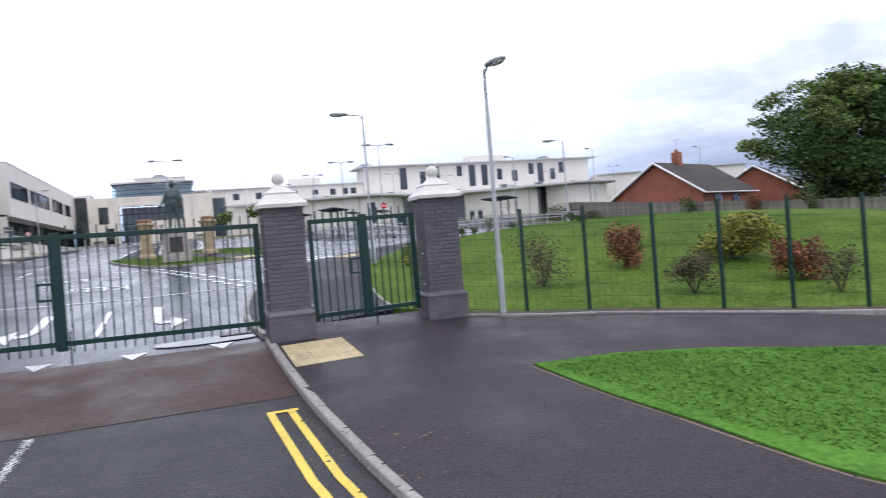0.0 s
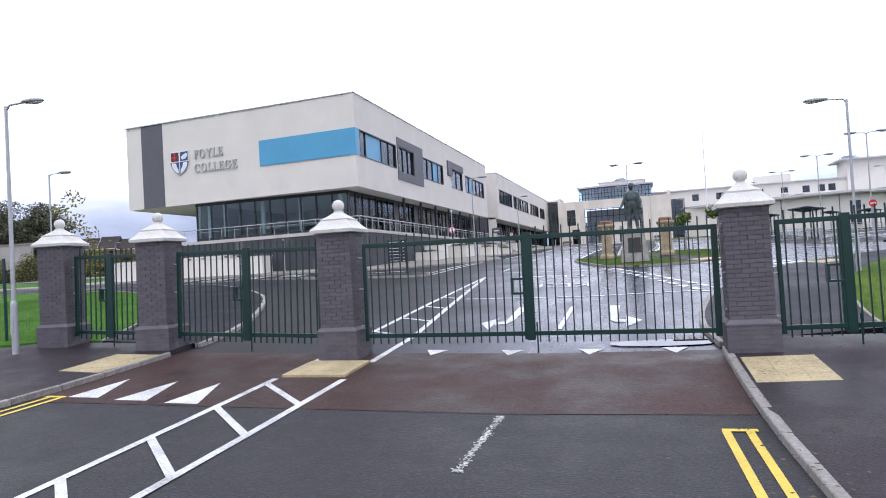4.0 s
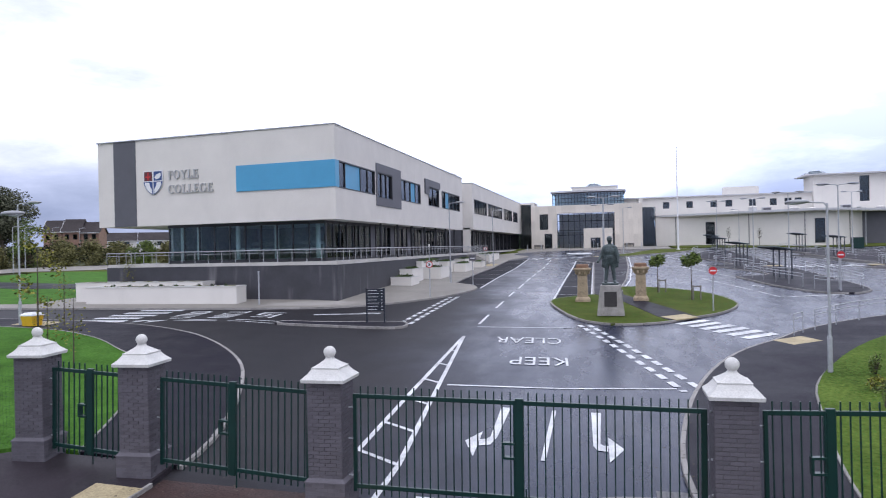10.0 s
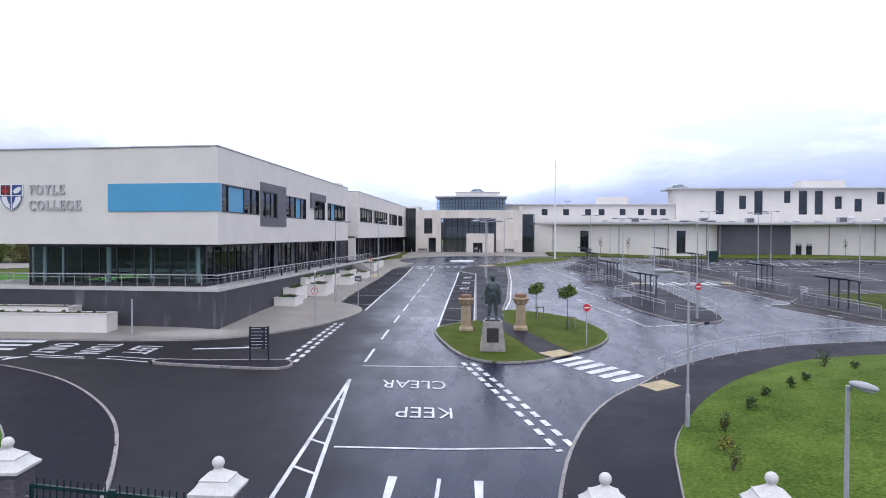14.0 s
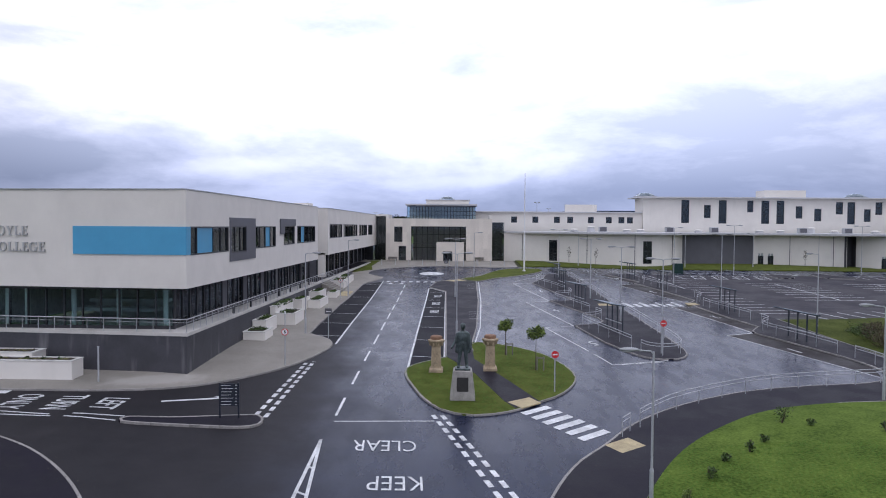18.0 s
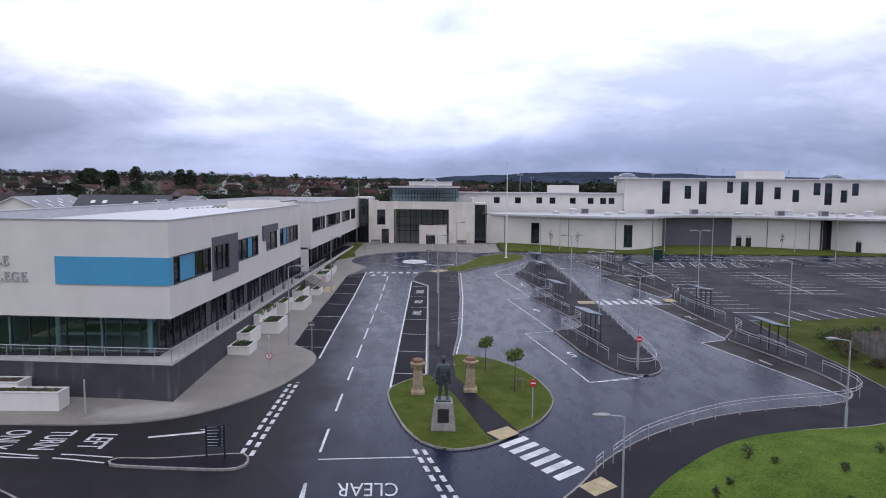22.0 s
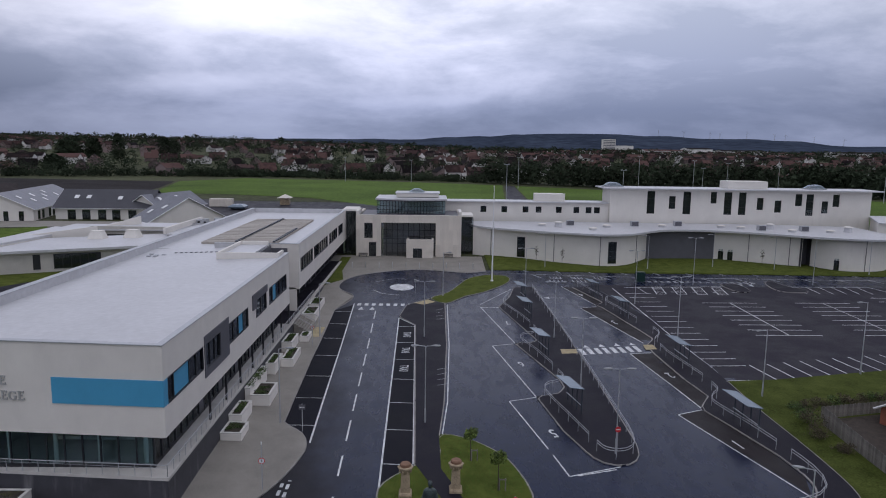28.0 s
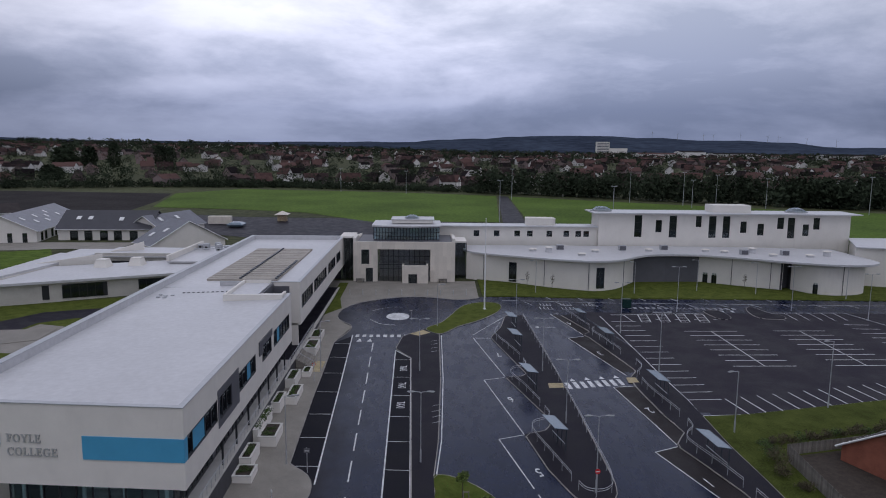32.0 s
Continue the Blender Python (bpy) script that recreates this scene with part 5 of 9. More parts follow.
for x in (3.6, -11.65):
    bn = thing("stone_bench", Matrix.Translation((x, EY - 0.6, 4.25)), "dark timber bench against the entrance wall", "bench", "benches by the entrance")
    part("seat", box(bmesh.new(), 0, 1.6, -0.3, 0.2, 0.38, 0.46, 0.01), M["timber"], bn)
    part("backrest", box(bmesh.new(), 0, 1.6, 0.2, 0.26, 0.46, 0.75, 0.01), M["timber"], bn)
    for a in (0.1, 1.4):
        part("leg", box(bmesh.new(), a, a + 0.1, -0.25, 0.2, 0, 0.38), M["dark_steel"], bn)
# glazed drum on the roof
drum = thing("roof_lantern", Matrix.Identity(4), "glazed rooftop storey with curved front and pale overhanging roof", "rooftop storey")


def drum_line(grow=0.0, n=22):
    out = []
    for i in range(n + 1):
        u = i / n
        out.append((-8.7 - grow + (12.5 + 2 * grow) * u, 121.2 - grow - 1.3 * math.sin(math.pi * u)))
    return out


dl = drum_line()
part("base_band", prism(bmesh.new(), dl + [(3.8, 130), (-8.7, 130)], 11.4, 11.75), M["grey_panel"], drum)
part("top_band", prism(bmesh.new(), dl + [(3.8, 130), (-8.7, 130)], 14.0, 14.2), M["grey_panel"], drum)
part("roof", prism(bmesh.new(), drum_line(0.28) + [(4.08, 130.3), (-8.98, 130.3)], 14.2, 14.48), M["roof_white"], drum)
part("upper_box", box(bmesh.new(), -5.3, 2.6, 123.4, 129, 14.6, 15.25), M["white_wall"], drum)
part("upper_roof", box(bmesh.new(), -5.5, 2.8, 123.2, 129.2, 15.25, 15.37), M["roof_white"], drum)
# added white backing, bounces daylight to lift the glazing's tone
part("rear_screen", box(bmesh.new(), -8.6, 3.7, 125.6, 125.8, 11.76, 13.99), M["white_wall"], drum, "pale backing added behind the glass to brighten it")
part("floor", box(bmesh.new(), -8.6, 3.7, 121.4, 125.6, 11.752, 11.8), M["deck_pale"], drum)
for z in (12.45, 13.15):
    tr_ = prism(bmesh.new(), [(x_, y_ - 0.06) for x_, y_ in dl] + [(x_, y_ - 0.005) for x_, y_ in dl[::-1]], z - 0.035, z + 0.035)
    part("transom", tr_, M["frame_dark"], drum)
for (xa, ya), (xb, yb) in zip(dl, dl[1:]):
    q = bmesh.new()
    prism(q, [(xa, ya), (xb, yb), (xb, yb + 0.03), (xa, ya + 0.03)], 11.75, 14.0)
    part("pane", q, M["glass_teal"], drum)
    part("mullion", box(bmesh.new(), xa - 0.04, xa + 0.04, ya - 0.05, ya + 0.08, 11.75, 14.0), M["frame_dark"], drum)
part("skylight", lathe(bmesh.new(), [(1.5, 0), (1.35, 0.25), (0.8, 0.6), (0.4, 0.68)], 8, at=(-1.5, 125.5, 15.37)), M["glass"], drum, "glazed pyramid skylight")
# links either side
for nm, x0, x1, y0, zt in (("glazed_link", -14.8, -12.2, 119.6, 12.2), ("glazed_link", 6.7, 8.95, 121.5, 11.2)):
    lk = thing(nm, Matrix.Identity(4), "dark glazed link between two school blocks", "glazed link", "glazed links")
    part("roof", box(bmesh.new(), x0, x1, y0 - 0.3, y0 + 6, zt, zt + 0.3), M["white_wall"], lk)
    part("back_wall", box(bmesh.new(), x0, x1, y0 + 3, y0 + 3.2, 3.8, zt), M["interior"], lk)
    n = 3
    for i in range(n + 1):
        x = x0 + (x1 - x0) * i / n
        part("mullion", box(bmesh.new(), x - 0.05, x + 0.05, y0 - 0.05, y0 + 0.08, 3.9, zt), M["frame_dark"], lk)
        if i < n:
            part("pane", box(bmesh.new(), x + 0.05, x + (x1 - x0) / n - 0.05, y0, y0 + 0.02, 3.9, zt), M["glass"], lk)

# ---- curved white hall ----
hallc = thing("curved_building", Matrix.Identity(4), "single-storey white building with wavy front and pale overhanging roof", "school building")
WAVE_L = curve_pts([(9.0, 121.4), (12.4, 119.4), (17.0, 117.4), (22.4, 114.4), (27.0, 112.6), (31.6, 111.6), (35.4, 113.2), (38.3, 116.4), (40.7, 119.7)], 5)
WAVE_R = curve_pts([(53.5, 120.4), (57.0, 118.4), (62.0, 115.4), (66.2, 113.4)], 5)
WAVE_E = curve_pts([(68.0, 113.9), (70.2, 110.6), (73.2, 109.2), (77.5, 109.7), (80.4, 111.9), (81.2, 116)], 5)
WZ0, WZ1 = 3.4, 9.3
for nm, line, m in (("front_wall", WAVE_L, "white_wall"), ("front_wall", WAVE_R, "white_wall"), ("front_wall", WAVE_E, "white_wall"), ("dark_panel_wall", [(40.7, 119.72), (47, 120.3), (53.5, 120.42)], "grey_panel"), ("dark_recess", [(66.2, 113.42), (66.3, 115.2), (68.0, 115.2), (68.0, 113.92)], "charcoal")):
    part(nm, prism(bmesh.new(), ribbon(line, 0.0, 0.35), WZ0, WZ1), M[m], hallc)
EDGE = curve_pts([(8.2, 127.5), (9.0, 122.0), (12.4, 118.5), (17.0, 115.9), (22.4, 113.1), (27.0, 111.2), (31.8, 110.2), (36.0, 111.8), (39.6, 115.2), (43.0, 117.9), (47.0, 118.8), (52.6, 118.3), (58.0, 115.8), (63.0, 112.6), (68.0, 109.6), (73.2, 107.7), (78.6, 107.9), (82.0, 110.6), (82.6, 115.0)], 6)
fascia = bmesh.new()
prism(fascia, EDGE + [(82.6, 127), (60, 129.6), (8.2, 129.6)], 9.3, 9.62)
part("roof", fascia, M["roof_white"], hallc, "pale overhanging roof with wavy edge")
part("soffit_band", prism(bmesh.new(), ribbon(EDGE[6:], 0.25, 1.1), 9.18, 9.298), M["white_wall"], hallc)


def wall_frame(line, s):
    """Place and heading s metres along a wall line."""
    P = [Vector(p) for p in line]
    for a, b in zip(P, P[1:]):
        d = (b - a).length
        if s <= d:
            q = a.lerp(b, s / d)
            return Matrix.Translation((q.x, q.y, 0)) @ Matrix.Rotation(math.atan2(b.y - a.y, b.x - a.x), 4, "Z")
        s -= d
    return Matrix.Translation((P[-1].x, P[-1].y, 0))


def near_s(line, x):
    P = [Vector(p) for p in line]
    s = 0
    for a, b in zip(P, P[1:]):
        if a.x <= x <= b.x:
            return s + (b - a).length * (x - a.x) / (b.x - a.x)
        s += (b - a).length
    return s


for line, x, w, z0, z1 in ((WAVE_L, 17.4, 1.5, 4.5, 8.15), (WAVE_L, 32.4, 1.5, 4.4, 8.15), (WAVE_R, 54.6, 0.9, 4.0, 5.6), (WAVE_R, 56.0, 0.9, 4.0, 5.6), (WAVE_E, 70.6, 0.8, 3.9, 5.6)):
    m = wall_frame(line, near_s(line, x))
    d = thing("hall_door", m, "tall dark glazed door in the white wall", "door", "doors of the curved building")
    part("door_frame", box(bmesh.new(), -w / 2, w / 2, -0.05, 0.05, z0, z1), M["frame_dark"], d)
    for i in (0, 1):
        part("pane", box(bmesh.new(), -w / 2 + 0.08 + i * w / 2, -0.06 + i * w / 2, -0.075, -0.055, z0 + 0.1, z0 + 2.0), M["glass"], d)
    if z1 - z0 > 3:
        part("transom_pane", box(bmesh.new(), -w / 2 + 0.08, w / 2 - 0.08, -0.075, -0.055, z0 + 2.15, z1 - 0.1), M["glass"], d)
for line, xs in ((WAVE_L, (12.2, 22.8, 30.3, 37.6)), (WAVE_R, (58.6, 64.4)), (WAVE_E, (74.8,))):
    for x in xs:
        p = thing("rainwater_pipe", wall_frame(line, near_s(line, x)), "dark rainwater downpipe on the white wall", "downpipe", "downpipes")
        part("pipe", rod(bmesh.new(), (0, -0.08, 3.9), (0, -0.08, 9.2), 0.05, 8), M["grey_panel"], p)
        part("bracket", box(bmesh.new(), -0.08, 0.08, -0.1, 0.0, 6.4, 6.5), M["grey_panel"], p)
for i, (x, y) in enumerate(((21.8, 122), (24.6, 120.6), (27.4, 124), (30, 116.4), (33.6, 121), (48, 124.6), (55.5, 122.6), (58.5, 121), (61.4, 119), (64, 121.2), (66, 117), (69, 118.6), (72.6, 116.4), (76.5, 117.6), (39.5, 123.6), (44.4, 122.6))):
    v = thing("roof_vent", Matrix.Translation((x, y, 9.62)), "squat pale rooftop ventilator", "roof vent", "roof vents")
    if i % 3 == 2:
        part("louvre_box", box(bmesh.new(), -0.7, 0.7, -0.5, 0.5, 0, 0.95, 0.03), M["galv"], v)
        part("louvre", box(bmesh.new(), -0.6, 0.6, -0.53, -0.505, 0.1, 0.85), M["grey_panel"], v)
    else:
        vh = 0.85 if i % 4 == 1 else 0.34
        part("vent_body", lathe(bmesh.new(), [(0.72, 0), (0.6, vh)], 16), M["roof_white"], v)
        part("cowl", lathe(bmesh.new(), [(0.8, vh), (0.8, vh + 0.1), (0.3, vh + 0.22)], 16), M["white_wall"], v)

# rear strip and tall hall
strip = thing("clerestory_block", Matrix.Identity(4), "long white clerestory block with small square windows", "school building")
SW = [(x, x + 1.15, 11.25, 12.45) for x in (10.95, 15.1, 19.3, 21.9, 25.9, 29.4, 31.85, 33.5, 36.5, 38.8)]
part("front_wall", wall_y(bmesh.new(), 131, 131.4, 3.8, 40.7, 9.0, 13.25, SW), M["white_wall"], strip)
part("roof", box(bmesh.new(), 3.4, 36.3, 130.5, 135.6, 13.25, 13.45), M["roof_white"], strip)
for a, b, c, d in SW:
    w = part("window", box(bmesh.new(), a, b, 131.12, 131.2, c, d), M["frame_dark"], strip)
    part("pane", box(bmesh.new(), a + 0.07, b - 0.07, 131.09, 131.115, c + 0.07, d - 0.07), M["glass"], w)
part("plant_box", prism(bmesh.new(), [(21.7, 132.4), (27.2, 131.8), (28.0, 133), (27.6, 135), (22, 135.4)], 13.45, 14.9), M["white_wall"], strip)
hall = thing("tall_hall", Matrix.Identity(4), "tall white hall with slim irregular dark windows and flat roof", "school building")
HW = [(43.75, 45.3, 11.4, 15.85), (48.1, 49.4, 12.4, 14.9), (50.9, 52.45, 11.35, 15.82), (56.35, 57.55, 13.55, 15.8), (59.05, 60.6, 11.35, 15.8), (61.95, 63.45, 11.35, 15.8), (65.6, 66.9, 12.4, 14.75), (69.15, 70.5, 11.9, 14.3), (73.2, 74.6, 13.25, 15.6), (75.4, 76.9, 11.35, 15.6), (78.55, 79.85, 11.85, 14.25), (80.7, 82.05, 13.2, 15.6)]
HY = 130.3
part("front_wall", wall_y(bmesh.new(), HY, HY + 0.4, 36.4, 88.4, 8.5, 16.2, HW), M["white_wall"], hall)
part("side_wall", box(bmesh.new(), 36.4, 36.8, HY + 0.4, 136.6, 8.5, 16.2), M["white_wall"], hall)
part("side_wall", box(bmesh.new(), 88.0, 88.4, HY + 0.4, 136.6, 5, 16.2), M["white_wall"], hall)
part("roof", box(bmesh.new(), 35.0, 90.2, HY - 1.1, 137.2, 16.2, 16.42), M["roof_white"], hall)
for a, b, c, d in HW:
    w = part("window", box(bmesh.new(), a, b, HY + 0.16, HY + 0.26, c, d), M["frame_dark"], hall)
    n = 3 if d - c > 3 else 2
    for i in range(n):
        part("pane", box(bmesh.new(), a + 0.1, b - 0.1, HY + 0.12, HY + 0.155, c + 0.1 + (d - c) / n * i, c - 0.02 + (d - c) / n * (i + 1)), M["glass"], w)
part("plant_box", box(bmesh.new(), 60.3, 68.3, 132, 136, 16.43, 17.9), M["white_wall"], hall)
for x in (37.6, 78.6):
    part("skylight", lathe(bmesh.new(), [(2.2, 0), (1.9, 0.35), (1.2, 0.8), (0.4, 0.95)], 10, at=(x, 133.6, 16.43)), M["glass"], hall, "domed rooftop skylight")
    part("skylight_kerb", lathe(bmesh.new(), [(2.3, 0), (2.3, 0.2), (2.15, 0.2)], 10, at=(x, 133.6, 16.43)), M["galv"], hall)
end = thing("gym_block", Matrix.Identity(4), "plain white gymnasium block", "school building")
part("wall", prism(bmesh.new(), [(82.2, 118), (112, 108), (118, 130), (89, 131)], 3.5, 11.2), M["white_wall"], end)
part("roof", prism(bmesh.new(), [(82.0, 117.6), (112.3, 107.5), (118.4, 130.4), (88.8, 131.4)], 11.2, 11.4), M["roof_white"], end)

# ---- road markings ----
def marks(name, bm, material, label):
    return tagged(mesh_ob(name, bm, material), label, "road marking", kind="structure")


def between(a, b, t):
    return (a[0] + (b[0] - a[0]) * t, a[1] + (b[1] - a[1]) * t)


bm = bmesh.new()
# tapering hatched wedge inside the gate
WT, WL, WR = (-4.65, 24.8), (-4.3, 11.2), (-3.1, 10.5)
line_mark(bm, [WT, WL], 0.13)
line_mark(bm, [WT, WR, (-3.05, 7.9)], 0.13)
for t in (0.0, 0.15, 0.31, 0.47, 0.63, 0.79):
    line_mark(bm, [between(WL, WT, t), between(WR, WT, t + 0.0)], 0.12, MARK_DZ + 0.002)
marks("road_marking_wedge", bm, M["paint_white"], "white hatched wedge on wet asphalt")
bm = bmesh.new()
for x in (-4.25, -3.0):
    line_mark(bm, [(x, -6.0), (x, 6.6)], 0.12)
for k in range(9):
    y = 6.25 - 1.4 * k
    line_mark(bm, [(-4.22, y), (-3.02, y - 1.15)], 0.11, MARK_DZ + 0.002)
line_mark(bm, [(-4.2, 7.9), (-4.2, 8.9)], 0.12)
marks("road_marking_street", bm, M["paint_white"], "white hatched lane divider before the gates")
bm = bmesh.new()
flk = random.Random(9)
for k in range(4):  # what is left of the worn dashes: flecks of paint
    for _ in range(420):
        t = flk.random()
        y = 4.8 - 4.0 * k - 2.0 * t
        x = -0.0234 * (4.8 - y) + flk.gauss(0, 0.026)
        w = flk.uniform(0.005, 0.015)
        poly_mark(bm, [(x - w, y - w * 1.2), (x + w, y - w), (x + w * 0.8, y + w * 1.3), (x - w * 0.7, y + w)])
marks("road_marking_centre_street", bm, M["paint_worn"], "worn white centre dash on the street")
bm = bmesh.new()
for a, b, c in (((-7.25, 5.2), (-7.1, 6.45), (-6.65, 5.2)), ((-6.25, 5.1), (-6.0, 6.35), (-5.65, 5.1)), ((-5.25, 5.0), (-5.1, 6.25), (-4.65, 5.0))):
    poly_mark(bm, [a, c, b])
for x in (-2.1, -0.62, 0.84, 2.3):
    poly_mark(bm, [(x - 0.22, 9.05), (x + 0.22, 9.05), (x, 8.55)])
marks("road_marking_ramp_triangles", bm, M["paint_white"], "white ramp triangles at the gate line")
bm = bmesh.new()
for d in (0.0, 0.24):
    line_mark(bm, [(2.62 + d, 4.3), (2.72 + d, 2.0), (2.95 + d, 0.0), (3.5 + d, -2.6)], 0.09)
    line_mark(bm, [(-7.35 - d, 5.2), (-7.5 - d, 3.4), (-8.2 - d, 0.4), (-9.8 - d, -2.4)], 0.09)
line_mark(bm, [(2.58, 4.3), (2.95, 4.3)], 0.09, MARK_DZ + 0.002)
line_mark(bm, [(-7.7, 5.2), (-7.3, 5.2)], 0.09, MARK_DZ + 0.002)
marks("road_marking_yellow", bm, M["paint_yellow"], "double yellow lines beside the kerb")
# lane arrows and the dash between them
bm = bmesh.new()
poly_mark(bm, [(-1.53, 15.1), (-1.27, 15.1), (-1.26, 12.7), (-1.34, 12.16), (-1.6, 12.05), (-1.66, 12.46), (-1.5, 12.54), (-1.43, 12.72)])
poly_mark(bm, [(-1.68, 13.05), (-1.6, 11.34), (-1.98, 12.3)][::-1])
poly_mark(bm, [(0.92, 15.05), (1.18, 15.05), (1.2, 12.66), (1.27, 12.54), (1.38, 12.52), (1.38, 12.14), (1.13, 12.2), (1.04, 12.5)])
poly_mark(bm, [(1.37, 13.12), (1.42, 11.48), (1.75, 12.34)])
line_mark(bm, [(-0.07, 15.12), (-0.02, 11.4)], 0.11)
marks("road_marking_arrows", bm, M["paint_white"], "white lane arrows pointing left and right")
bm = bmesh.new()
line_mark(bm, [(-4.55, 27.2), (0.1, 27.9)], 0.1)
line_mark(bm, [(-3.55, 17.05), (3.35, 17.7)], 0.12)
marks("road_marking_box", bm, M["paint_white"], "thin white lines across the entrance road")
for txt, x, y in (("KEEP", -1.05, 20.9), ("CLEAR", -1.85, 24.5)):
    tagged(word("road_word", txt, x, y, 1.0, 1.75, math.pi + 0.09, M["paint_white"], 1.0 if txt == "KEEP" else 0.92, weight=-0.004), "white painted word on the asphalt", "road lettering", kind="structure")
bm = bmesh.new()
dashes(bm, (0.0, 28.8), (3.55, 17.4), 0.62, 0.36, 0.22)
dashes(bm, (0.45, 28.75), (4.0, 17.9), 0.62, 0.36, 0.22)
dashes(bm, (-8.3, 27.5), (-8.25, 37.8), 0.62, 0.36, 0.22)
dashes(bm, (-7.8, 27.3), (-7.85, 38.2), 0.62, 0.36, 0.22)
marks("road_marking_give_way", bm, M["paint_white"], "double broken white give-way lines")
bm = bmesh.new()
dashes(bm, (-4.6, 28.0), (-4.85, 42.6), 2.9, 2.6, 0.13)
dashes(bm, (-4.87, 44.2), (-5.7, 82.5), 3.6, 1.9, 0.13)
line_mark(bm, [(-7.5, 43.7), (-8.75, 84.2)], 0.14)
for a, b in (((-10.0, 46.6), (-7.65, 46.7)), ((-10.15, 52.1), (-7.8, 52.2)), ((-10.3, 57.5), (-7.9, 57.6)), ((-10.4, 63.6), (-8.05, 63.6)), ((-10.55, 69.5), (-8.25, 69.5)), ((-10.65, 75.0), (-8.45, 74.9)), ((-10.75, 80.3), (-8.6, 80.3))):
    line_mark(bm, [a, b], 0.08)
line_mark(bm, [(-1.92, 37.5), (-2.55, 77.8), (-0.5, 74.8), (0.25, 41.0)], 0.13)
for y, x in ((40.9, -1.97), (46.4, -2.0), (51.7, -2.1), (57.3, -2.2), (62.9, -2.3), (68.5, -2.35), (74.3, -2.45)):
    line_mark(bm, [(x, y), (x + 2.2 - max(0, (y - 41) * 0.008), y)], 0.08)
line_mark(bm, [(2.35, 45.6), (2.9, 52), (3.4, 68), (3.5, 84)], 0.1)
marks("road_marking_avenue", bm, M["paint_white"], "white bay lines and centre dashes along the avenue")
for y in (60.3, 65.9, 71.3):
    tagged(word("taxi_word", "TAXI", -1.25 - (y - 60) * 0.008, y, 0.85, 1.4, -math.pi / 2, M["paint_white"], 0.95, weight=0.01), "white painted word in the bay", "road lettering", kind="structure")
for txt, x, y in (("LEFT", -15.75, 28.25), ("TURN", -17.95, 28.3), ("ONLY", -20.2, 28.35)):
    tagged(word("turn_word", txt, x, y, 0.9, 2.0, -math.pi / 2, M["paint_white"], 0.98, weight=0.006), "white painted word on dark asphalt", "road lettering", kind="structure")
bm = bmesh.new()
poly_mark(bm, [(-13.42, 28.82), (-10.95, 29.68), (-10.6, 30.0), (-10.8, 30.14), (-11.05, 29.9), (-13.46, 29.02)])
poly_mark(bm, [(-11.3, 30.12), (-10.75, 30.02), (-10.3, 29.84), (-10.2, 30.3)])
for a, b in (((-20.5, 26.9), (-17.6, 26.5)), ((-19.9, 26.4), (-17.4, 26.25)), ((-16.6, 26.7), (-14.1, 26.55)), ((-16.8, 26.3), (-14.2, 25.95))):
    line_mark(bm, [a, b], 0.11)
for k in range(6):
    y = 25.0 + 0.95 * k
    line_mark(bm, [(-25.3 + 0.18 * k, y), (-22.6 + 0.18 * k, y + 0.1)], 0.5)
for x in (-21.4, -20.6):
    poly_mark(bm, [(x - 0.5, 26.2), (x + 0.4, 26.5), (x - 0.4, 25.6)])
marks("road_marking_side_road", bm, M["paint_white"], "white arrow, lines and zebra on the side road")
# zebra beside the statue island
bm = bmesh.new()
zd, zs = Vector((0.54, -0.84)), Vector((0.77, 0.64))
for k in range(6):
    c = Vector((5.12, 29.75)) + zd * (0.82 * k)
    w = zd * 0.235
    h = zs * 0.92
    poly_mark(bm, [tuple(c - w - h), tuple(c + w - h), tuple(c + w + h), tuple(c - w + h)])
marks("road_marking_zebra", bm, M["paint_white"], "white zebra crossing stripes by the island")
bm = bmesh.new()
for k in range(8):
    x = 17.4 + 0.9 * k
    poly_mark(bm, [(x, 65.0 + 0.2 * k), (x + 0.5, 65.05 + 0.2 * k), (x + 0.35, 67.0 + 0.2 * k), (x - 0.15, 66.95 + 0.2 * k)])
    if k % 2:
        poly_mark(bm, [(x - 0.3, 67.3 + 0.2 * k), (x + 0.4, 67.35 + 0.2 * k), (x + 0.05, 68.2 + 0.2 * k)])
for k in range(9):
    x = -8.3 + 0.95 * k
    poly_mark(bm, [(x, 83.2), (x + 0.5, 83.2), (x + 0.5, 84.3), (x, 84.3)])
for x in (-7.6, -6.2):
    poly_mark(bm, [(x - 0.35, 81.2), (x + 0.35, 81.2), (x, 82.6)])
marks("road_marking_far_zebras", bm, M["paint_white"], "white zebra crossing squares and triangles")
# bus bays
bm = bmesh.new()
for run in (((14.9, 40.8), (11.0, 39.4), (10.4, 42.5)), ((10.2, 43.4), (8.25, 52.25), (10.75, 53.2)), ((10.75, 53.3), (8.1, 67.7), (10.6, 68.5)), ((10.65, 68.8), (7.85, 82.9), (10.2, 82.9)), ((7.85, 84.2), (13.0, 92.9)), ((26.4, 36.8), (22.1, 49.7), (24.6, 50.8)), ((24.6, 50.9), (22.6, 65.7), (25.3, 66.2)), ((25.2, 69.6), (21.0, 83.4), (23.4, 84.3)), ((23.5, 84.9), (20.6, 95.2), (22, 95.6)), ((14.5, 40.4), (11.6, 39.5))):
    line_mark(bm, list(run), 0.11)
for y in (55.6, 57.0, 58.4, 59.8, 77.0, 78.4, 79.8, 81.2):
    line_mark(bm, [(2.05, y), (3.0, y + 0.55)], 0.05, 0.11)
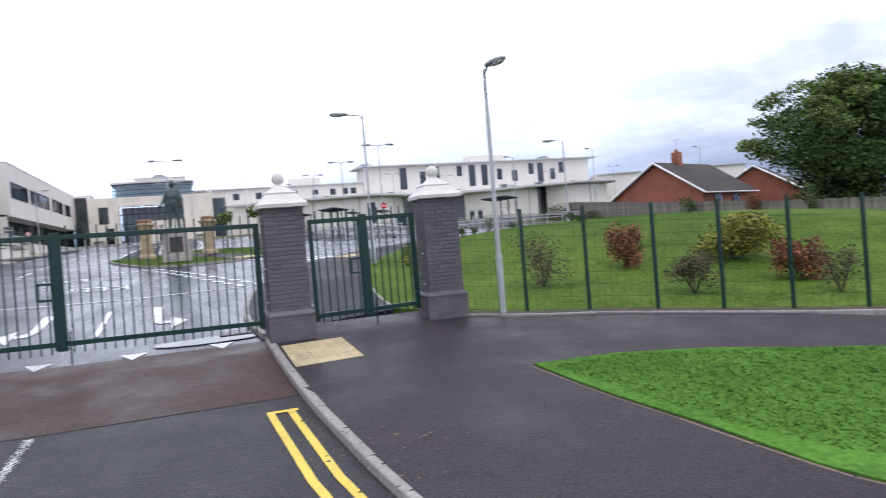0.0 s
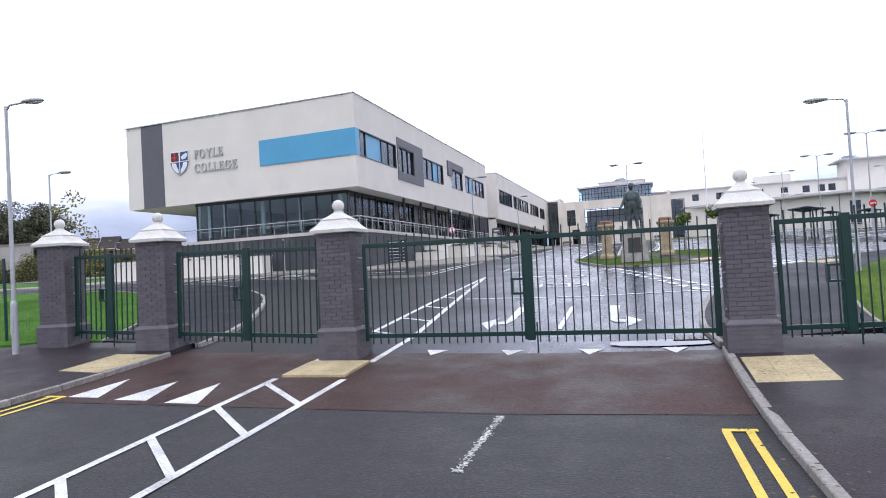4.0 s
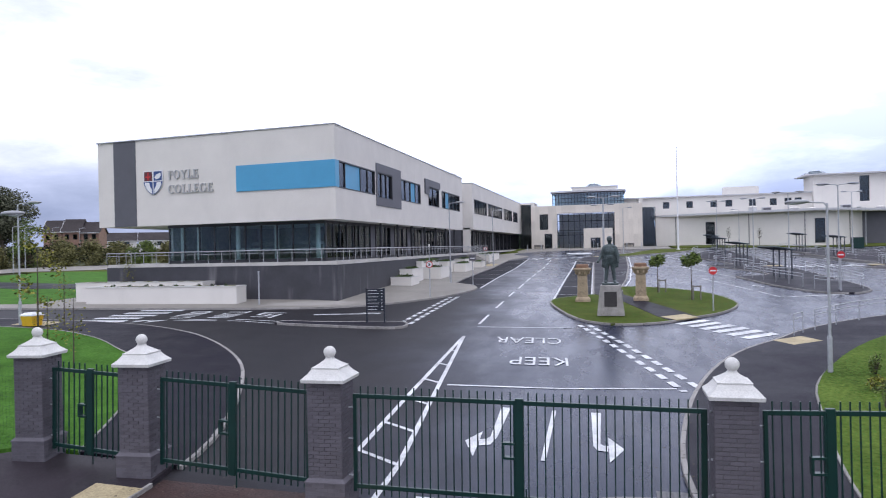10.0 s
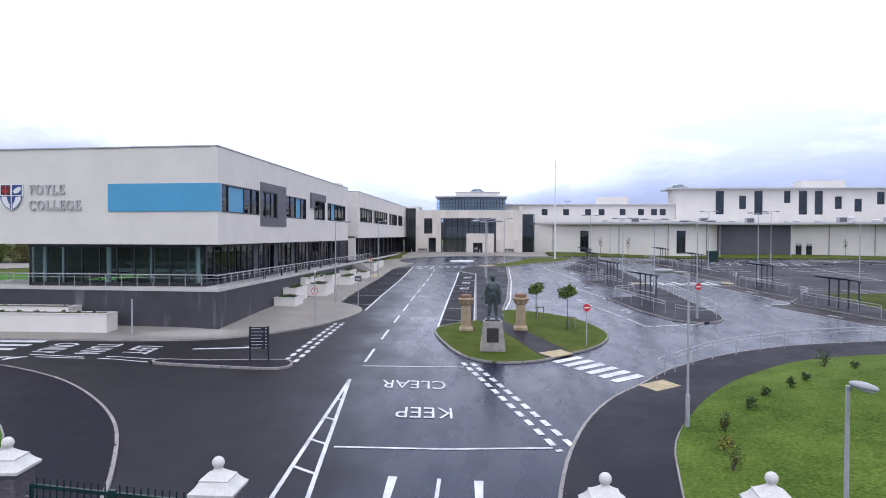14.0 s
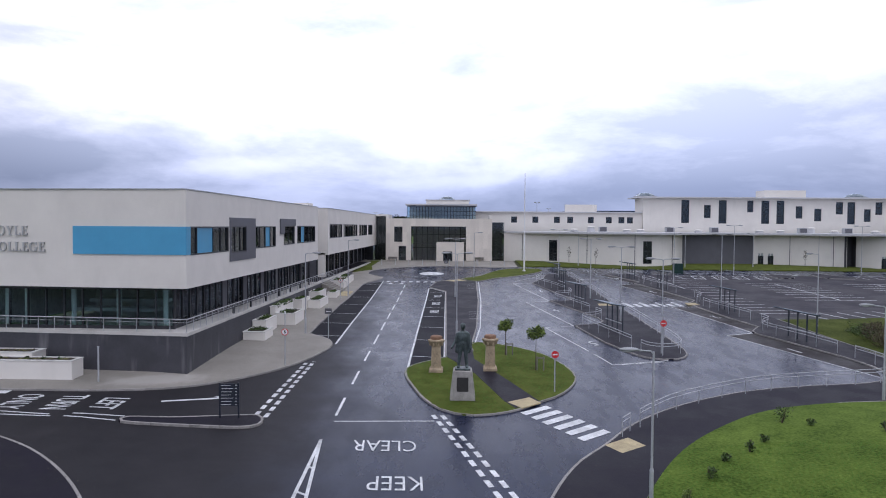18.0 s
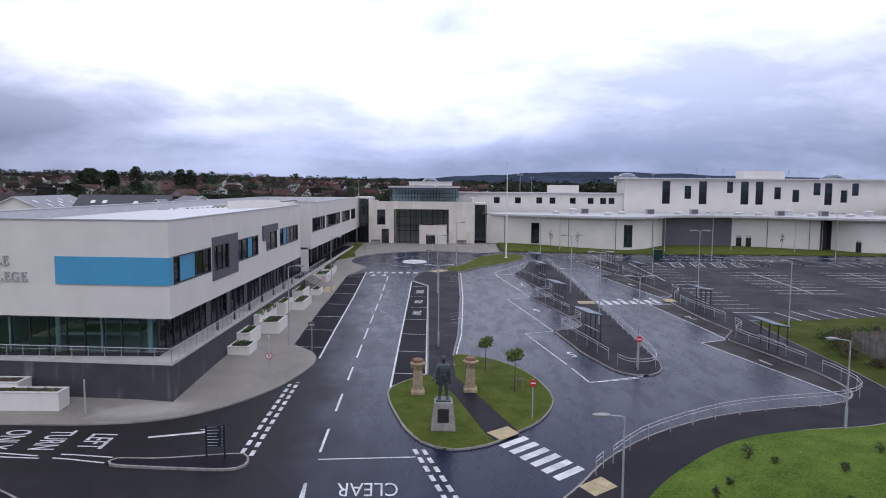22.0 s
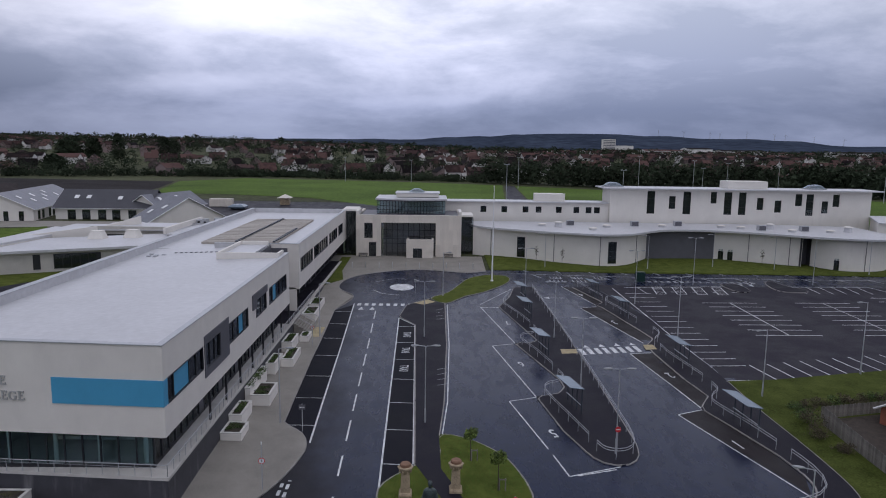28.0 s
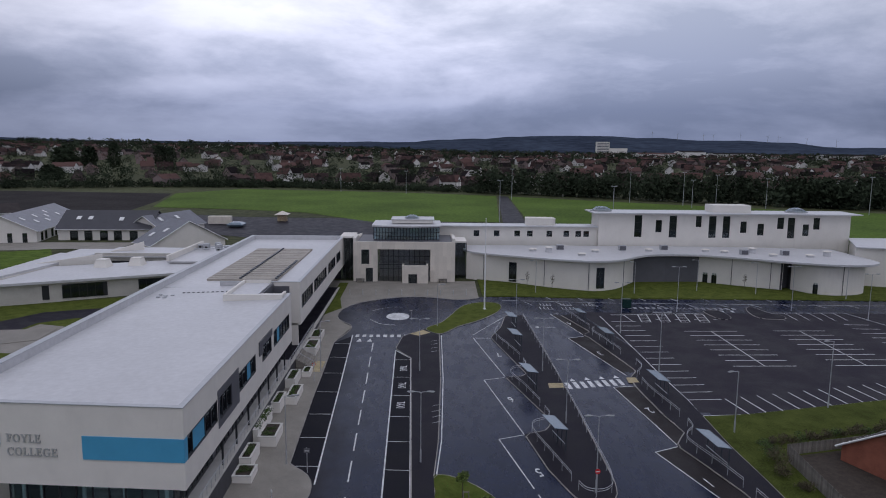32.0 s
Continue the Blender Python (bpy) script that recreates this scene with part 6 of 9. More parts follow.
for x, y in ((19.0, 88.2), (11.0, 99.5)):
    line_mark(bm, [(x - 1.4, y), (x + 1.2, y + 0.15)], 0.13)
    poly_mark(bm, [(x - 1.3, y - 0.5), (x - 1.3, y + 0.45), (x - 2.0, y)])
marks("road_marking_bus_bays", bm, M["paint_white"], "white sawtooth bus bay lines")
for txt, x, y in (("5", 11.0, 46.1), ("6", 10.5, 61.9), ("7", 10.6, 76.3), ("1", 24.75, 44.4), ("2", 24.6, 59.2), ("3", 23.9, 77.4), ("4", 22.6, 90.4)):
    tagged(word("bay_number", txt, x, y, 1.3, 1.5, math.pi + 0.25, M["paint_white"], 0.9, weight=0.01), "white painted bus bay number", "road lettering", kind="structure")
# car park
bm = bmesh.new()
line_mark(bm, [(28.2, 94.8), (28.9, 81.5), (29.5, 69), (29.7, 62.0), (29.5, 57.6)], 0.14)
line_mark(bm, [(29.5, 57.7), (34.3, 58.1), (44, 60.4), (72, 67.3)], 0.14)
for k in range(14):
    y = 62.1 + 2.3 * k
    x = 29.7 - 0.03 * k
    line_mark(bm, [(x, y), (x + 3.8, y + 0.25)], 0.13)
for k in range(14):
    x = 34.62 + 2.0 * k
    y = 58.12 + 0.25 * (x - 34.62)
    line_mark(bm, [(x - 0.68, y + 4.4), (x, y)], 0.14)
for x0, y0 in ((39.1, 73.25), (52.2, 73.6)):
    for k in range(8):
        y = y0 + 2.02 * k
        line_mark(bm, [(x0 + 0.5 - 0.13 * k, y), (x0 + 8.5 - 0.17 * k, y + 0.12)], 0.14)
    line_mark(bm, [(x0 + 4.5, y0), (x0 + 3.5, y0 + 14.2)], 0.15, MARK_DZ + 0.002)
line_mark(bm, [(30.1, 95.6), (45.3, 97.0)], 0.14)
line_mark(bm, [(32.2, 95.7), (32.6, 92.1)], 0.14)
for k in range(4):
    x = 34.5 + 3.0 * k
    line_mark(bm, [(x, 96.2), (x - 0.6, 92.0), (x + 0.8, 92.0), (x + 1.4, 96.3), (x, 96.2)], 0.14)
    for j in range(1, 5):
        line_mark(bm, [(x - 0.12 * j, 96.2 - 0.84 * j), (x + 1.4 - 0.12 * j, 96.2 - 0.84 * j)], 0.1, MARK_DZ + 0.002)
    line_mark(bm, [(x + 1.9, 93.4), (x + 2.6, 93.2)], 0.16)
for k in range(6):
    line_mark(bm, [(56.3 + 2.0 * k, 97.3), (56.4 + 1.95 * k, 93.2)], 0.14)
line_mark(bm, [(55.6, 97.25), (68.1, 97.5), (73, 84)], 0.14)
for k in range(5):
    line_mark(bm, [(64.2 + 0.1 * k, 91.0 - 2.1 * k), (67.9 + 0.5 * k, 90.9 - 2.1 * k)], 0.14)
line_mark(bm, [(14, 107.6), (33.3, 107.5), (58.8, 107.3), (81, 106.4)], 0.14)
line_mark(bm, [(14, 103.4), (32.2, 103.3), (56.6, 102.7), (78.2, 102.2)], 0.14)
for k in range(11):
    x = 16 + 5.4 * k
    line_mark(bm, [(x, 107.4), (x + 1.0, 104.9)], 0.14)
    line_mark(bm, [(x + 1.5, 102.9), (x + 2.6, 100.6)], 0.14)
dashes(bm, (33, 99.8), (52, 99.4), 0.6, 0.4, 0.2)
dashes(bm, (33, 100.4), (52, 100.0), 0.6, 0.4, 0.2)
for x in (48.8, 50.4):
    poly_mark(bm, [(x - 0.35, 98.6), (x + 0.35, 98.6), (x, 97.2)])
for x, y, w in ((20, 100.6, 2.2), (23.4, 100.9, 2.2), (27.2, 101, 2.0), (19.6, 98.2, 2.6), (23.2, 98.4, 2.6)):
    for j in range(4):
        line_mark(bm, [(x + w * j / 4, y), (x + w * j / 4, y + 1.3)], 0.12)
    line_mark(bm, [(x, y), (x + w * 0.8, y)], 0.12, MARK_DZ + 0.002)
line_mark(bm, curve_pts([(-7.0, 96.4), (-4.4, 98.6), (-2.4, 98.6)], 4), 0.12)
line_mark(bm, curve_pts([(-6.9, 91.6), (-5.2, 89.4), (-3.0, 88.8)], 4), 0.12)
marks("road_marking_car_park", bm, M["paint_white"], "white car park bay lines and hatching")

# kerbed build-outs in the car park
for nm, pl in (("pavement_build_out_west", [(45.7, 98.1), (48.4, 98.1), (48.6, 94.6), (47.7, 93.4), (46.2, 94.0)]), ("pavement_build_out_east", [(53.0, 98.8), (54.8, 101.2), (55.6, 97.4), (57.2, 95.4), (56.6, 93.6), (54.2, 93.6), (52.7, 94.8)])):
    ground_ob(nm, curve_pts(pl, 3, True), M["asphalt_path"], 0.1, 0.2, 4, None, "small kerbed build-out", "traffic island")
    c = curve_pts(pl, 3, True)
    kerb_run("kerb_" + nm[9:], c + c[:1])


# ---- tactile paving ----
def tactile(name, corners, nx, ny, dz=0.104):
    base = tagged(new(name), "buff blister tactile paving slabs", "tactile paving", kind="structure")
    a, b, c, d = [Vector(p) for p in corners]
    for i in range(nx):
        for j in range(ny):
            def at(u, v):
                return a.lerp(b, u).lerp(d.lerp(c, u), v)
            e = 0.0018
            q = [at(i / nx + e, j / ny + e), at((i + 1) / nx - e, j / ny + e), at((i + 1) / nx - e, (j + 1) / ny - e), at(i / nx + e, (j + 1) / ny - e)]
            s = part("paving_slab", drape(bmesh.new(), [tuple(v) for v in q], dz, thick=0.05), M["tactile"], base)


tactile("pavement_tactile_a", [(-8.85, 6.6), (-7.85, 6.5), (-7.75, 8.1), (-8.9, 8.15)], 3, 4)
tactile("pavement_tactile_b", [(-4.2, 6.7), (-3.05, 6.75), (-3.05, 7.9), (-4.2, 7.85)], 3, 3, 0.05)
tactile("pavement_tactile_c", [(3.2, 6.05), (4.25, 6.15), (4.25, 7.75), (3.2, 7.65)], 3, 4)
tactile("pavement_tactile_d", [(3.75, 30.7), (4.4, 29.75), (5.45, 30.65), (4.95, 31.6)], 3, 3, 0.12)
tactile("pavement_tactile_e", [(7.5, 24.85), (8.05, 23.95), (9.25, 24.85), (8.72, 25.8)], 3, 3)
tactile("pavement_tactile_f", [(15.2, 65.0), (16.95, 65.2), (17.0, 66.6), (15.3, 66.5)], 4, 3)
tactile("pavement_tactile_g", [(24.7, 67.0), (26.0, 67.2), (26.0, 68.8), (24.9, 68.7)], 3, 4)
tactile("pavement_tactile_h", [(-0.9, 84.4), (1.0, 86.2), (2.0, 85.0), (0.4, 83.6)], 4, 3, 0.106)
tactile("pavement_tactile_i", [(-11.0, 69.6), (-10.9, 73.2), (-12.2, 73.2), (-12.3, 69.6)], 4, 3, 0.106)
tactile("pavement_tactile_j", [(-27.6, 24.2), (-25.4, 24.0), (-25.4, 25.2), (-27.6, 25.4)], 3, 2, 0.106)

def puddle(name, pts, dz):
    return ground_ob(name, curve_pts(pts, 5, True), M["water"], dz, 0.0, 1.0, None, "thin rain puddle with a bright sky reflection", "puddle")


puddle("puddle_gate_east", [(1.25, 9.3), (1.9, 9.15), (2.6, 9.2), (2.98, 9.35), (2.98, 9.9), (2.4, 9.82), (1.7, 9.75), (1.2, 9.6)], 0.02)

# ---- gate pillars ----
def brick_mesh(w):
    bm = box(bmesh.new(), -w / 2 + 0.005, w / 2 - 0.005, -0.006, 0.05, 0.004, 0.071, 0.002)
    me = bpy.data.meshes.new("brick")
    bm.to_mesh(me)
    bm.free()
    me.materials.append(M["brick_dark"])
    return me


BR, BH = brick_mesh(0.228), brick_mesh(0.114)
S = 0.342  # half the shaft's width


def pillar(x, y, turn=0.0):
    p = thing("gate_pillar", Matrix.Translation((x, y, lie(x, y))) @ Matrix.Rotation(turn, 4, "Z"), "dark brick gate pillar with white stone cap and ball", "gate pillar", "gate pillars")
    part("shaft_core", box(bmesh.new(), -S + 0.01, S - 0.01, -S + 0.01, S - 0.01, 0.5, 2.41), M["mortar"], p, "grey mortar")
    back = bmesh.new()
    for c in range(24):
        z = 0.585 + 0.075 * c
        for face in range(4):
            lay = [(-0.228, BR, 0.228), (0.0, BR, 0.228), (0.228, BR, 0.228)]
            if c % 2:
                lay = [(-0.285, BH, 0.114), (-0.114, BR, 0.228), (0.114, BR, 0.228), (0.285, BH, 0.114)]
            rot = Matrix.Rotation(face * math.pi / 2, 4, "Z")
            for a, me, w in lay:
                m = rot @ Matrix.Translation((a, -S, z))
                if face == 2:
                    t = bmesh.new()
                    box(t, -w / 2 + 0.005, w / 2 - 0.005, -0.006, 0.05, 0.004, 0.071)
                    t.transform(m)
                    tm = bpy.data.meshes.new("t")
                    t.to_mesh(tm)
                    t.free()
                    back.from_mesh(tm)
                    bpy.data.meshes.remove(tm)
                else:
                    b = new("brick", me)
                    b.parent = p
                    b.matrix_basis = m
    tagged(part("brick_back", back, M["brick_dark"], p), kind="stuff")
    base = bmesh.new()
    for c in range(7):
        z = -0.02 + 0.075 * c
        for face in range(4):
            rot = Matrix.Rotation(face * math.pi / 2, 4, "Z")
            for k in range(4):
                a = -0.345 + 0.23 * k + (0.06 if c % 2 else -0.02)
                t = bmesh.new()
                x0, x1 = max(-0.397, a - 0.11), min(0.397, a + 0.11)
                box(t, x0, x1, -0.399, -0.34, z + 0.004, z + 0.071)
                t.transform(rot)
                tm = bpy.data.meshes.new("t")
                t.to_mesh(tm)
                t.free()
                base.from_mesh(tm)
                bpy.data.meshes.remove(tm)
    tagged(part("base_bricks", base, M["brick_dark"], p), kind="stuff")
    part("base_core", box(bmesh.new(), -0.393, 0.393, -0.393, 0.393, -0.3, 0.505), M["mortar"], p)
    part("base_chamfer", lathe(bmesh.new(), [(0.41, 0.505), (0.41, 0.53), (0.348, 0.595), (0.33, 0.595)], square=True), M["brick_dark"], p, "chamfered plinth course")
    part("cap", lathe(bmesh.new(), [(0.35, 2.385), (0.425, 2.4), (0.435, 2.46), (0.4, 2.49), (0.335, 2.55), (0.29, 2.61), (0.272, 2.635), (0.277, 2.665), (0.245, 2.675), (0.175, 2.72), (0.11, 2.77), (0.075, 2.8), (0.06, 2.84)], square=True), M["cap_stone"], p, "white cast-stone pyramid cap")
    ball = bmesh.new()
    bmesh.ops.create_uvsphere(ball, u_segments=20, v_segments=12, radius=0.118, matrix=Matrix.Translation((0, 0, 2.93)))
    part("ball", ball, M["cap_stone"], p, "white stone ball finial", smooth=True)
    for z in (0.75, 1.35, 2.15):
        part("bolt", rod(bmesh.new(), (-S - 0.03, -0.1, z), (-S + 0.05, -0.1, z), 0.02, 6), M["galv"], p)
    return p


PILLARS = [(-11.33, 9.22, 0.12), (-8.32, 8.9, 0.08), (-3.78, 8.45, 0.02), (3.47, 8.37, 0.0), (6.49, 8.6, -0.06)]
for x, y, r in PILLARS:
    pillar(x, y, r)


# ---- gates ----
def gate(a, b, label, lock=True):
    """Two barred leaves between two pillars, at a and b in plan."""
    A, B = Vector(a), Vector(b)
    L = (B - A).length
    za, zb = lie(*a), lie(*b)
    m = Matrix.Translation((A.x, A.y, za)) @ Matrix.Rotation(math.atan2(B.y - A.y, B.x - A.x), 4, "Z") @ Matrix.Rotation(-math.atan2(zb - za, L), 4, "Y")
    gt = thing("steel_gate", m, label, "gate", "entrance gates")
    half = L / 2
    for side in (0, 1):
        x0, x1 = (0.03, half - 0.01) if side == 0 else (half + 0.01, L - 0.03)
        leaf = part("top_rail", box(bmesh.new(), x0, x1, -0.03, 0.03, 2.08, 2.16, 0.006), M["gate_green"], gt)
        part("bottom_rail", box(bmesh.new(), x0, x1, -0.03, 0.03, 0.36, 0.44, 0.006), M["gate_green"], gt)
        for xs in ((x0, x0 + 0.07), (x1 - 0.1, x1)):
            part("stile", box(bmesh.new(), xs[0], xs[1], -0.035, 0.035, 0.3, 2.16, 0.006), M["gate_green"], gt)
        n = max(3, round((x1 - x0) / 0.148))
        for i in range(1, n):
            x = x0 + (x1 - x0) * i / n
            part("bar", box(bmesh.new(), x - 0.011, x + 0.011, -0.011, 0.011, 0.24, 2.31), M["gate_green"], gt)
        for z in (0.6, 1.3, 1.9):
            hx = x0 if side == 0 else x1
            part("hinge", rod(bmesh.new(), (hx - 0.1, 0, z), (hx + 0.02, 0, z), 0.015, 6), M["galv"], gt)
    for xs in ((half - 0.075, half + 0.075),):
        part("lock_cover", box(bmesh.new(), xs[0], xs[1], -0.045, 0.045, 0.28, 2.2, 0.008), M["gate_green"], gt)
    lb = bmesh.new()
    w = 0.24
    box(lb, half - 0.08 - w, half - 0.08, -0.06, 0.06, 1.1, 1.14)
    box(lb, half - 0.08 - w, half - 0.08, -0.06, 0.06, 1.36, 1.4)
    box(lb, half - 0.08 - w, half - 0.04 - w, -0.06, 0.06, 1.14, 1.36)
    part("latch_box", lb, M["gate_green"], gt, "square latch guard frame")
    part("drop_bolt", rod(bmesh.new(), (half + 0.12, -0.05, 0.05), (half + 0.12, -0.05, 0.6), 0.015, 6), M["gate_green"], gt)
    return gt


gate((-10.96, 9.18), (-8.7, 8.94), "narrow dark green barred pedestrian gate")
gate((-7.9, 8.84), (-4.22, 8.48), "dark green barred double gate over the exit lane")
gate((-3.36, 8.42), (3.07, 8.4), "wide dark green barred double gate over the entrance road")
gate((3.92, 8.43), (6.06, 8.6), "narrow dark green barred pedestrian gate")


# ---- weldmesh boundary fence ----
def mesh_fence(name, pts, h, label, up=0.0):
    f = thing(name, Matrix.Identity(4), label, "fence")
    wires = bmesh.new()
    for (xa, ya), (xb, yb) in zip(pts, pts[1:]):
        za, zb = lie(xa, ya) + up, lie(xb, yb) + up
        part("post", box(bmesh.new(), xa - 0.027, xa + 0.027, ya - 0.025, ya + 0.025, za - 0.2, za + h + 0.06), M["gate_green"], f)
        d = Vector((xb - xa, yb - ya))
        n = int(d.length / 0.12)
        for i in range(n):
            t = (i + 0.5) / n
            x, y, z = xa + d.x * t, ya + d.y * t, za + (zb - za) * t
            s = 0.0016
            q = [wires.verts.new((x - s, y, z)), wires.verts.new((x + s, y, z)), wires.verts.new((x + s, y, z + h)), wires.verts.new((x - s, y, z + h))]
            wires.faces.new(q)
        for k in range(9):
            z = 0.05 + (h - 0.1) * k / 8
            s = 0.0018
            q = [wires.verts.new((xa, ya, za + z - s)), wires.verts.new((xb, yb, zb + z - s)), wires.verts.new((xb, yb, zb + z + s)), wires.verts.new((xa, ya, za + z + s))]
            wires.faces.new(q)
    tagged(part("weldmesh", wires, M["gate_green"], f), kind="stuff")
    return f


mesh_fence("mesh_fence", [(6.9, 8.7), (7.9, 7.75), (8.95, 7.2), (9.95, 6.45), (10.85, 5.75), (11.75, 5.05), (12.75, 4.4), (14.2, 3.6), (16, 2.9), (18.4, 2.2), (21, 2.0), (24, 2.4), (28, 3.2)], 1.95, "dark green weldmesh fence on slim posts", 0.1)
mesh_fence("mesh_fence", [(-11.9, 9.3), (-13.5, 9.6), (-16, 9.4), (-18.5, 9.3), (-21, 9.2), (-24, 9.2), (-28, 9.2), (-34, 9.2)], 2.0, "dark green weldmesh fence on slim posts beside the lawn", 0.1)

# ---- street lamps ----
def lamp_post(x, y, h, arms, reach=1.15, base_z=None, wide=0.075, big=1.0):
    z0 = lie(x, y) + 0.08 if base_z is None else base_z
    p = thing("street_lamp", Matrix.Translation((x, y, z0)), "tall galvanised lamp post with flat grey lantern" if len(arms) == 1 else "tall galvanised lamp post with two lanterns", "street lamp", "lamp posts")
    part("base_sleeve", rod(bmesh.new(), (0, 0, 0), (0, 0, 1.15), wide, 12), M["galv"], p)
    part("pole", rod(bmesh.new(), (0, 0, 1.15), (0, 0, h), 0.048, 12, 0.036), M["galv"], p)
    part("collar", rod(bmesh.new(), (0, 0, 1.1), (0, 0, 1.2), wide + 0.008, 12, 0.055), M["galv"], p)
    part("sleeve_door", box(bmesh.new(), -0.04, 0.04, -wide - 0.004, -wide + 0.01, 0.45, 0.9), M["galv"], p)
    for a in arms:
        c, s = math.cos(a), math.sin(a)
        part("arm", tube(bmesh.new(), [(0, 0, h - 0.1), (0.1 * c, 0.1 * s, h + 0.02), (reach * 0.5 * c, reach * 0.5 * s, h + 0.05)], 0.025, 8), M["galv"], p)
        hd = bmesh.new()
        bmesh.ops.create_uvsphere(hd, u_segments=14, v_segments=8, radius=1, matrix=Matrix.Translation((0.33, 0, 0.02)) @ Matrix.Diagonal((0.36, 0.13, 0.075, 1)))
        hd.transform(Matrix.Translation((reach * 0.45 * c, reach * 0.45 * s, h + 0.05)) @ Matrix.Rotation(a, 4, "Z") @ Matrix.Scale(big, 4))
        head = part("lantern", hd, M["plastic_grey"], p, "flat grey lantern", smooth=True)
        ln = bmesh.new()
        bmesh.ops.create_uvsphere(ln, u_segments=12, v_segments=6, radius=1, matrix=Matrix.Translation((0.4, 0, -0.015)) @ Matrix.Diagonal((0.24, 0.1, 0.06, 1)))
        ln.transform(Matrix.Translation((reach * 0.45 * c, reach * 0.45 * s, h + 0.05)) @ Matrix.Rotation(a, 4, "Z") @ Matrix.Scale(big, 4))
        part("lens", ln, M["lamp_lens"], head, smooth=True)
    return p


W, E_, N_, S_ = math.pi, 0.0, math.pi / 2, -math.pi / 2
lamp_post(7.48, 7.95, 4.74, [-1.35], 0.14, wide=0.062, big=0.9)
lamp_post(-11.6, 8.15, 5.55, [0.15], 0.9, big=0.78)
lamp_post(8.05, 19.6, 5.3, [W])
lamp_post(22.7, 30.7, 4.7, [W - 0.3], base_z=lie(22.7, 30.7) + 0.5)
lamp_post(1.0, 47.7, 6.3, [E_, W])
lamp_post(0.65, 70.4, 6.3, [E_, W])
lamp_post(-10.35, 46.8, 6.0, [0.1])
lamp_post(-10.95, 69.8, 6.0, [0.1])
for x, y in ((15.0, 42.6), (15.2, 55.7), (15.3, 70.4), (14.6, 90)):
    lamp_post(x, y, 6.4, [E_, W])
for x, y in ((29.6, 71.2), (43.7, 59.8), (29.0, 86.1), (60, 62.0)):
    lamp_post(x, y, 7.2, [W + 0.2] if y < 65 else [0.1, W])
lamp_post(31.0, 53.6, 6.05, [W + 0.2])
for x, y in ((41.2, 97.5), (60.1, 98.4), (69.2, 93.0), (81, 96)):
    lamp_post(x, y, 7.2, [W, E_])
for x, y in ((20.5, 109.4), (38.1, 110.0), (50.1, 112.2), (59.8, 110.0), (74.0, 106.6)):
    lamp_post(x, y, 5.6, [W])
for x, y in ((3.0, 88.4), (-27.0, 24.2), (-78.7, 65), (-82.5, 80), (-74.4, 70), (-89.8, 93), (-96, 106)):
    lamp_post(x, y, 6.0, [0.2])


# ---- signs ----
def disc_sign(x, y, h, name, label, face, r=0.3, turn=0.0):
    z = lie(x, y) + 0.1
    s = thing(name, Matrix.Translation((x, y, z)) @ Matrix.Rotation(turn, 4, "Z"), label, "road sign")
    part("pole", rod(bmesh.new(), (0, 0, 0), (0, 0, h + r), 0.035, 10), M["galv"], s)
    b = bmesh.new()
    rod(b, (0, -0.06, h), (0, -0.04, h), r, 28)
    plate_ = part("plate", b, M["red"], s)
    if face == "bar":
        part("bar", box(bmesh.new(), -r * 0.72, r * 0.72, -0.066, -0.061, h - r * 0.18, h + r * 0.18), M["white_sign"], plate_)
    else:
        b = bmesh.new()
        rod(b, (0, -0.066, h), (0, -0.061, h), r * 0.78, 28)
        part("face", b, M["white_sign"], plate_)
        t = word("digit", face, 0, 0, r * 1.2, 1.0, 0, M["black"], upright=Matrix.Translation((0, -0.069, h)) @ Matrix.Rotation(math.pi / 2, 4, "X"), weight=0.01)
        t.parent = plate_
    for z in (h - 0.12, h + 0.12):
        part("clip", box(bmesh.new(), -0.05, 0.05, -0.04, 0.04, z - 0.02, z + 0.02), M["galv"], s)
    return s


disc_sign(6.43, 32.8, 2.02, "no_entry_sign", "round red no-entry sign on a galvanised pole", "bar", 0.2, 0.1)
disc_sign(14.9, 42.0, 2.15, "no_entry_sign", "round red no-entry sign on the bus island", "bar", 0.22, 0.1)
sp = disc_sign(-9.3, 36.75, 2.0, "speed_limit_sign", "round red-ringed speed limit sign on a tall pole", "5", 0.21, 0.05)
part("post_extension", rod(bmesh.new(), (0, 0, 2.2), (0, 0, 3.15), 0.03, 8), M["galv"], sp)
part("cap_light", rod(bmesh.new(), (0, 0, 3.1), (0, 0, 3.25), 0.05, 8), M["white_sign"], sp)
disc_sign(-11.2, 66.5, 2.0, "speed_limit_sign", "round red-ringed speed limit sign by the bays", "5", 0.2, 0.05)
ds = thing("direction_board", Matrix.Translation((-9.3, 26.75, lie(-9.3, 26.75) + 0.1)) @ Matrix.Rotation(0.12, 4, "Z"), "navy direction board with white lines on two posts", "sign board")
for x in (-0.42, 0.42):
    part("post", box(bmesh.new(), x - 0.035, x + 0.035, -0.04, 0.04, 0, 1.62), M["navy"], ds)
for k in range(7):
    bd = part("panel", box(bmesh.new(), -0.42, 0.42, -0.055, 0.0, 0.56 + 0.148 * k, 0.704 + 0.148 * k, 0.003), M["navy"], ds)
    part("text_bar", box(bmesh.new(), -0.36, 0.08 + 0.05 * (k % 3), -0.06, -0.056, 0.615 + 0.148 * k, 0.635 + 0.148 * k), M["white_sign"], bd)
    part("arrow_bar", box(bmesh.new(), 0.28, 0.35, -0.06, -0.056, 0.61 + 0.148 * k, 0.64 + 0.148 * k), M["white_sign"], bd)
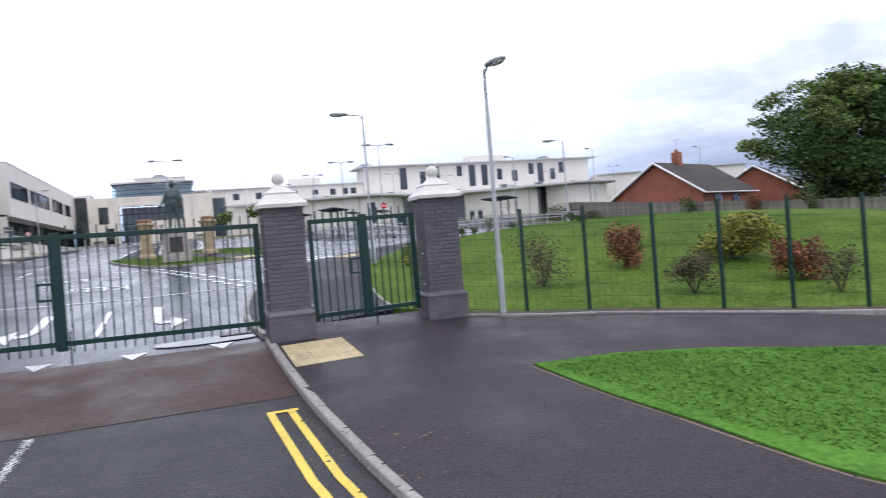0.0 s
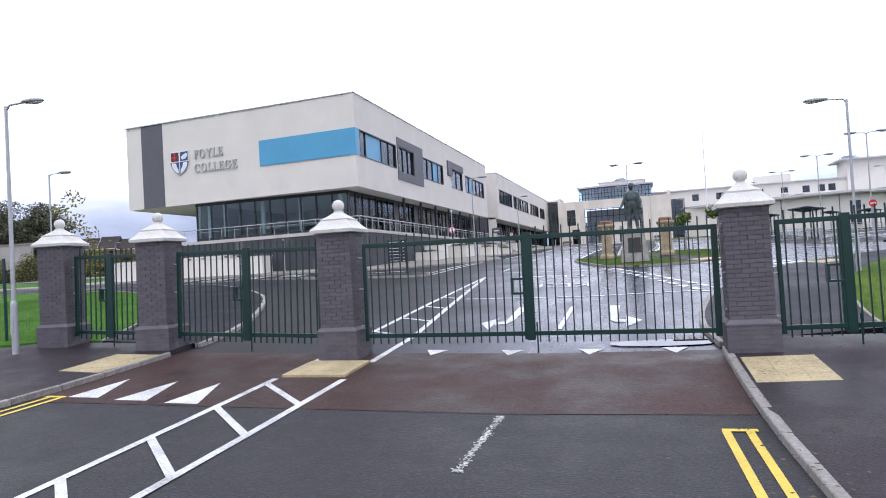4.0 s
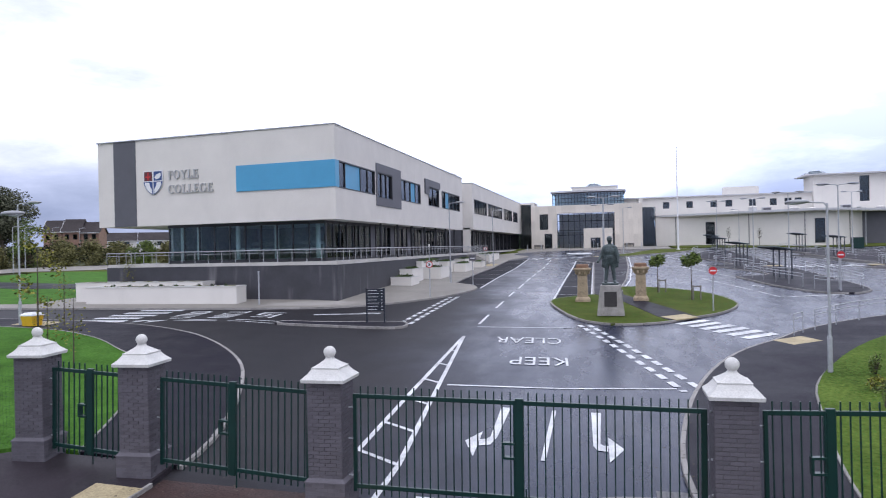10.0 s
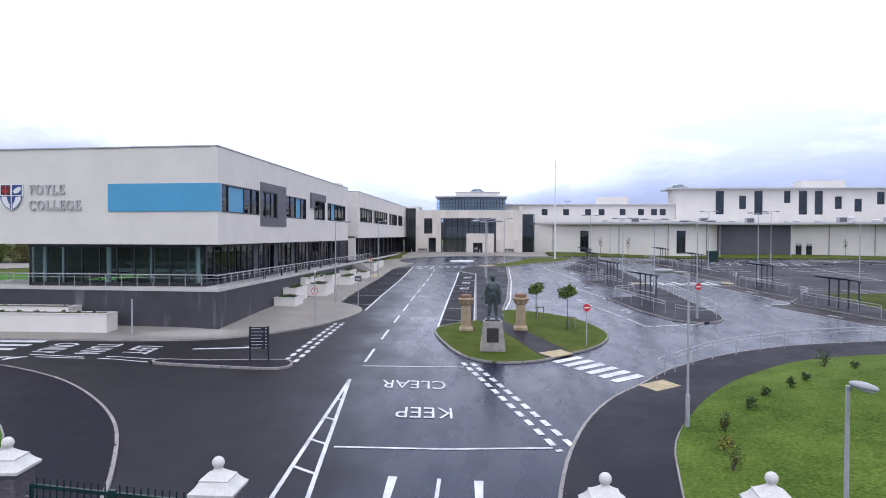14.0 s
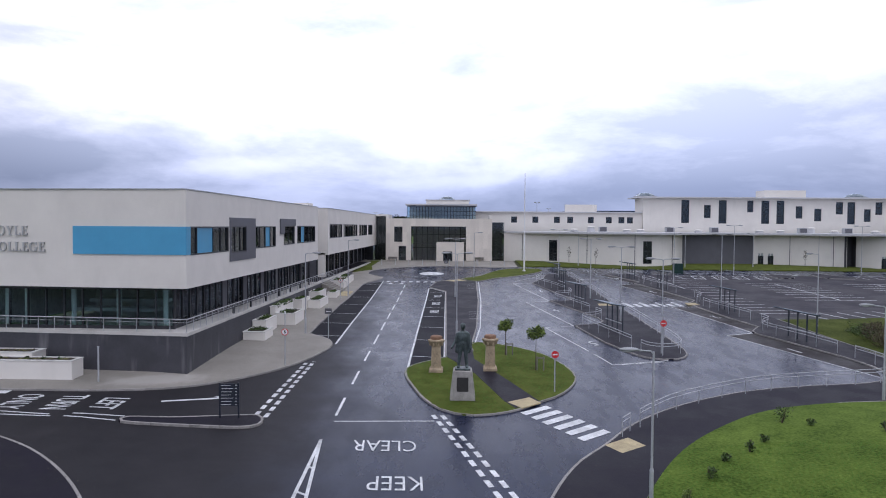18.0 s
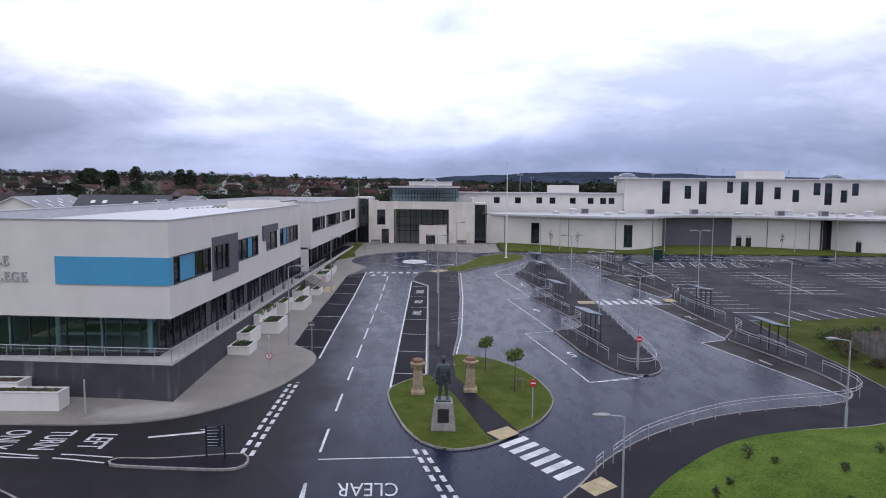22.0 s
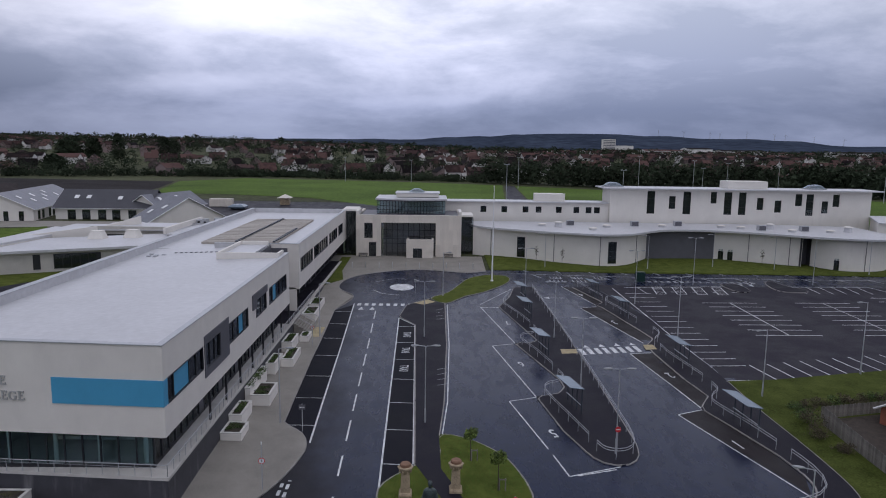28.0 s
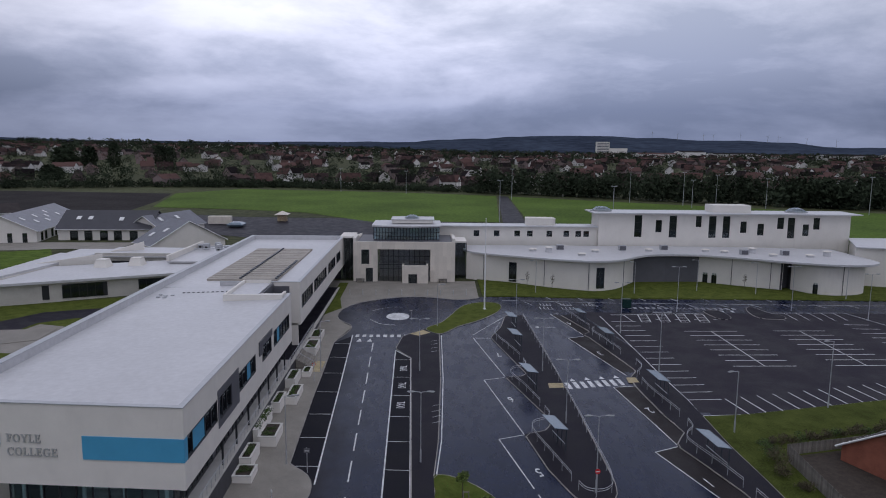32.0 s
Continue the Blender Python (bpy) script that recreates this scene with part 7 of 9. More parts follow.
for x, y, nm in ((-8.35, 45.4, "bay_sign"), (-0.8, 89.5, "bay_sign")):
    b = thing(nm, Matrix.Translation((x, y, lie(x, y) + 0.1)), "small grey sign plate on a slim post", "sign")
    part("post", rod(bmesh.new(), (0, 0, 0), (0, 0, 2.2), 0.03, 8), M["galv"], b)
    part("plate", box(bmesh.new(), -0.25, 0.25, -0.05, -0.03, 1.75, 2.15), M["grey_panel"], b)
    part("text_bar", box(bmesh.new(), -0.18, 0.18, -0.056, -0.051, 1.9, 1.96), M["white_sign"], b)
pp = thing("marker_post", Matrix.Translation((-18.0, 31.6, lie(-18, 31.6) + 0.1)), "slim grey post beside the charcoal wall", "post")
part("post", rod(bmesh.new(), (0, 0, 0), (0, 0, 1.85), 0.045, 10), M["galv"], pp)
part("cap", rod(bmesh.new(), (0, 0, 1.85), (0, 0, 1.9), 0.055, 10), M["galv"], pp)
flag = thing("flagpole", Matrix.Translation((10.55, 97.4, lie(10.55, 97.4) + 0.1)), "tall tapering white flagpole without a flag", "flagpole")
part("pole", rod(bmesh.new(), (0, 0, 0), (0, 0, 14.2), 0.13, 14, 0.05), M["white_sign"], flag, smooth=False)
part("finial", lathe(bmesh.new(), [(0.03, 14.2), (0.09, 14.28), (0.09, 14.36), (0.02, 14.42)], 10), M["white_sign"], flag)
part("base_plate", rod(bmesh.new(), (0, 0, -0.05), (0, 0, 0.12), 0.25, 14), M["white_sign"], flag)

# ---- statue island ----
ST = (1.44, 31.42)
sz = lie(*ST) + 0.1
pd = thing("statue_plinth", Matrix.Translation((*ST, sz)), "tapered grey granite plinth with a dark plaque", "plinth")
part("pedestal", lathe(bmesh.new(), [(0.66, 0), (0.655, 0.12), (0.5, 1.4), (0.49, 1.47), (0.45, 1.5)], square=True), M["granite"], pd)
pq = box(bmesh.new(), -0.3, 0.3, -0.012, 0.012, -0.36, 0.36, 0.004)
pq.transform(Matrix.Translation((0, -0.588, 0.82)) @ Matrix.Rotation(-0.12, 4, "X"))
part("plaque", pq, M["plaque"], pd, "dark bronze plaque")
part("base_slab", box(bmesh.new(), -0.4, 0.4, -0.38, 0.38, 1.5, 1.6, 0.02), M["bronze"], pd, "green-black bronze base slab")
st = bmesh.new()


def blob(c, r):
    bmesh.ops.create_icosphere(st, subdivisions=3, radius=1, matrix=Matrix.Translation(c) @ Matrix.Diagonal((*r, 1)))


for s in (-1, 1):
    rod(st, (0.19 * s, 0, 0.08), (0.15 * s, 0.0, 0.6), 0.075, 12, 0.09)
    rod(st, (0.15 * s, 0, 0.55), (0.1 * s, 0, 1.15), 0.09, 12, 0.135)
    blob((0.2 * s, -0.06, 0.06), (0.085, 0.17, 0.07))
    rod(st, (0.25 * s, 0.0, 1.7), (0.34 * s, -0.02, 1.36), 0.08, 12, 0.072)
rod(st, (-0.34, -0.02, 1.38), (-0.5, -0.14, 1.06), 0.075, 12, 0.055)
rod(st, (0.36, -0.02, 1.38), (0.36, -0.12, 1.05), 0.075, 12, 0.055)
blob((-0.53, -0.16, 1.02), (0.06, 0.08, 0.07))
blob((0.36, -0.14, 1.0), (0.06, 0.06, 0.09))
blob((0, 0, 1.2), (0.21, 0.16, 0.3))
blob((0, 0.0, 1.5), (0.25, 0.17, 0.34))
blob((0, 0.02, 1.7), (0.3, 0.16, 0.14))
for s in (-1, 1):  # the open coat
    rod(st, (0.2 * s, 0.02, 1.72), (0.3 * s, 0.05, 0.74), 0.1, 12, 0.085)
    rod(st, (0.12 * s, 0.1, 1.6), (0.19 * s, 0.14, 0.7), 0.13, 12, 0.1)
rod(st, (0, 0, 1.78), (0, -0.01, 1.95), 0.08, 12)
blob((0, -0.02, 2.05), (0.115, 0.135, 0.155))
blob((0, 0.02, 2.1), (0.125, 0.13, 0.12))
statue = mesh_ob("bronze_statue", st, M["bronze"], True)
statue.matrix_basis = Matrix.Translation((*ST, sz + 1.58)) @ Matrix.Diagonal((1.1, 1.05, 1.06, 1))
rm = statue.modifiers.new("fuse", "REMESH")
rm.mode, rm.voxel_size, rm.use_smooth_shade = "VOXEL", 0.028, True
tagged(statue, "weathered green-black bronze standing statue on the plinth", "statue")


def stone_column(x, y):
    c = thing("stone_column", Matrix.Translation((x, y, lie(x, y) + 0.1)), "short weathered sandstone column with carved capital", "column", "sandstone columns")
    part("base", lathe(bmesh.new(), [(0.42, 0), (0.42, 0.14), (0.38, 0.2), (0.36, 0.24), (0.33, 0.26)], square=True), M["sandstone"], c)
    part("shaft", lathe(bmesh.new(), [(0.3, 0.26), (0.265, 1.5), (0.28, 1.52)], square=True), M["sandstone"], c)
    part("capital", lathe(bmesh.new(), [(0.32, 1.52), (0.34, 1.56), (0.34, 1.6), (0.46, 1.78), (0.5, 1.84), (0.5, 1.92), (0.42, 1.95)], 8), M["sandstone"], c, "carved stone capital")
    part("top_block", lathe(bmesh.new(), [(0.36, 1.95), (0.36, 2.1), (0.3, 2.16)], 8), M["terracotta"], c, "red-brown top stone")
    for k in range(8):
        a = (k + 0.5) * math.pi / 4
        part("corbel", box(bmesh.new(), 0.39 * math.cos(a) - 0.05, 0.39 * math.cos(a) + 0.05, 0.39 * math.sin(a) - 0.05, 0.39 * math.sin(a) + 0.05, 1.6, 1.74, 0.012), M["sandstone"], c)
    return c


stone_column(-0.15, 36.85)
stone_column(3.12, 37.35)


# ---- planters ----
def leaves(bm, c, r, n, size, rng, flat=0.0):
    """Many small leaf faces spread through an ellipsoid, thicker to its outside."""
    for _ in range(n):
        d = Vector((rng.gauss(0, 1), rng.gauss(0, 1), rng.gauss(0, 1))).normalized()
        k = rng.random() ** 0.45
        p = Vector((c[0] + d.x * r[0] * k, c[1] + d.y * r[1] * k, c[2] + d.z * r[2] * k))
        u = Vector((rng.gauss(0, 1), rng.gauss(0, 1), rng.gauss(0, 0.6))).normalized()
        v = u.cross(Vector((rng.gauss(0, 1), rng.gauss(0, 1), rng.gauss(0, 1)))).normalized()
        s = size * rng.uniform(0.6, 1.3)
        q = [bm.verts.new(p + u * s * 0.5), bm.verts.new(p + v * s * 0.28), bm.verts.new(p - u * s * 0.5), bm.verts.new(p - v * s * 0.28)]
        bm.faces.new(q)
    return bm


def leaf_obj(name, clumps, size, material, parent, seed, label=""):
    """clumps: (centre, radii, count). Leaves from one noisy cloud of points."""
    rng = random.Random(seed)
    bm = bmesh.new()
    for c, r, n in clumps:
        leaves(bm, c, r, n, size, rng)
    return part(name, bm, material, parent, label)


def planter(x0, x1, y0, y1, ztop, bottom, seed, planted=True):
    p = thing("planter", Matrix.Identity(4), "white rendered raised planter with low green planting" if planted else "long white rendered raised bed with bare soil", "planter", "planters along the wing" if planted else "raised beds before the charcoal wall")
    t = 0.18
    for nm, b in (("planter_wall", (x0, x1, y0, y0 + t)), ("planter_wall", (x0, x1, y1 - t, y1)), ("planter_wall", (x0, x0 + t, y0 + t, y1 - t)), ("planter_wall", (x1 - t, x1, y0 + t, y1 - t))):
        part(nm, box(bmesh.new(), *b, bottom, ztop), M["white_wall"], p)
    cp = bmesh.new()
    for b in ((x0 - 0.03, x1 + 0.03, y0 - 0.03, y0 + t), (x0 - 0.03, x1 + 0.03, y1 - t, y1 + 0.03), (x0 - 0.03, x0 + t, y0 + t, y1 - t), (x1 - t, x1 + 0.03, y0 + t, y1 - t)):
        box(cp, *b, ztop + 0.002, ztop + 0.05)
    part("coping", cp, M["cap_stone"], p)
    part("soil", box(bmesh.new(), x0 + t, x1 - t, y0 + t, y1 - t, ztop - 0.4, ztop + 0.015), M["soil"], p)
    if planted:
        n = max(2, int((y1 - y0) / 0.9)) * max(1, int((x1 - x0) / 1.2))
        rng = random.Random(seed)
        cl = [((rng.uniform(x0 + 0.4, x1 - 0.4), rng.uniform(y0 + 0.4, y1 - 0.4), ztop + 0.02), (0.36, 0.36, 0.2), 110) for _ in range(n * 3)]
        tagged(leaf_obj("planting", cl, 0.11, M["leaf"], p, seed), kind="stuff")
    else:
        rng = random.Random(seed)
        cl = [((rng.uniform(x0 + 0.4, x1 - 0.4), rng.uniform(y0 + 0.35, y1 - 0.35), ztop + 0.02), (0.3, 0.2, 0.07), 50) for _ in range(26)]
        tagged(leaf_obj("ground_cover", cl, 0.08, M["leaf_olive"], p, seed, "low dull green ground cover"), kind="stuff")
    return p


for i, (x0, x1, y0, y1, up) in enumerate(((FX + 0.05, -12.45, 43.4, 45.5, 0.72), (FX + 0.05, -13.0, 45.6, 48.6, 1.3), (-13.5, -11.9, 49.9, 53.0, 1.15), (FX + 0.05, -13.55, 50.2, 56.0, 1.75), (FX + 0.05, -13.1, 57.4, 60.6, 1.35), (-13.05, -11.9, 59.6, 63.6, 0.95), (FX + 0.05, -12.9, 64.2, 67.6, 1.3), (-12.85, -11.9, 67.8, 70.0, 0.7), (FX + 0.05, -12.4, 75.2, 79.0, 1.2), (FX + 0.05, -12.6, 80.2, 84.0, 1.0))):
    zg = lie((x0 + x1) / 2, (y0 + y1) / 2)
    planter(x0, x1, y0, y1, zg + 0.1 + 0.74 * up, zg - 0.1, 40 + i)
steps = thing("entrance_steps", Matrix.Identity(4), "pale concrete steps up to the raised walkway", "steps")
for k in range(7):
    zz_ = lie(-13, 72.5) + 0.1
    part("step", box(bmesh.new(), FX + 0.06 + 0.0, -12.1 - 0.27 * k, 70.4, 74.6, zz_ + 0.16 * k, zz_ + 0.16 * (k + 1), 0.008), M["paving"], steps)
for y in (70.4, 72.5, 74.6):
    tb = thing("stair_handrail", Matrix.Identity(4), "galvanised handrail beside the steps", "handrail", "stair handrails")
    zz_ = lie(-13, 72.5) + 0.1
    part("rail", tube(bmesh.new(), [(-11.9, y, zz_ + 0.95), (-13.9, y, zz_ + 2.1)], 0.025), M["galv"], tb)
    for t in (0, 1):
        part("post", rod(bmesh.new(), (-11.9 - 2 * t, y, zz_ + 0.0 + 1.1 * t), (-11.9 - 2 * t, y, zz_ + 0.95 + 1.15 * t), 0.022), M["galv"], tb)

# white raised bed in front of the charcoal wall
zb = lie(-24, 32.6)
planter(-29.9, -19.6, 31.9, 33.0, zb + 1.06, zb - 0.3, 81, False)
planter(-31.6, -22.5, 33.002, 34.3, zb + 1.28, zb - 0.3, 82, False)
for i, x in enumerate((-28.4, -27.2, -26.0, -25.0, -24.0, -22.4, -21.5, -20.6)):
    sh = thing("bedding_plant", Matrix.Translation((x, 32.45, zb + 0.93)), "small dark green tufted plant", "plant", "tufts in the raised bed")
    leaf_obj("foliage", [((0, 0, 0.15), (0.14, 0.14, 0.18), 60)], 0.12, M["leaf"], sh, 60 + i)


# ---- railings of the bus bays ----
def guard_rail(pts, label="galvanised two-rail pedestrian guard rail", h=0.84, up=0.1):
    r = thing("guard_rail", Matrix.Identity(4), label, "railing", "guard rails")
    P = [Vector(p) for p in pts]
    run = [Vector((p.x, p.y, lie(*p) + up)) for p in P]
    part("top_rail", tube(bmesh.new(), [v + Vector((0, 0, h)) for v in run], 0.024), M["galv"], r)
    part("mid_rail", tube(bmesh.new(), [v + Vector((0, 0, h - 0.19)) for v in run], 0.022), M["galv"], r)
    total = sum((b - a).length for a, b in zip(run, run[1:]))
    n = max(1, round(total / 1.9))
    for i in range(n + 1):
        left = total * i / n
        for a, b in zip(run, run[1:]):
            d = (b - a).length
            if left <= d + 1e-6:
                break
            left -= d
        p = a.lerp(b, min(1, left / d))
        part("post", rod(bmesh.new(), (p.x, p.y, p.z - 0.15), (p.x, p.y, p.z + h), 0.021, 6), M["galv"], r)
    return r


guard_rail(curve_pts([(9.6, 27.2), (11.7, 29.6), (14.2, 31.4), (17.3, 33.2), (21.0, 34.4), (25.0, 35.3), (27.3, 36.9), (27.8, 39.4), (27.5, 41.8)], 2))
guard_rail([(8.5, 25.9), (9.0, 26.6)])
for tooth in (
        [(13.4, 44.4), (12.6, 47.8), (11.7, 51.6), (11.5, 53.4), (12.0, 54.6), (13.0, 55.2), (13.7, 56.4), (13.5, 58.0)],
        [(13.3, 59.9), (12.4, 64.0), (11.4, 67.4), (11.3, 68.8), (11.9, 69.8), (12.8, 70.0), (13.4, 71.2), (13.3, 72.6)],
        [(13.1, 74.3), (12.0, 78.4), (10.9, 82.0), (10.9, 83.8), (11.5, 86.0), (12.0, 87.6)],
        [(13.7, 43.0), (14.1, 42.0), (15.0, 41.7), (15.9, 42.1), (16.5, 43.2), (16.75, 45.4), (16.75, 49.0), (16.75, 57.0), (16.7, 64.6)],
        [(27.2, 43.4), (26.5, 46.6), (25.6, 49.8), (25.5, 51.2), (26.1, 52.4), (26.9, 53.4), (27.0, 55.0)],
        [(27.0, 57.2), (26.5, 61.0), (26.1, 64.4), (26.1, 66.6)],
        [(26.0, 68.2), (26.4, 69.2), (27.2, 70.4), (27.5, 71.8), (27.4, 73.2)],
        [(26.5, 76.9), (25.7, 80.6), (24.8, 84.0), (24.7, 85.2), (25.3, 86.4)]):
    guard_rail(curve_pts(tooth, 4))
guard_rail([(16.65, 67.2), (16.3, 78.0), (15.9, 92.0)])
guard_rail([(24.8, 87.2), (23.0, 95.0)])


# ---- bus shelters ----
def shelter(x, y, turn, length=3.6, wide=1.35):
    s = thing("bus_shelter", Matrix.Translation((x, y, lie(x, y) + 0.1)) @ Matrix.Rotation(turn, 4, "Z"), "open steel bus shelter with pale flat roof", "bus shelter", "bus shelters")
    n = 3
    for i in range(n + 1):
        py = -length / 2 + 0.12 + (length - 0.24) * i / n
        part("post", box(bmesh.new(), 0.42, 0.5, py - 0.04, py + 0.04, 0, 2.12), M["dark_steel"], s)
        rb = box(bmesh.new(), -wide / 2, wide / 2 - 0.1, py - 0.025, py + 0.025, 2.06, 2.12)
        rb.transform(Matrix.Translation((-0.36, 0, 0.1)) @ Matrix.Rotation(0.17, 4, "Y"))
        part("roof_beam", rb, M["dark_steel"], s)
    rf = box(bmesh.new(), -wide / 2 - 0.03, wide / 2 - 0.05, -length / 2 - 0.05, length / 2 + 0.05, 2.125, 2.16)
    rf.transform(Matrix.Translation((-0.36, 0, 0.1)) @ Matrix.Rotation(0.17, 4, "Y"))
    part("roof", rf, M["shelter_roof"], s, "pale blue-grey translucent roof")
    part("fascia", box(bmesh.new(), wide / 2 - 0.12, wide / 2 - 0.06, -length / 2 - 0.05, length / 2 + 0.05, 2.06, 2.14), M["dark_steel"], s)
    part("perch_rail", rod(bmesh.new(), (0.36, -length / 2 + 0.12, 0.75), (0.36, length / 2 - 0.12, 0.75), 0.04, 8), M["galv"], s)
    return s


for x, y, t, L in ((13.2, 50.9, 0.2, 3.2), (12.9, 65.4, 0.17, 3.1), (13.0, 78.6, 0.14, 3.0), (13.45, 86.6, 0.1, 2.8), (26.4, 47.6, 0.1, 3.8), (26.8, 63.3, 0.06, 3.5), (25.3, 79.9, 0.1, 3.1), (23.8, 89.4, 0.15, 2.8)):
    shelter(x, y, t, L)
bn = thing("utility_cabinet", Matrix.Translation((33.9, 100.2, lie(33.9, 100.2))), "dark green steel utility cabinet", "cabinet")
part("body", box(bmesh.new(), -0.7, 0.7, -0.4, 0.4, 0, 1.5, 0.02), M["gate_green"], bn)
part("door", box(bmesh.new(), -0.62, -0.02, -0.425, -0.402, 0.1, 1.4), M["gate_green"], bn)
part("door", box(bmesh.new(), 0.02, 0.62, -0.425, -0.402, 0.1, 1.4), M["gate_green"], bn)
gb = thing("grit_bin", Matrix.Translation((-26.0, 23.9, lie(-26.0, 23.9) + 0.12)) @ Matrix.Scale(0.72, 4), "yellow plastic grit bin with pale lid", "grit bin")
part("body", lathe(bmesh.new(), [(0.4, 0), (0.48, 0.65), (0.5, 0.68)], square=True), M["yellow_plastic"], gb)
part("lid", lathe(bmesh.new(), [(0.52, 0.68), (0.5, 0.78), (0.3, 0.9)], square=True), M["white_sign"], gb, "pale domed lid")
for x in (-11.6, -9.4, -7.2, -5.0, -2.8, -0.6, 1.6, 3.8, 6.0, 8.2):
    bo = thing("bollard", Matrix.Translation((x, 106.6 + 0.02 * x, lie(x, 106.6) + 0.1)), "slim steel bollard on the forecourt", "bollard", "forecourt bollards")
    part("tube", rod(bmesh.new(), (0, 0, 0), (0, 0, 0.95), 0.06, 10), M["galv"], bo)
    part("band", rod(bmesh.new(), (0, 0, 0.8), (0, 0, 0.86), 0.064, 10), M["white_sign"], bo)
dc = thing("drain_cover", Matrix.Translation((2.6, 9.9, lie(2.6, 9.9) + 0.006)), "rusty iron drain cover beside the kerb", "drain cover")
part("frame", box(bmesh.new(), -0.3, 0.3, -0.25, 0.25, 0, 0.012), M["plaque"], dc)
for k in range(5):
    part("slot_bar", box(bmesh.new(), -0.24 + 0.11 * k, -0.2 + 0.11 * k, -0.2, 0.2, 0.0125, 0.02), M["black"], dc)

# ---- trees and shrubs ----
def tree(name, x, y, z, h, r, seed, material, label, leaf=0.3, count=5200, trunk=0.22, bare=0.28, group="", cat="tree"):
    """A tapered trunk with limbs, and a crown of small leaves in uneven clumps."""
    rng = random.Random(seed)
    t = thing(name, Matrix.Translation((x, y, z)), label, cat, group)
    bm = bmesh.new()
    top = Vector((rng.uniform(-0.05, 0.05) * h, rng.uniform(-0.05, 0.05) * h, h * 0.75))
    rod(bm, (0, 0, -0.1), top * 0.45, trunk, 9, trunk * 0.7)
    rod(bm, top * 0.45, top, trunk * 0.7, 8, trunk * 0.2)
    part("trunk", bm, M["bark"], t)
    clumps = []
    k = 15 if r > 1.5 else 7
    for i in range(k):
        a = rng.uniform(0, 2 * math.pi)
        u = rng.uniform(0.2, 0.8)
        zz = h * (bare + (1 - bare) * (i + 0.5) / k * 0.9)
        w = math.sin(math.pi * min(1, (zz / h - bare) / (1 - bare) * 0.85 + 0.12)) * r
        c = (u * w * math.cos(a), u * w * math.sin(a), zz)
        q = rng.uniform(0.38, 0.6) * r
        clumps.append((c, (q, q, q * rng.uniform(0.55, 0.8)), count // k))
        if r > 1.5 and i % 2:
            lb = bmesh.new()
            rod(lb, (0, 0, zz * 0.6), (c[0], c[1], c[2]), trunk * 0.3, 6, trunk * 0.08)
            part("limb", lb, M["bark"], t)
    leaf_obj("crown", clumps, leaf, material, t, seed + 1)
    if r > 5:  # sunlit sprays on the outer crown, the sunlight put in as lighter leaves
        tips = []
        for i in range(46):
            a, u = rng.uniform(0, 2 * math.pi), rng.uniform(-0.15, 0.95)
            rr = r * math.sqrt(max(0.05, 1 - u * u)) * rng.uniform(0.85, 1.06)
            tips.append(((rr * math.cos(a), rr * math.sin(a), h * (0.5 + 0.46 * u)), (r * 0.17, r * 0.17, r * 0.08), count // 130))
        leaf_obj("outer_foliage", tips, leaf * 0.9, M["leaf_light"], t, seed + 2, "lighter green outer leaves, sunlight put into the colour")
    return t


tree("broadleaf_tree", 44.8, 31, 1.0, 9.6, 6.2, 11, M["leaf"], "large dense dark green broadleaf tree behind the fence", 0.27, 36000, 0.45, 0.1)
tree("broadleaf_tree", 51, 24, 0.5, 9.2, 6.0, 12, M["leaf"], "large dense dark green broadleaf tree behind the fence", 0.36, 18000, 0.4, 0.08)
for i, (x, y, h, r) in enumerate(((-101.6, 85, 14.4, 4.5), (-94.6, 88, 12.6, 4.8), (-112, 78, 14.5, 6), (-121, 90, 15, 6.5), (-106, 96, 12, 5.5))):
    tree("broadleaf_tree", x, y, lie(x, y), h, r, 30 + i, M["leaf_grey"], "tall grey-green broadleaf tree with open crown", 0.36, 12000, 0.4, 0.36, "trees beyond the side lawn")
for i, (x, y, h, r) in enumerate(((-84.5, 83, 7.4, 2.8), (-80.5, 85, 4.4, 2.4), (-76.4, 86.5, 3.9, 2.4), (-72.2, 87, 3.6, 2.3), (-68, 87.5, 3.5, 2.3), (-64, 88, 3.3, 2.2), (-89, 80, 4.0, 2.6), (-94, 78, 3.8, 2.6), (-99, 76, 3.6, 2.8), (-106, 73, 4, 3.4))):
    tree("leafy_bush", x, y, lie(x, y), h, r, 50 + i, M["leaf_light"] if i in (0, 4) else M["leaf_olive"], "bushy yellow-green thicket of leaves", 0.3, 3000, 0.12, 0.02, "thicket beyond the side lawn", "bush")
tree("young_birch", -24.4, 22.6, lie(-24.4, 22.6) + 0.1, 5.2, 1.2, 77, M["leaf_gold"], "slender young birch with sparse yellowing leaves", 0.16, 500, 0.05, 0.2)
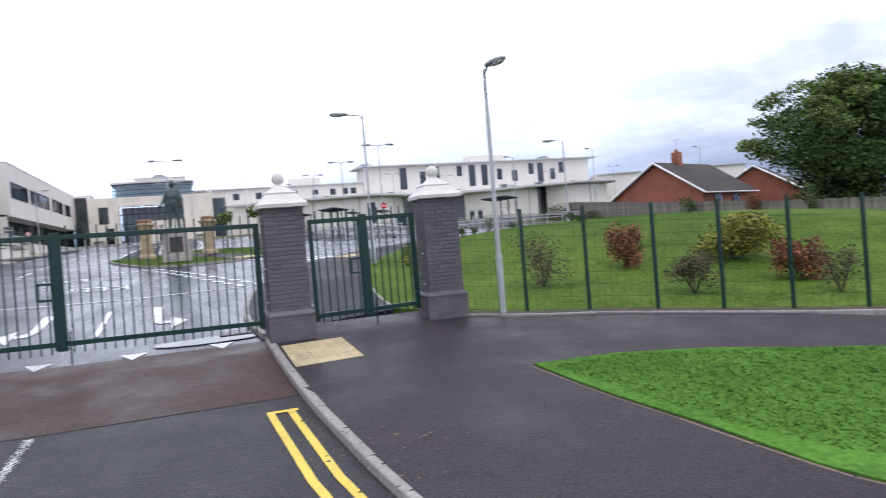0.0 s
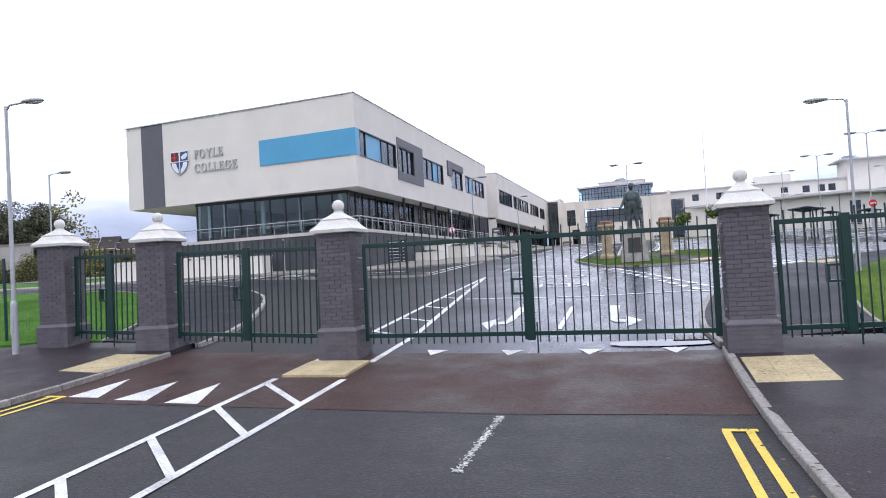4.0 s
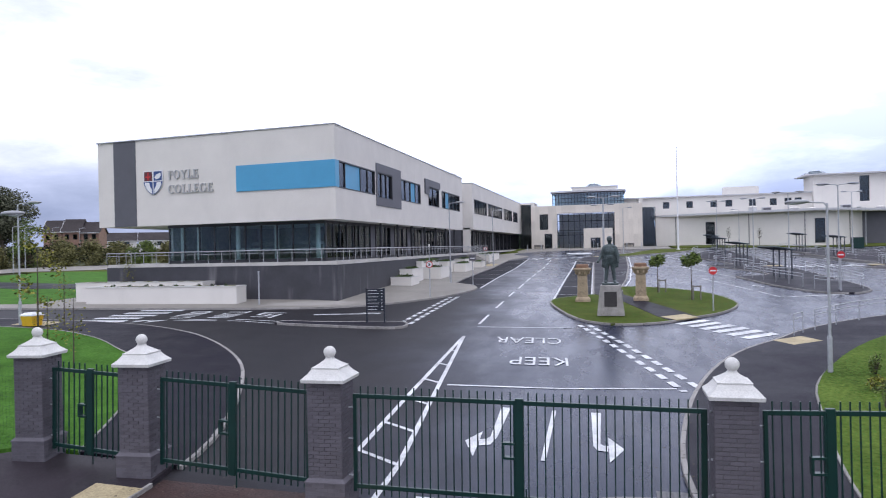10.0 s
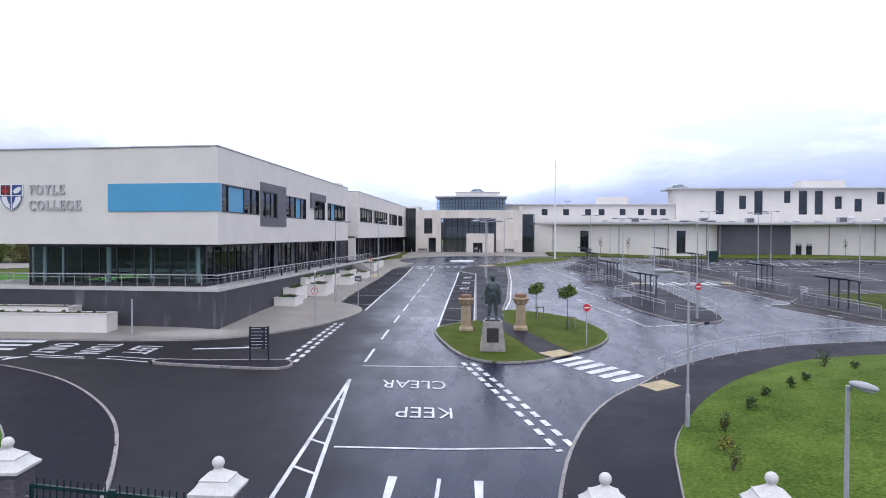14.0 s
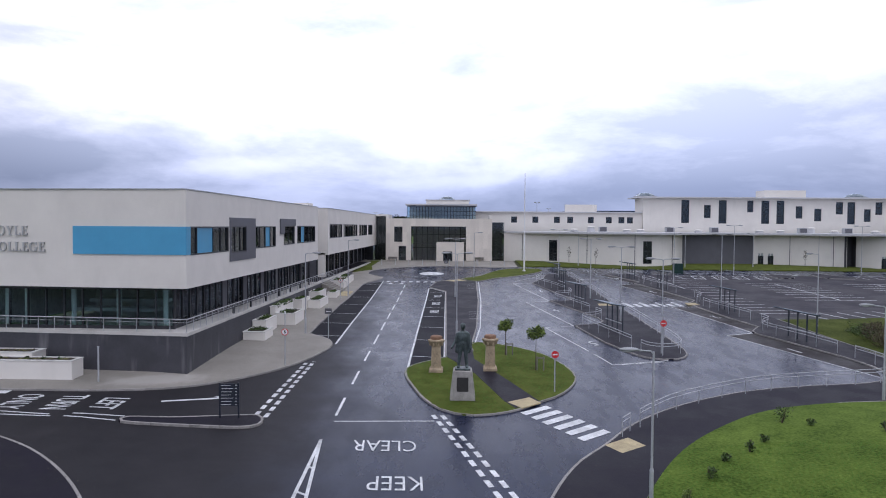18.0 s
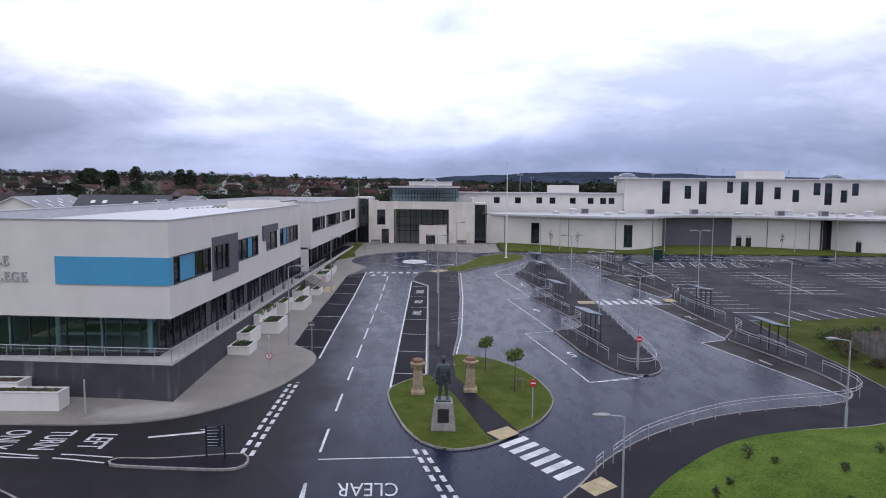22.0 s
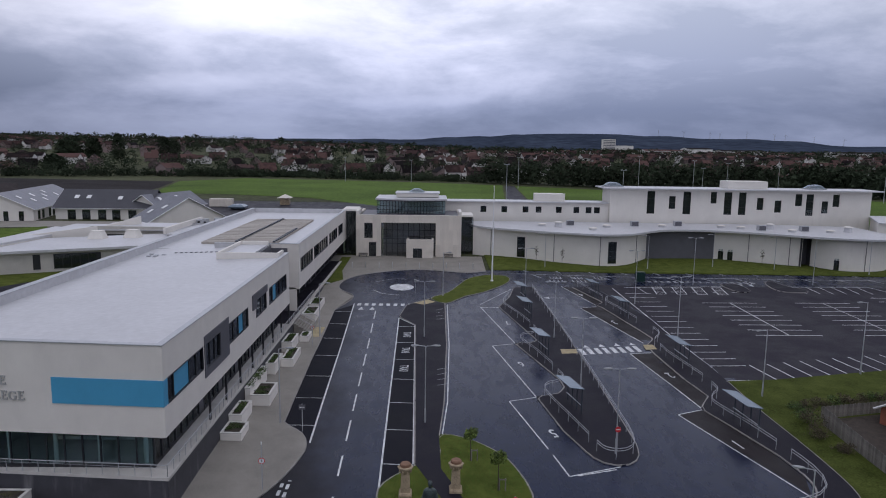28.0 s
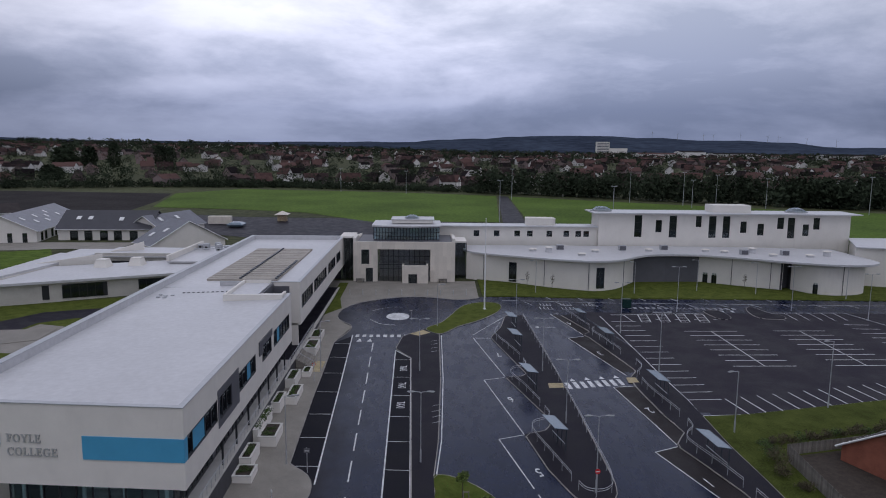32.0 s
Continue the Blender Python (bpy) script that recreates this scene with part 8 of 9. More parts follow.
# saplings on the island
for i, (x, y, h) in enumerate(((4.3, 41.4, 2.5), (5.9, 37.4, 2.85))):
    z = lie(x, y) + 0.1
    t = thing("young_tree", Matrix.Translation((x, y, z)), "young round-headed tree tied to a low timber frame", "tree", "island saplings")
    part("trunk", rod(bmesh.new(), (0, 0, 0), (0, 0, h * 0.72), 0.035, 8, 0.02), M["bark"], t)
    leaf_obj("crown", [((0, 0, h * 0.8), (0.5 + 0.12 * i, 0.5 + 0.12 * i, 0.36), 420), ((0.2, 0.1, h * 0.86), (0.35, 0.35, 0.3), 160), ((-0.25, -0.1, h * 0.74), (0.3, 0.3, 0.24), 140)], 0.17, M["leaf_light"], t, 70 + i)
    sf = thing("tree_stake_frame", Matrix.Translation((x + 0.28, y, z)), "low dark timber stake frame", "tree stake", "stake frames")
    for d in (-0.2, 0.2):
        part("stake", rod(bmesh.new(), (d, 0, -0.1), (d, 0, 0.85), 0.035, 8), M["timber"], sf)
    part("crossbar", box(bmesh.new(), -0.25, 0.25, -0.02, 0.02, 0.72, 0.8), M["timber"], sf)


def shrub(x, y, w, h, material, seed, label, leaf=0.1, n=900, twiggy=False, extra=None):
    z = lie(x, y) + 0.1 + (mound(x, y) if extra is None else extra)
    s = thing("shrub", Matrix.Translation((x, y, z)), label, "shrub", "lawn shrubs")
    rng = random.Random(seed)
    st_ = bmesh.new()
    for k in range(9):
        a = rng.uniform(0, 6.28)
        rod(st_, (0, 0, -0.03), (math.cos(a) * w * 0.35, math.sin(a) * w * 0.35, h * rng.uniform(0.6, 0.95)), 0.014, 5, 0.004)
    part("stem", st_, M["bark"], s)
    cl = [((rng.uniform(-0.3, 0.3) * w, rng.uniform(-0.3, 0.3) * w, h * rng.uniform(0.2, 0.78)), (w * 0.28, w * 0.28, h * 0.24), n // 12) for _ in range(12)]
    leaf_obj("foliage", cl, leaf, material, s, seed + 5)
    return s


shrub(9.8, 10.5, 1.4, 1.5, M["twig"], 1, "open grey-brown twiggy shrub on the lawn", 0.055, 2200)
shrub(12.7, 11.2, 1.1, 1.25, M["leaf_red"], 2, "copper-red leafy shrub on the lawn", 0.085, 2600)
shrub(11.7, 7.5, 1.1, 0.9, M["twig"], 3, "low brown twiggy shrub on the lawn", 0.055, 2600)
shrub(15.2, 10.0, 2.1, 1.3, M["leaf_gold"], 4, "broad rounded yellow-green shrub on the lawn", 0.1, 5200)
shrub(14.7, 7.5, 1.2, 1.15, M["leaf_red"], 5, "copper-red leafy shrub on the lawn", 0.085, 2600)
shrub(13.8, 5.8, 0.9, 1.0, M["twig"], 6, "sparse twiggy shrub on the lawn", 0.055, 900)
for i, (x, y, w, h, m) in enumerate(((15.9, 26.9, 0.8, 0.9, "leaf"), (16.9, 26.3, 0.45, 0.35, "leaf"), (12.9, 23.1, 0.4, 0.55, "leaf"), (13.9, 24.1, 0.35, 0.35, "leaf"), (11.7, 22.4, 0.45, 0.35, "leaf"), (10.6, 20.9, 0.45, 0.45, "leaf"), (9.1, 19.0, 0.5, 0.7, "leaf_light"), (8.6, 17.4, 0.7, 0.45, "leaf_gold"), (8.3, 15.9, 0.6, 0.75, "leaf_light"), (19.4, 25, 0.5, 0.5, "leaf"), (22.6, 27.6, 0.5, 0.5, "leaf"), (18, 22, 0.4, 0.35, "leaf"))):
    shrub(x, y, w, h, M[m], 100 + i, "small young shrub in the lawn", 0.08, 260)
for i, (x, y) in enumerate(((-15.6, 15.0), (-17.0, 15.4), (-24.6, 24.4), (-29, 34.6), (-41, 33.0))):
    z = lie(x, y) + 0.1
    s = thing("young_tree", Matrix.Translation((x, y, z)), "thin young tree with sparse yellowing leaves", "tree", "sparse saplings")
    part("trunk", rod(bmesh.new(), (0, 0, 0), (0.05, 0, 2.6), 0.03, 7, 0.008), M["bark"], s)
    leaf_obj("crown", [((0, 0, 1.7), (0.5, 0.5, 0.9), 150)], 0.09, M["leaf_gold"], s, 150 + i)
# saplings against the white curved wall
for i, (x, y) in enumerate(((19.6, 113.4), (23.8, 111.6), (59.4, 113.6))):
    s = thing("young_tree", Matrix.Translation((x, y, lie(x, y) + 0.1)), "slim young tree against the white wall", "tree", "wall saplings")
    part("trunk", rod(bmesh.new(), (0, 0, 0), (0, 0, 2.8), 0.04, 7, 0.01), M["bark"], s)
    leaf_obj("crown", [((0, 0, 2.0), (0.4, 0.4, 1.0), 160)], 0.14, M["twig"], s, 170 + i)

# grass blades near the street, as loose tufts
rng = random.Random(5)
bm = bmesh.new()


def tufts(bm, n, area, inside, hgt, extra):
    k = 0
    while k < n:
        x, y = rng.uniform(area[0], area[1]), rng.uniform(area[2], area[3])
        if not inside(x, y):
            continue
        z = lie(x, y) + 0.11 + extra(x, y)
        a = rng.uniform(0, 6.28)
        w, h = 0.012, hgt * rng.uniform(0.5, 1.3)
        c, s = math.cos(a) * w, math.sin(a) * w
        lean = rng.choice((-1, 1)) * rng.uniform(1.2, 2.6) * h / w
        lx, ly = -s * lean, c * lean
        v = [bm.verts.new((x - c, y - s, z)), bm.verts.new((x + c, y + s, z)), bm.verts.new((x + lx, y + ly, z + h))]
        bm.faces.new(v)
        k += 1


def in_poly(poly):
    def f(x, y):
        c = False
        for (xa, ya), (xb, yb) in zip(poly, poly[1:] + poly[:1]):
            if (ya > y) != (yb > y) and x < (xb - xa) * (y - ya) / (yb - ya) + xa:
                c = not c
        return c
    return f


VERGE = [(6.3, 4.0), (6.6, 1.0), (7.8, -2.6), (11, -4.2), (20, -4.4), (20, 1.4), (14, 1.5), (10.2, 2.5), (8.7, 3.5), (7.4, 4.05)]
tufts(bm, 60000, (6, 20, -4.4, 4.2), in_poly(VERGE), 0.022, lambda x, y: 0.01)
tufts(bm, 60000, (6, 24, 4, 24), in_poly(LAWN_R), 0.028, mound)
tufts(bm, 24000, (-24, -10, 9, 22), in_poly(LAWN_L), 0.028, lambda x, y: 0.0)
on_island, on_path = in_poly(ISLAND), in_poly([(0.1, 41.0), (2.2, 45.6), (2.5, 40.2), (3.6, 37.2), (5.8, 31.0), (4.3, 29.3), (3.3, 30.7), (1.9, 36.4)])
tufts(bm, 16000, (-2, 8.2, 28.8, 45.4), lambda x, y: on_island(x, y) and not on_path(x, y), 0.026, lambda x, y: 0.0)
tagged(mesh_ob("grass_blades", bm, M["grass_blade"]), "short bright green grass blades", "grass", kind="stuff")

# fallen leaves along the kerbs and gates
rng = random.Random(55)
bm = bmesh.new()
for line, n, wide in ((STREET_KERB_R[:40], 260, 0.35), (STREET_KERB_L[:40], 160, 0.35), ([(3.9, 8.3), (6.4, 8.5), (9.5, 6.9), (12.6, 4.3), (16, 2.8)], 320, 0.4), ([(-7.8, 8.2), (3.1, 8.2)], 120, 0.5), (RIGHT_KERB[:50], 160, 0.3), (LEFT_KERB[:40], 120, 0.3)):
    for _ in range(n):
        k = rng.randrange(len(line) - 1)
        t = rng.random()
        x = line[k][0] + (line[k + 1][0] - line[k][0]) * t + rng.gauss(0, wide)
        y = line[k][1] + (line[k + 1][1] - line[k][1]) * t + rng.gauss(0, wide)
        z, s_, a_ = lie(x, y) + 0.135, rng.uniform(0.015, 0.035), rng.uniform(0, 6.28)
        bm.faces.new([bm.verts.new((x + s_ * math.cos(a_ + q), y + s_ * 0.7 * math.sin(a_ + q), z + rng.uniform(-0.006, 0.006))) for q in (0, 1.4, 3.1, 4.7)])
tagged(mesh_ob("leaf_litter", bm, M["twig"]), "scattered brown fallen leaves along the kerbs", "leaf litter", kind="stuff")
ground_ob("soil_strip", ribbon([(6.7, 8.55), (7.9, 7.6), (8.95, 7.05), (9.95, 6.3), (10.85, 5.6), (11.75, 4.9), (12.75, 4.25), (14.2, 3.45), (16, 2.75), (18.4, 2.05)], -0.13, 0.16), M["soil"], 0.13, 0.1, 2.0, None, "bare damp soil strip under the mesh fence", "soil")
# ---- timber fence and the bungalow behind it ----
fl = curve_pts([(33.2, 47.8), (33.2, 44.4), (33.2, 40.0), (33.6, 34.0), (34.2, 26.0), (34.6, 16.0), (34.2, 7.0), (36, 0)], 5)
tf = thing("timber_fence", Matrix.Identity(4), "weathered grey vertical-board timber fence", "fence")
bd = bmesh.new()
box(bd, -0.07, 0.07, -0.012, 0.012, 0, 1)
me_bd = bpy.data.meshes.new("board")
bd.to_mesh(me_bd)
bd.free()
me_bd.materials.append(M["timber"])
rng = random.Random(8)
s_acc, nb = 0.0, 0
for (xa, ya), (xb, yb) in zip(fl, fl[1:]):
    d = Vector((xb - xa, yb - ya))
    n = max(1, round(d.length / 0.155))
    for i in range(n):
        t = (i + 0.5) / n
        x, y = xa + d.x * t, ya + d.y * t
        top = float(np.interp(y, [0, 7, 16, 26, 36, 47], [1.3, 1.4, 1.6, 2.0, 2.7, 3.5])) + rng.uniform(-0.04, 0.04)
        b = new("board", me_bd)
        b.parent = tf
        b.matrix_basis = Matrix.Translation((x, y, top - 1.75)) @ Matrix.Rotation(math.atan2(d.y, d.x), 4, "Z") @ Matrix.Diagonal((1, 1, 1.75, 1))
for k in (0.35, 1.35):
    part("rail", tube(bmesh.new(), [(x + 0.06, y, float(np.interp(y, [0, 7, 16, 26, 36, 47], [1.3, 1.4, 1.6, 2.0, 2.7, 3.5])) - 1.75 + k) for x, y in fl], 0.035, 5), M["timber"], tf)
tf2 = thing("timber_fence", Matrix.Identity(4), "dark weathered timber fence behind the hedge", "fence")
for k in range(84):
    x, y = 33.7 + 0.158 * k, 48.9 + 0.036 * k
    b = new("board", me_bd)
    b.parent = tf2
    b.matrix_basis = Matrix.Translation((x, y, 1.55 + 0.03 * math.sin(k * 2.3))) @ Matrix.Rotation(0.22, 4, "Z") @ Matrix.Diagonal((1, 1, 1.6, 1))
part("rail", tube(bmesh.new(), [(33.7, 48.96, 2.9), (47.0, 51.98, 2.9)], 0.04, 5), M["timber"], tf2)
for i in range(15):
    x = 32.6 + 0.95 * i
    shrub(x, 50.9 + 0.23 * (x - 32.6), 1.3, 0.75 + 0.25 * (i % 3), M["twig"] if i % 4 else M["leaf"], 240 + i, "scrubby brown hedge plant along the bank", 0.12, 420, extra=-0.1)
ground_ob("garden_yard", [(33.9, 48.6), (47.2, 51.6), (62, 54), (62, 32), (35.0, 32)], M["soil"], 0.14, 0.0, 4, None, "dark bare garden ground behind the fence", "garden")
for i, (x, y, w, h, m) in enumerate(((32.0, 47.3, 2.2, 1.7, "twig"), (31.6, 45.2, 2.2, 1.3, "twig"), (32.4, 48.8, 2.4, 1.5, "leaf"), (32.2, 43.2, 1.6, 1.0, "twig"), (33.1, 33, 1.2, 1.6, "leaf"), (33.8, 28, 1.0, 1.6, "leaf_red"), (33.9, 24, 1.0, 1.9, "leaf"), (34.0, 19, 0.8, 1.8, "leaf"))):
    shrub(x, y, w, h, M[m], 200 + i, "tangled shrub beside the timber fence", 0.12, 700, extra=-0.1)


def gabled(parent_name, origin, ang, length, width, zfloor, zeave, zridge, wall, roof, label, over=0.35, hip=0.0, windows=(), group="", cat="house"):
    """A gabled house: x runs along the ridge, y across."""
    m = Matrix.Translation((origin[0], origin[1], 0)) @ Matrix.Rotation(ang, 4, "Z")
    h = thing(parent_name, m, label, cat, group)
    w = width / 2
    bm = bmesh.new()
    pr = [(-w, zfloor), (w, zfloor), (w, zeave), (0, zridge - 0.12), (-w, zeave)]
    a = [bm.verts.new((0, y, z)) for y, z in pr]
    b = [bm.verts.new((length, y, z)) for y, z in pr]
    bm.faces.new(a)
    bm.faces.new(b[::-1])
    for i in range(5):
        bm.faces.new((a[i], b[i], b[(i + 1) % 5], a[(i + 1) % 5]))
    bmesh.ops.recalc_face_normals(bm, faces=bm.faces)
    part("wall", bm, wall, h)
    for s in (-1, 1):
        bm = bmesh.new()
        e = over
        sl = (zridge - zeave) / w
        q = [(-e, s * (w + e), zeave - sl * e), (length + e, s * (w + e), zeave - sl * e), (length + e - hip, 0, zridge), (-e, 0, zridge)]
        v0 = [bm.verts.new(p) for p in q]
        v1 = [bm.verts.new((p[0], p[1], p[2] + 0.14)) for p in q]
        bm.faces.new(v0)
        bm.faces.new(v1)
        for i in range(4):
            bm.faces.new((v0[i], v0[(i + 1) % 4], v1[(i + 1) % 4], v1[i]))
        bmesh.ops.recalc_face_normals(bm, faces=bm.faces)
        part("roof_slope", bm, roof, h)
        bg = bmesh.new()
        for off in (-over - 0.02,):
            tube(bg, [(off, s * (w + e), zeave - sl * e + 0.05), (off, 0, zridge + 0.05)], 0.09, 4)
        part("bargeboard", bg, M["white_sign"], h, "white bargeboard")
        part("gutter", rod(bmesh.new(), (-over, s * (w + e + 0.05), zeave - sl * e + 0.05), (length + over, s * (w + e + 0.05), zeave - sl * e + 0.05), 0.06, 6), M["white_sign"], h)
    for side, x0, x1, z0, z1 in windows:
        y = side * (w + 0.02)
        f = part("window", box(bmesh.new(), x0, x1, y - 0.04, y + 0.04, z0, z1), M["frame_dark"], h)
        part("pane", box(bmesh.new(), x0 + 0.08, x1 - 0.08, y + side * 0.042, y + side * 0.05, z0 + 0.08, z1 - 0.08), M["glass"], f)
    return h


BA = math.atan2(0.43, 0.9)
bg = gabled("brick_bungalow", (39.7, 44.4), BA, 11, 8.0, 0.6, 3.5, 6.15, M["brick_red"], M["roof_tile"], "red brick bungalow with dark tiled roof and white bargeboards", 0.35, 0.0, ((-1, 2.0, 3.6, 1.9, 3.2), (-1, 6.0, 7.6, 1.9, 3.2)))
ch = part("chimney", box(bmesh.new(), 3.9, 4.6, -0.35, 0.35, 5.6, 7.25), M["brick_red"], bg, "red brick chimney stack")
for x in (4.08, 4.42):
    part("chimney_pot", rod(bmesh.new(), (x, 0, 7.25), (x, 0, 7.5), 0.13, 10, 0.1), M["brick_red"], ch)
part("aerial", tube(bmesh.new(), [(4.25, 0, 7.25), (4.25, 0, 8.4), (4.25, -0.5, 8.4), (4.25, 0.5, 8.4)], 0.015, 5), M["galv"], ch)
gabled("brick_bungalow", (54, 48), BA + 0.2, 10, 8, 0.6, 3.3, 5.8, M["brick_red"], M["roof_tile"], "second red brick bungalow partly behind the tree")

# ---- side school buildings ----
SIDE = "pale rendered low school building with grey slate roof and rooflights"
h1 = gabled("slate_roof_building", (-104, 163.5), 1.77, 40, 15.5, 3.6, 7.5, 11.2, M["white_wall"], M["slate"], SIDE, 0.6, 0, tuple((-1, x, x + 1.6, 4.6, 6.8) for x in (3, 6, 11, 14, 20, 26)), "side school buildings", "school building")
for x in (-5.6, -2.2, 1.2, 4.6):
    w = part("gable_window", box(bmesh.new(), -0.04, 0.04, x, x + 1.1, 4.4, 6.9), M["frame_dark"], h1)
    part("pane", box(bmesh.new(), -0.06, -0.045, x + 0.08, x + 1.02, 4.5, 6.8), M["glass"], w)
h2 = gabled("slate_roof_building", (-94, 176.5), 0.04, 23, 13, 3.6, 7.6, 11.6, M["white_wall"], M["slate_dark"], "pale rendered low school building with dark slate roof", 0.6, 0, tuple((-1, x, x + 2.0, 4.2, 6.9) for x in (3, 6.6, 10.5, 14, 18)), "side school buildings", "school building")
h4 = gabled("slate_roof_building", (-72.6, 172.4), 1.28, 19, 10, 3.6, 7.4, 10.6, M["white_wall"], M["slate"], SIDE, 0.5, 0, tuple((-1, x, x + 2.0, 4.2, 6.8) for x in (2, 6, 10)), "side school buildings", "school building")
h3 = gabled("slate_roof_building", (-53.2, 149.8), math.pi * 0.75, 9, 17.8, 3.6, 7.0, 11.8, M["white_wall"], M["slate"], SIDE, 0.4, 0, (), "side school buildings", "school building")
for par, w_, ze, zr, pts in ((h1, 7.75, 7.5, 11.2, ((5, -3), (9, -5), (14, -3), (16, -5.5), (20, -4), (24, -2.5), (28, -4.5))), (h2, 6.5, 7.6, 11.6, ((4, -3), (7, -3), (15, -3.4))), (h4, 5.0, 7.4, 10.6, ((4, -2), (6, -3.2), (11, -2))), (h3, 8.9, 7.0, 11.8, ((3, 4), (6, 6)))):
    for x, y in pts:
        z = zr - (zr - ze) * abs(y) / w_ + 0.2
        sg = -1 if y < 0 else 1
        rl = box(bmesh.new(), -0.55, 0.55, -0.7, 0.7, 0, 0.08)
        rl.transform(Matrix.Translation((x, y, z)) @ Matrix.Rotation(-sg * math.atan2(zr - ze, w_), 4, "X"))
        part("rooflight", rl, M["white_sign"], par, "pale rooflight")
fw = thing("flat_roof_wing", Matrix.Identity(4), "white single-storey flat-roofed school wing with dark glazing", "school building")
FWP = [(-66.5, 97.2), (-31.2, 114.2), (-31.2, 127), (-44, 122.4), (-66.5, 112.5)]
part("wall", prism(bmesh.new(), FWP, 3.0, 7.0), M["wall_dull"], fw)
part("roof", prism(bmesh.new(), [(-67.5, 95.9), (-30.8, 113.4), (-30.8, 127.6), (-44, 123.2), (-67.5, 113)], 7.0, 7.4), M["roof_white"], fw)
part("side_wall", prism(bmesh.new(), [(-69.5, 99.5), (-66.6, 99.5), (-63.9, 125), (-69.8, 126)], 3.0, 7.5), M["wall_dull"], fw)
part("side_roof", prism(bmesh.new(), [(-70.6, 98.6), (-67.6, 98.6), (-63.4, 125.6), (-70.6, 127)], 7.5, 7.85), M["roof_white"], fw)
fd = Vector((35.3, 17.0)).normalized()
for s0, L in ((7.4, 1.0), (10.2, 6.6), (21.5, 8.5), (31.5, 6.5)):
    a = Vector((-66.5, 97.2)) + fd * s0
    m = Matrix.Translation((a.x, a.y, 0)) @ Matrix.Rotation(math.atan2(17.0, 35.3), 4, "Z")
    bm = box(bmesh.new(), 0, L, -0.08, 0.05, 4.3 if L < 7 else 4.9, 6.6)
    bm.transform(m)
    w = part("window", bm, M["frame_dark"], fw)
    for k in range(int(L / 1.2)):
        bm = box(bmesh.new(), 0.1 + k * 1.2, 1.15 + k * 1.2, -0.11, -0.085, 4.4 if L < 7 else 5.0, 6.5)
        bm.transform(m)
        part("pane", bm, M["glass"], w)
for i, (x, y) in enumerate(((-56.4, 114.2), (-51.2, 116.2))):
    v = thing("roof_vent", Matrix.Translation((x, y, 7.4)), "large pale tapered rooftop ventilator", "roof vent", "roof vents")
    part("vent_body", lathe(bmesh.new(), [(1.25, 0), (0.85, 1.25)], square=True), M["white_wall"], v)
    part("cowl", lathe(bmesh.new(), [(0.9, 1.25), (0.9, 1.37)], square=True), M["white_wall"], v)
lk2 = thing("rear_link_block", Matrix.Identity(4), "low white link blocks with rooftop plant", "school building")
for b in ((-62, -46.3, 123, 134, 3, 7.7), (-46, -32, 118, 138, 3, 7.6), (-70, -62.5, 127.5, 134, 3, 7.3)):
    part("wall", box(bmesh.new(), *b), M["wall_dull"], lk2)
    part("roof", box(bmesh.new(), b[0] - 0.4, b[1] + 0.4, b[2] - 0.4, b[3] + 0.4, b[5], b[5] + 0.25), M["roof_white"], lk2)
    part("strip_window", box(bmesh.new(), b[0] + 3, b[1] - 3, b[2] - 0.06, b[2] - 0.005, 6.0, 7.0), M["frame_dark"], lk2)
for i in range(9):
    rng_ = random.Random(300 + i)
    u = thing("air_handling_unit", Matrix.Translation((-45.3 + 1.5 * i, 131 + rng_.uniform(0, 4.5), 7.85)), "grey rooftop air handling unit", "plant unit", "rooftop plant")
    part("casing", box(bmesh.new(), -0.5, 0.5, -0.6, 0.6, 0, rng_.uniform(0.8, 1.3), 0.03), M["galv"], u)
    part("fan_grille", rod(bmesh.new(), (0, -0.63, 0.45), (0, -0.605, 0.45), 0.28, 12), M["black"], u)
for x0, y0, x1, y1, za, zb2 in ((-69.6, 113.4, -58.5, 118.6, 7.7, 9.0), (-62, 127.4, -56, 131.4, 7.8, 9.6)):
    sw = thing("screen_wall", Matrix.Identity(4), "white rendered screen wall with sloping top", "wall", "roof screen walls")
    sb_ = bmesh.new()
    dn = Vector((y0 - y1, x1 - x0)).normalized() * 0.3
    low = [sb_.verts.new((x, y, 7.2)) for x, y in ((x0, y0), (x1, y1), (x1 + dn.x, y1 + dn.y), (x0 + dn.x, y0 + dn.y))]
    top = [sb_.verts.new((x, y, z)) for x, y, z in ((x0, y0, za), (x1, y1, zb2), (x1 + dn.x, y1 + dn.y, zb2), (x0 + dn.x, y0 + dn.y, za))]
    sb_.faces.new(low[::-1])
    sb_.faces.new(top)
    for k in range(4):
        sb_.faces.new((low[k], low[(k + 1) % 4], top[(k + 1) % 4], top[k]))
    part("wall", sb_, M["white_wall"], sw)
part("parapet", box(bmesh.new(), -46.5, -46.05, 117.7, 138, 7.86, 8.9), M["white_wall"], lk2)
part("parapet", box(bmesh.new(), -61.9, -46.6, 122.8, 123.1, 7.96, 8.5), M["wall_dull"], lk2)
for y in (130.4, 133.2):
    pr_ = thing("pipe_run", Matrix.Identity(4), "galvanised pipe run across the plant roof", "pipes", "rooftop plant")
    part("pipe", tube(bmesh.new(), [(-45.6, y, 7.95), (-45.6, y, 8.35), (-33.4, y + 0.3, 8.35), (-33.4, y + 0.3, 7.95)], 0.09, 8), M["galv"], pr_)
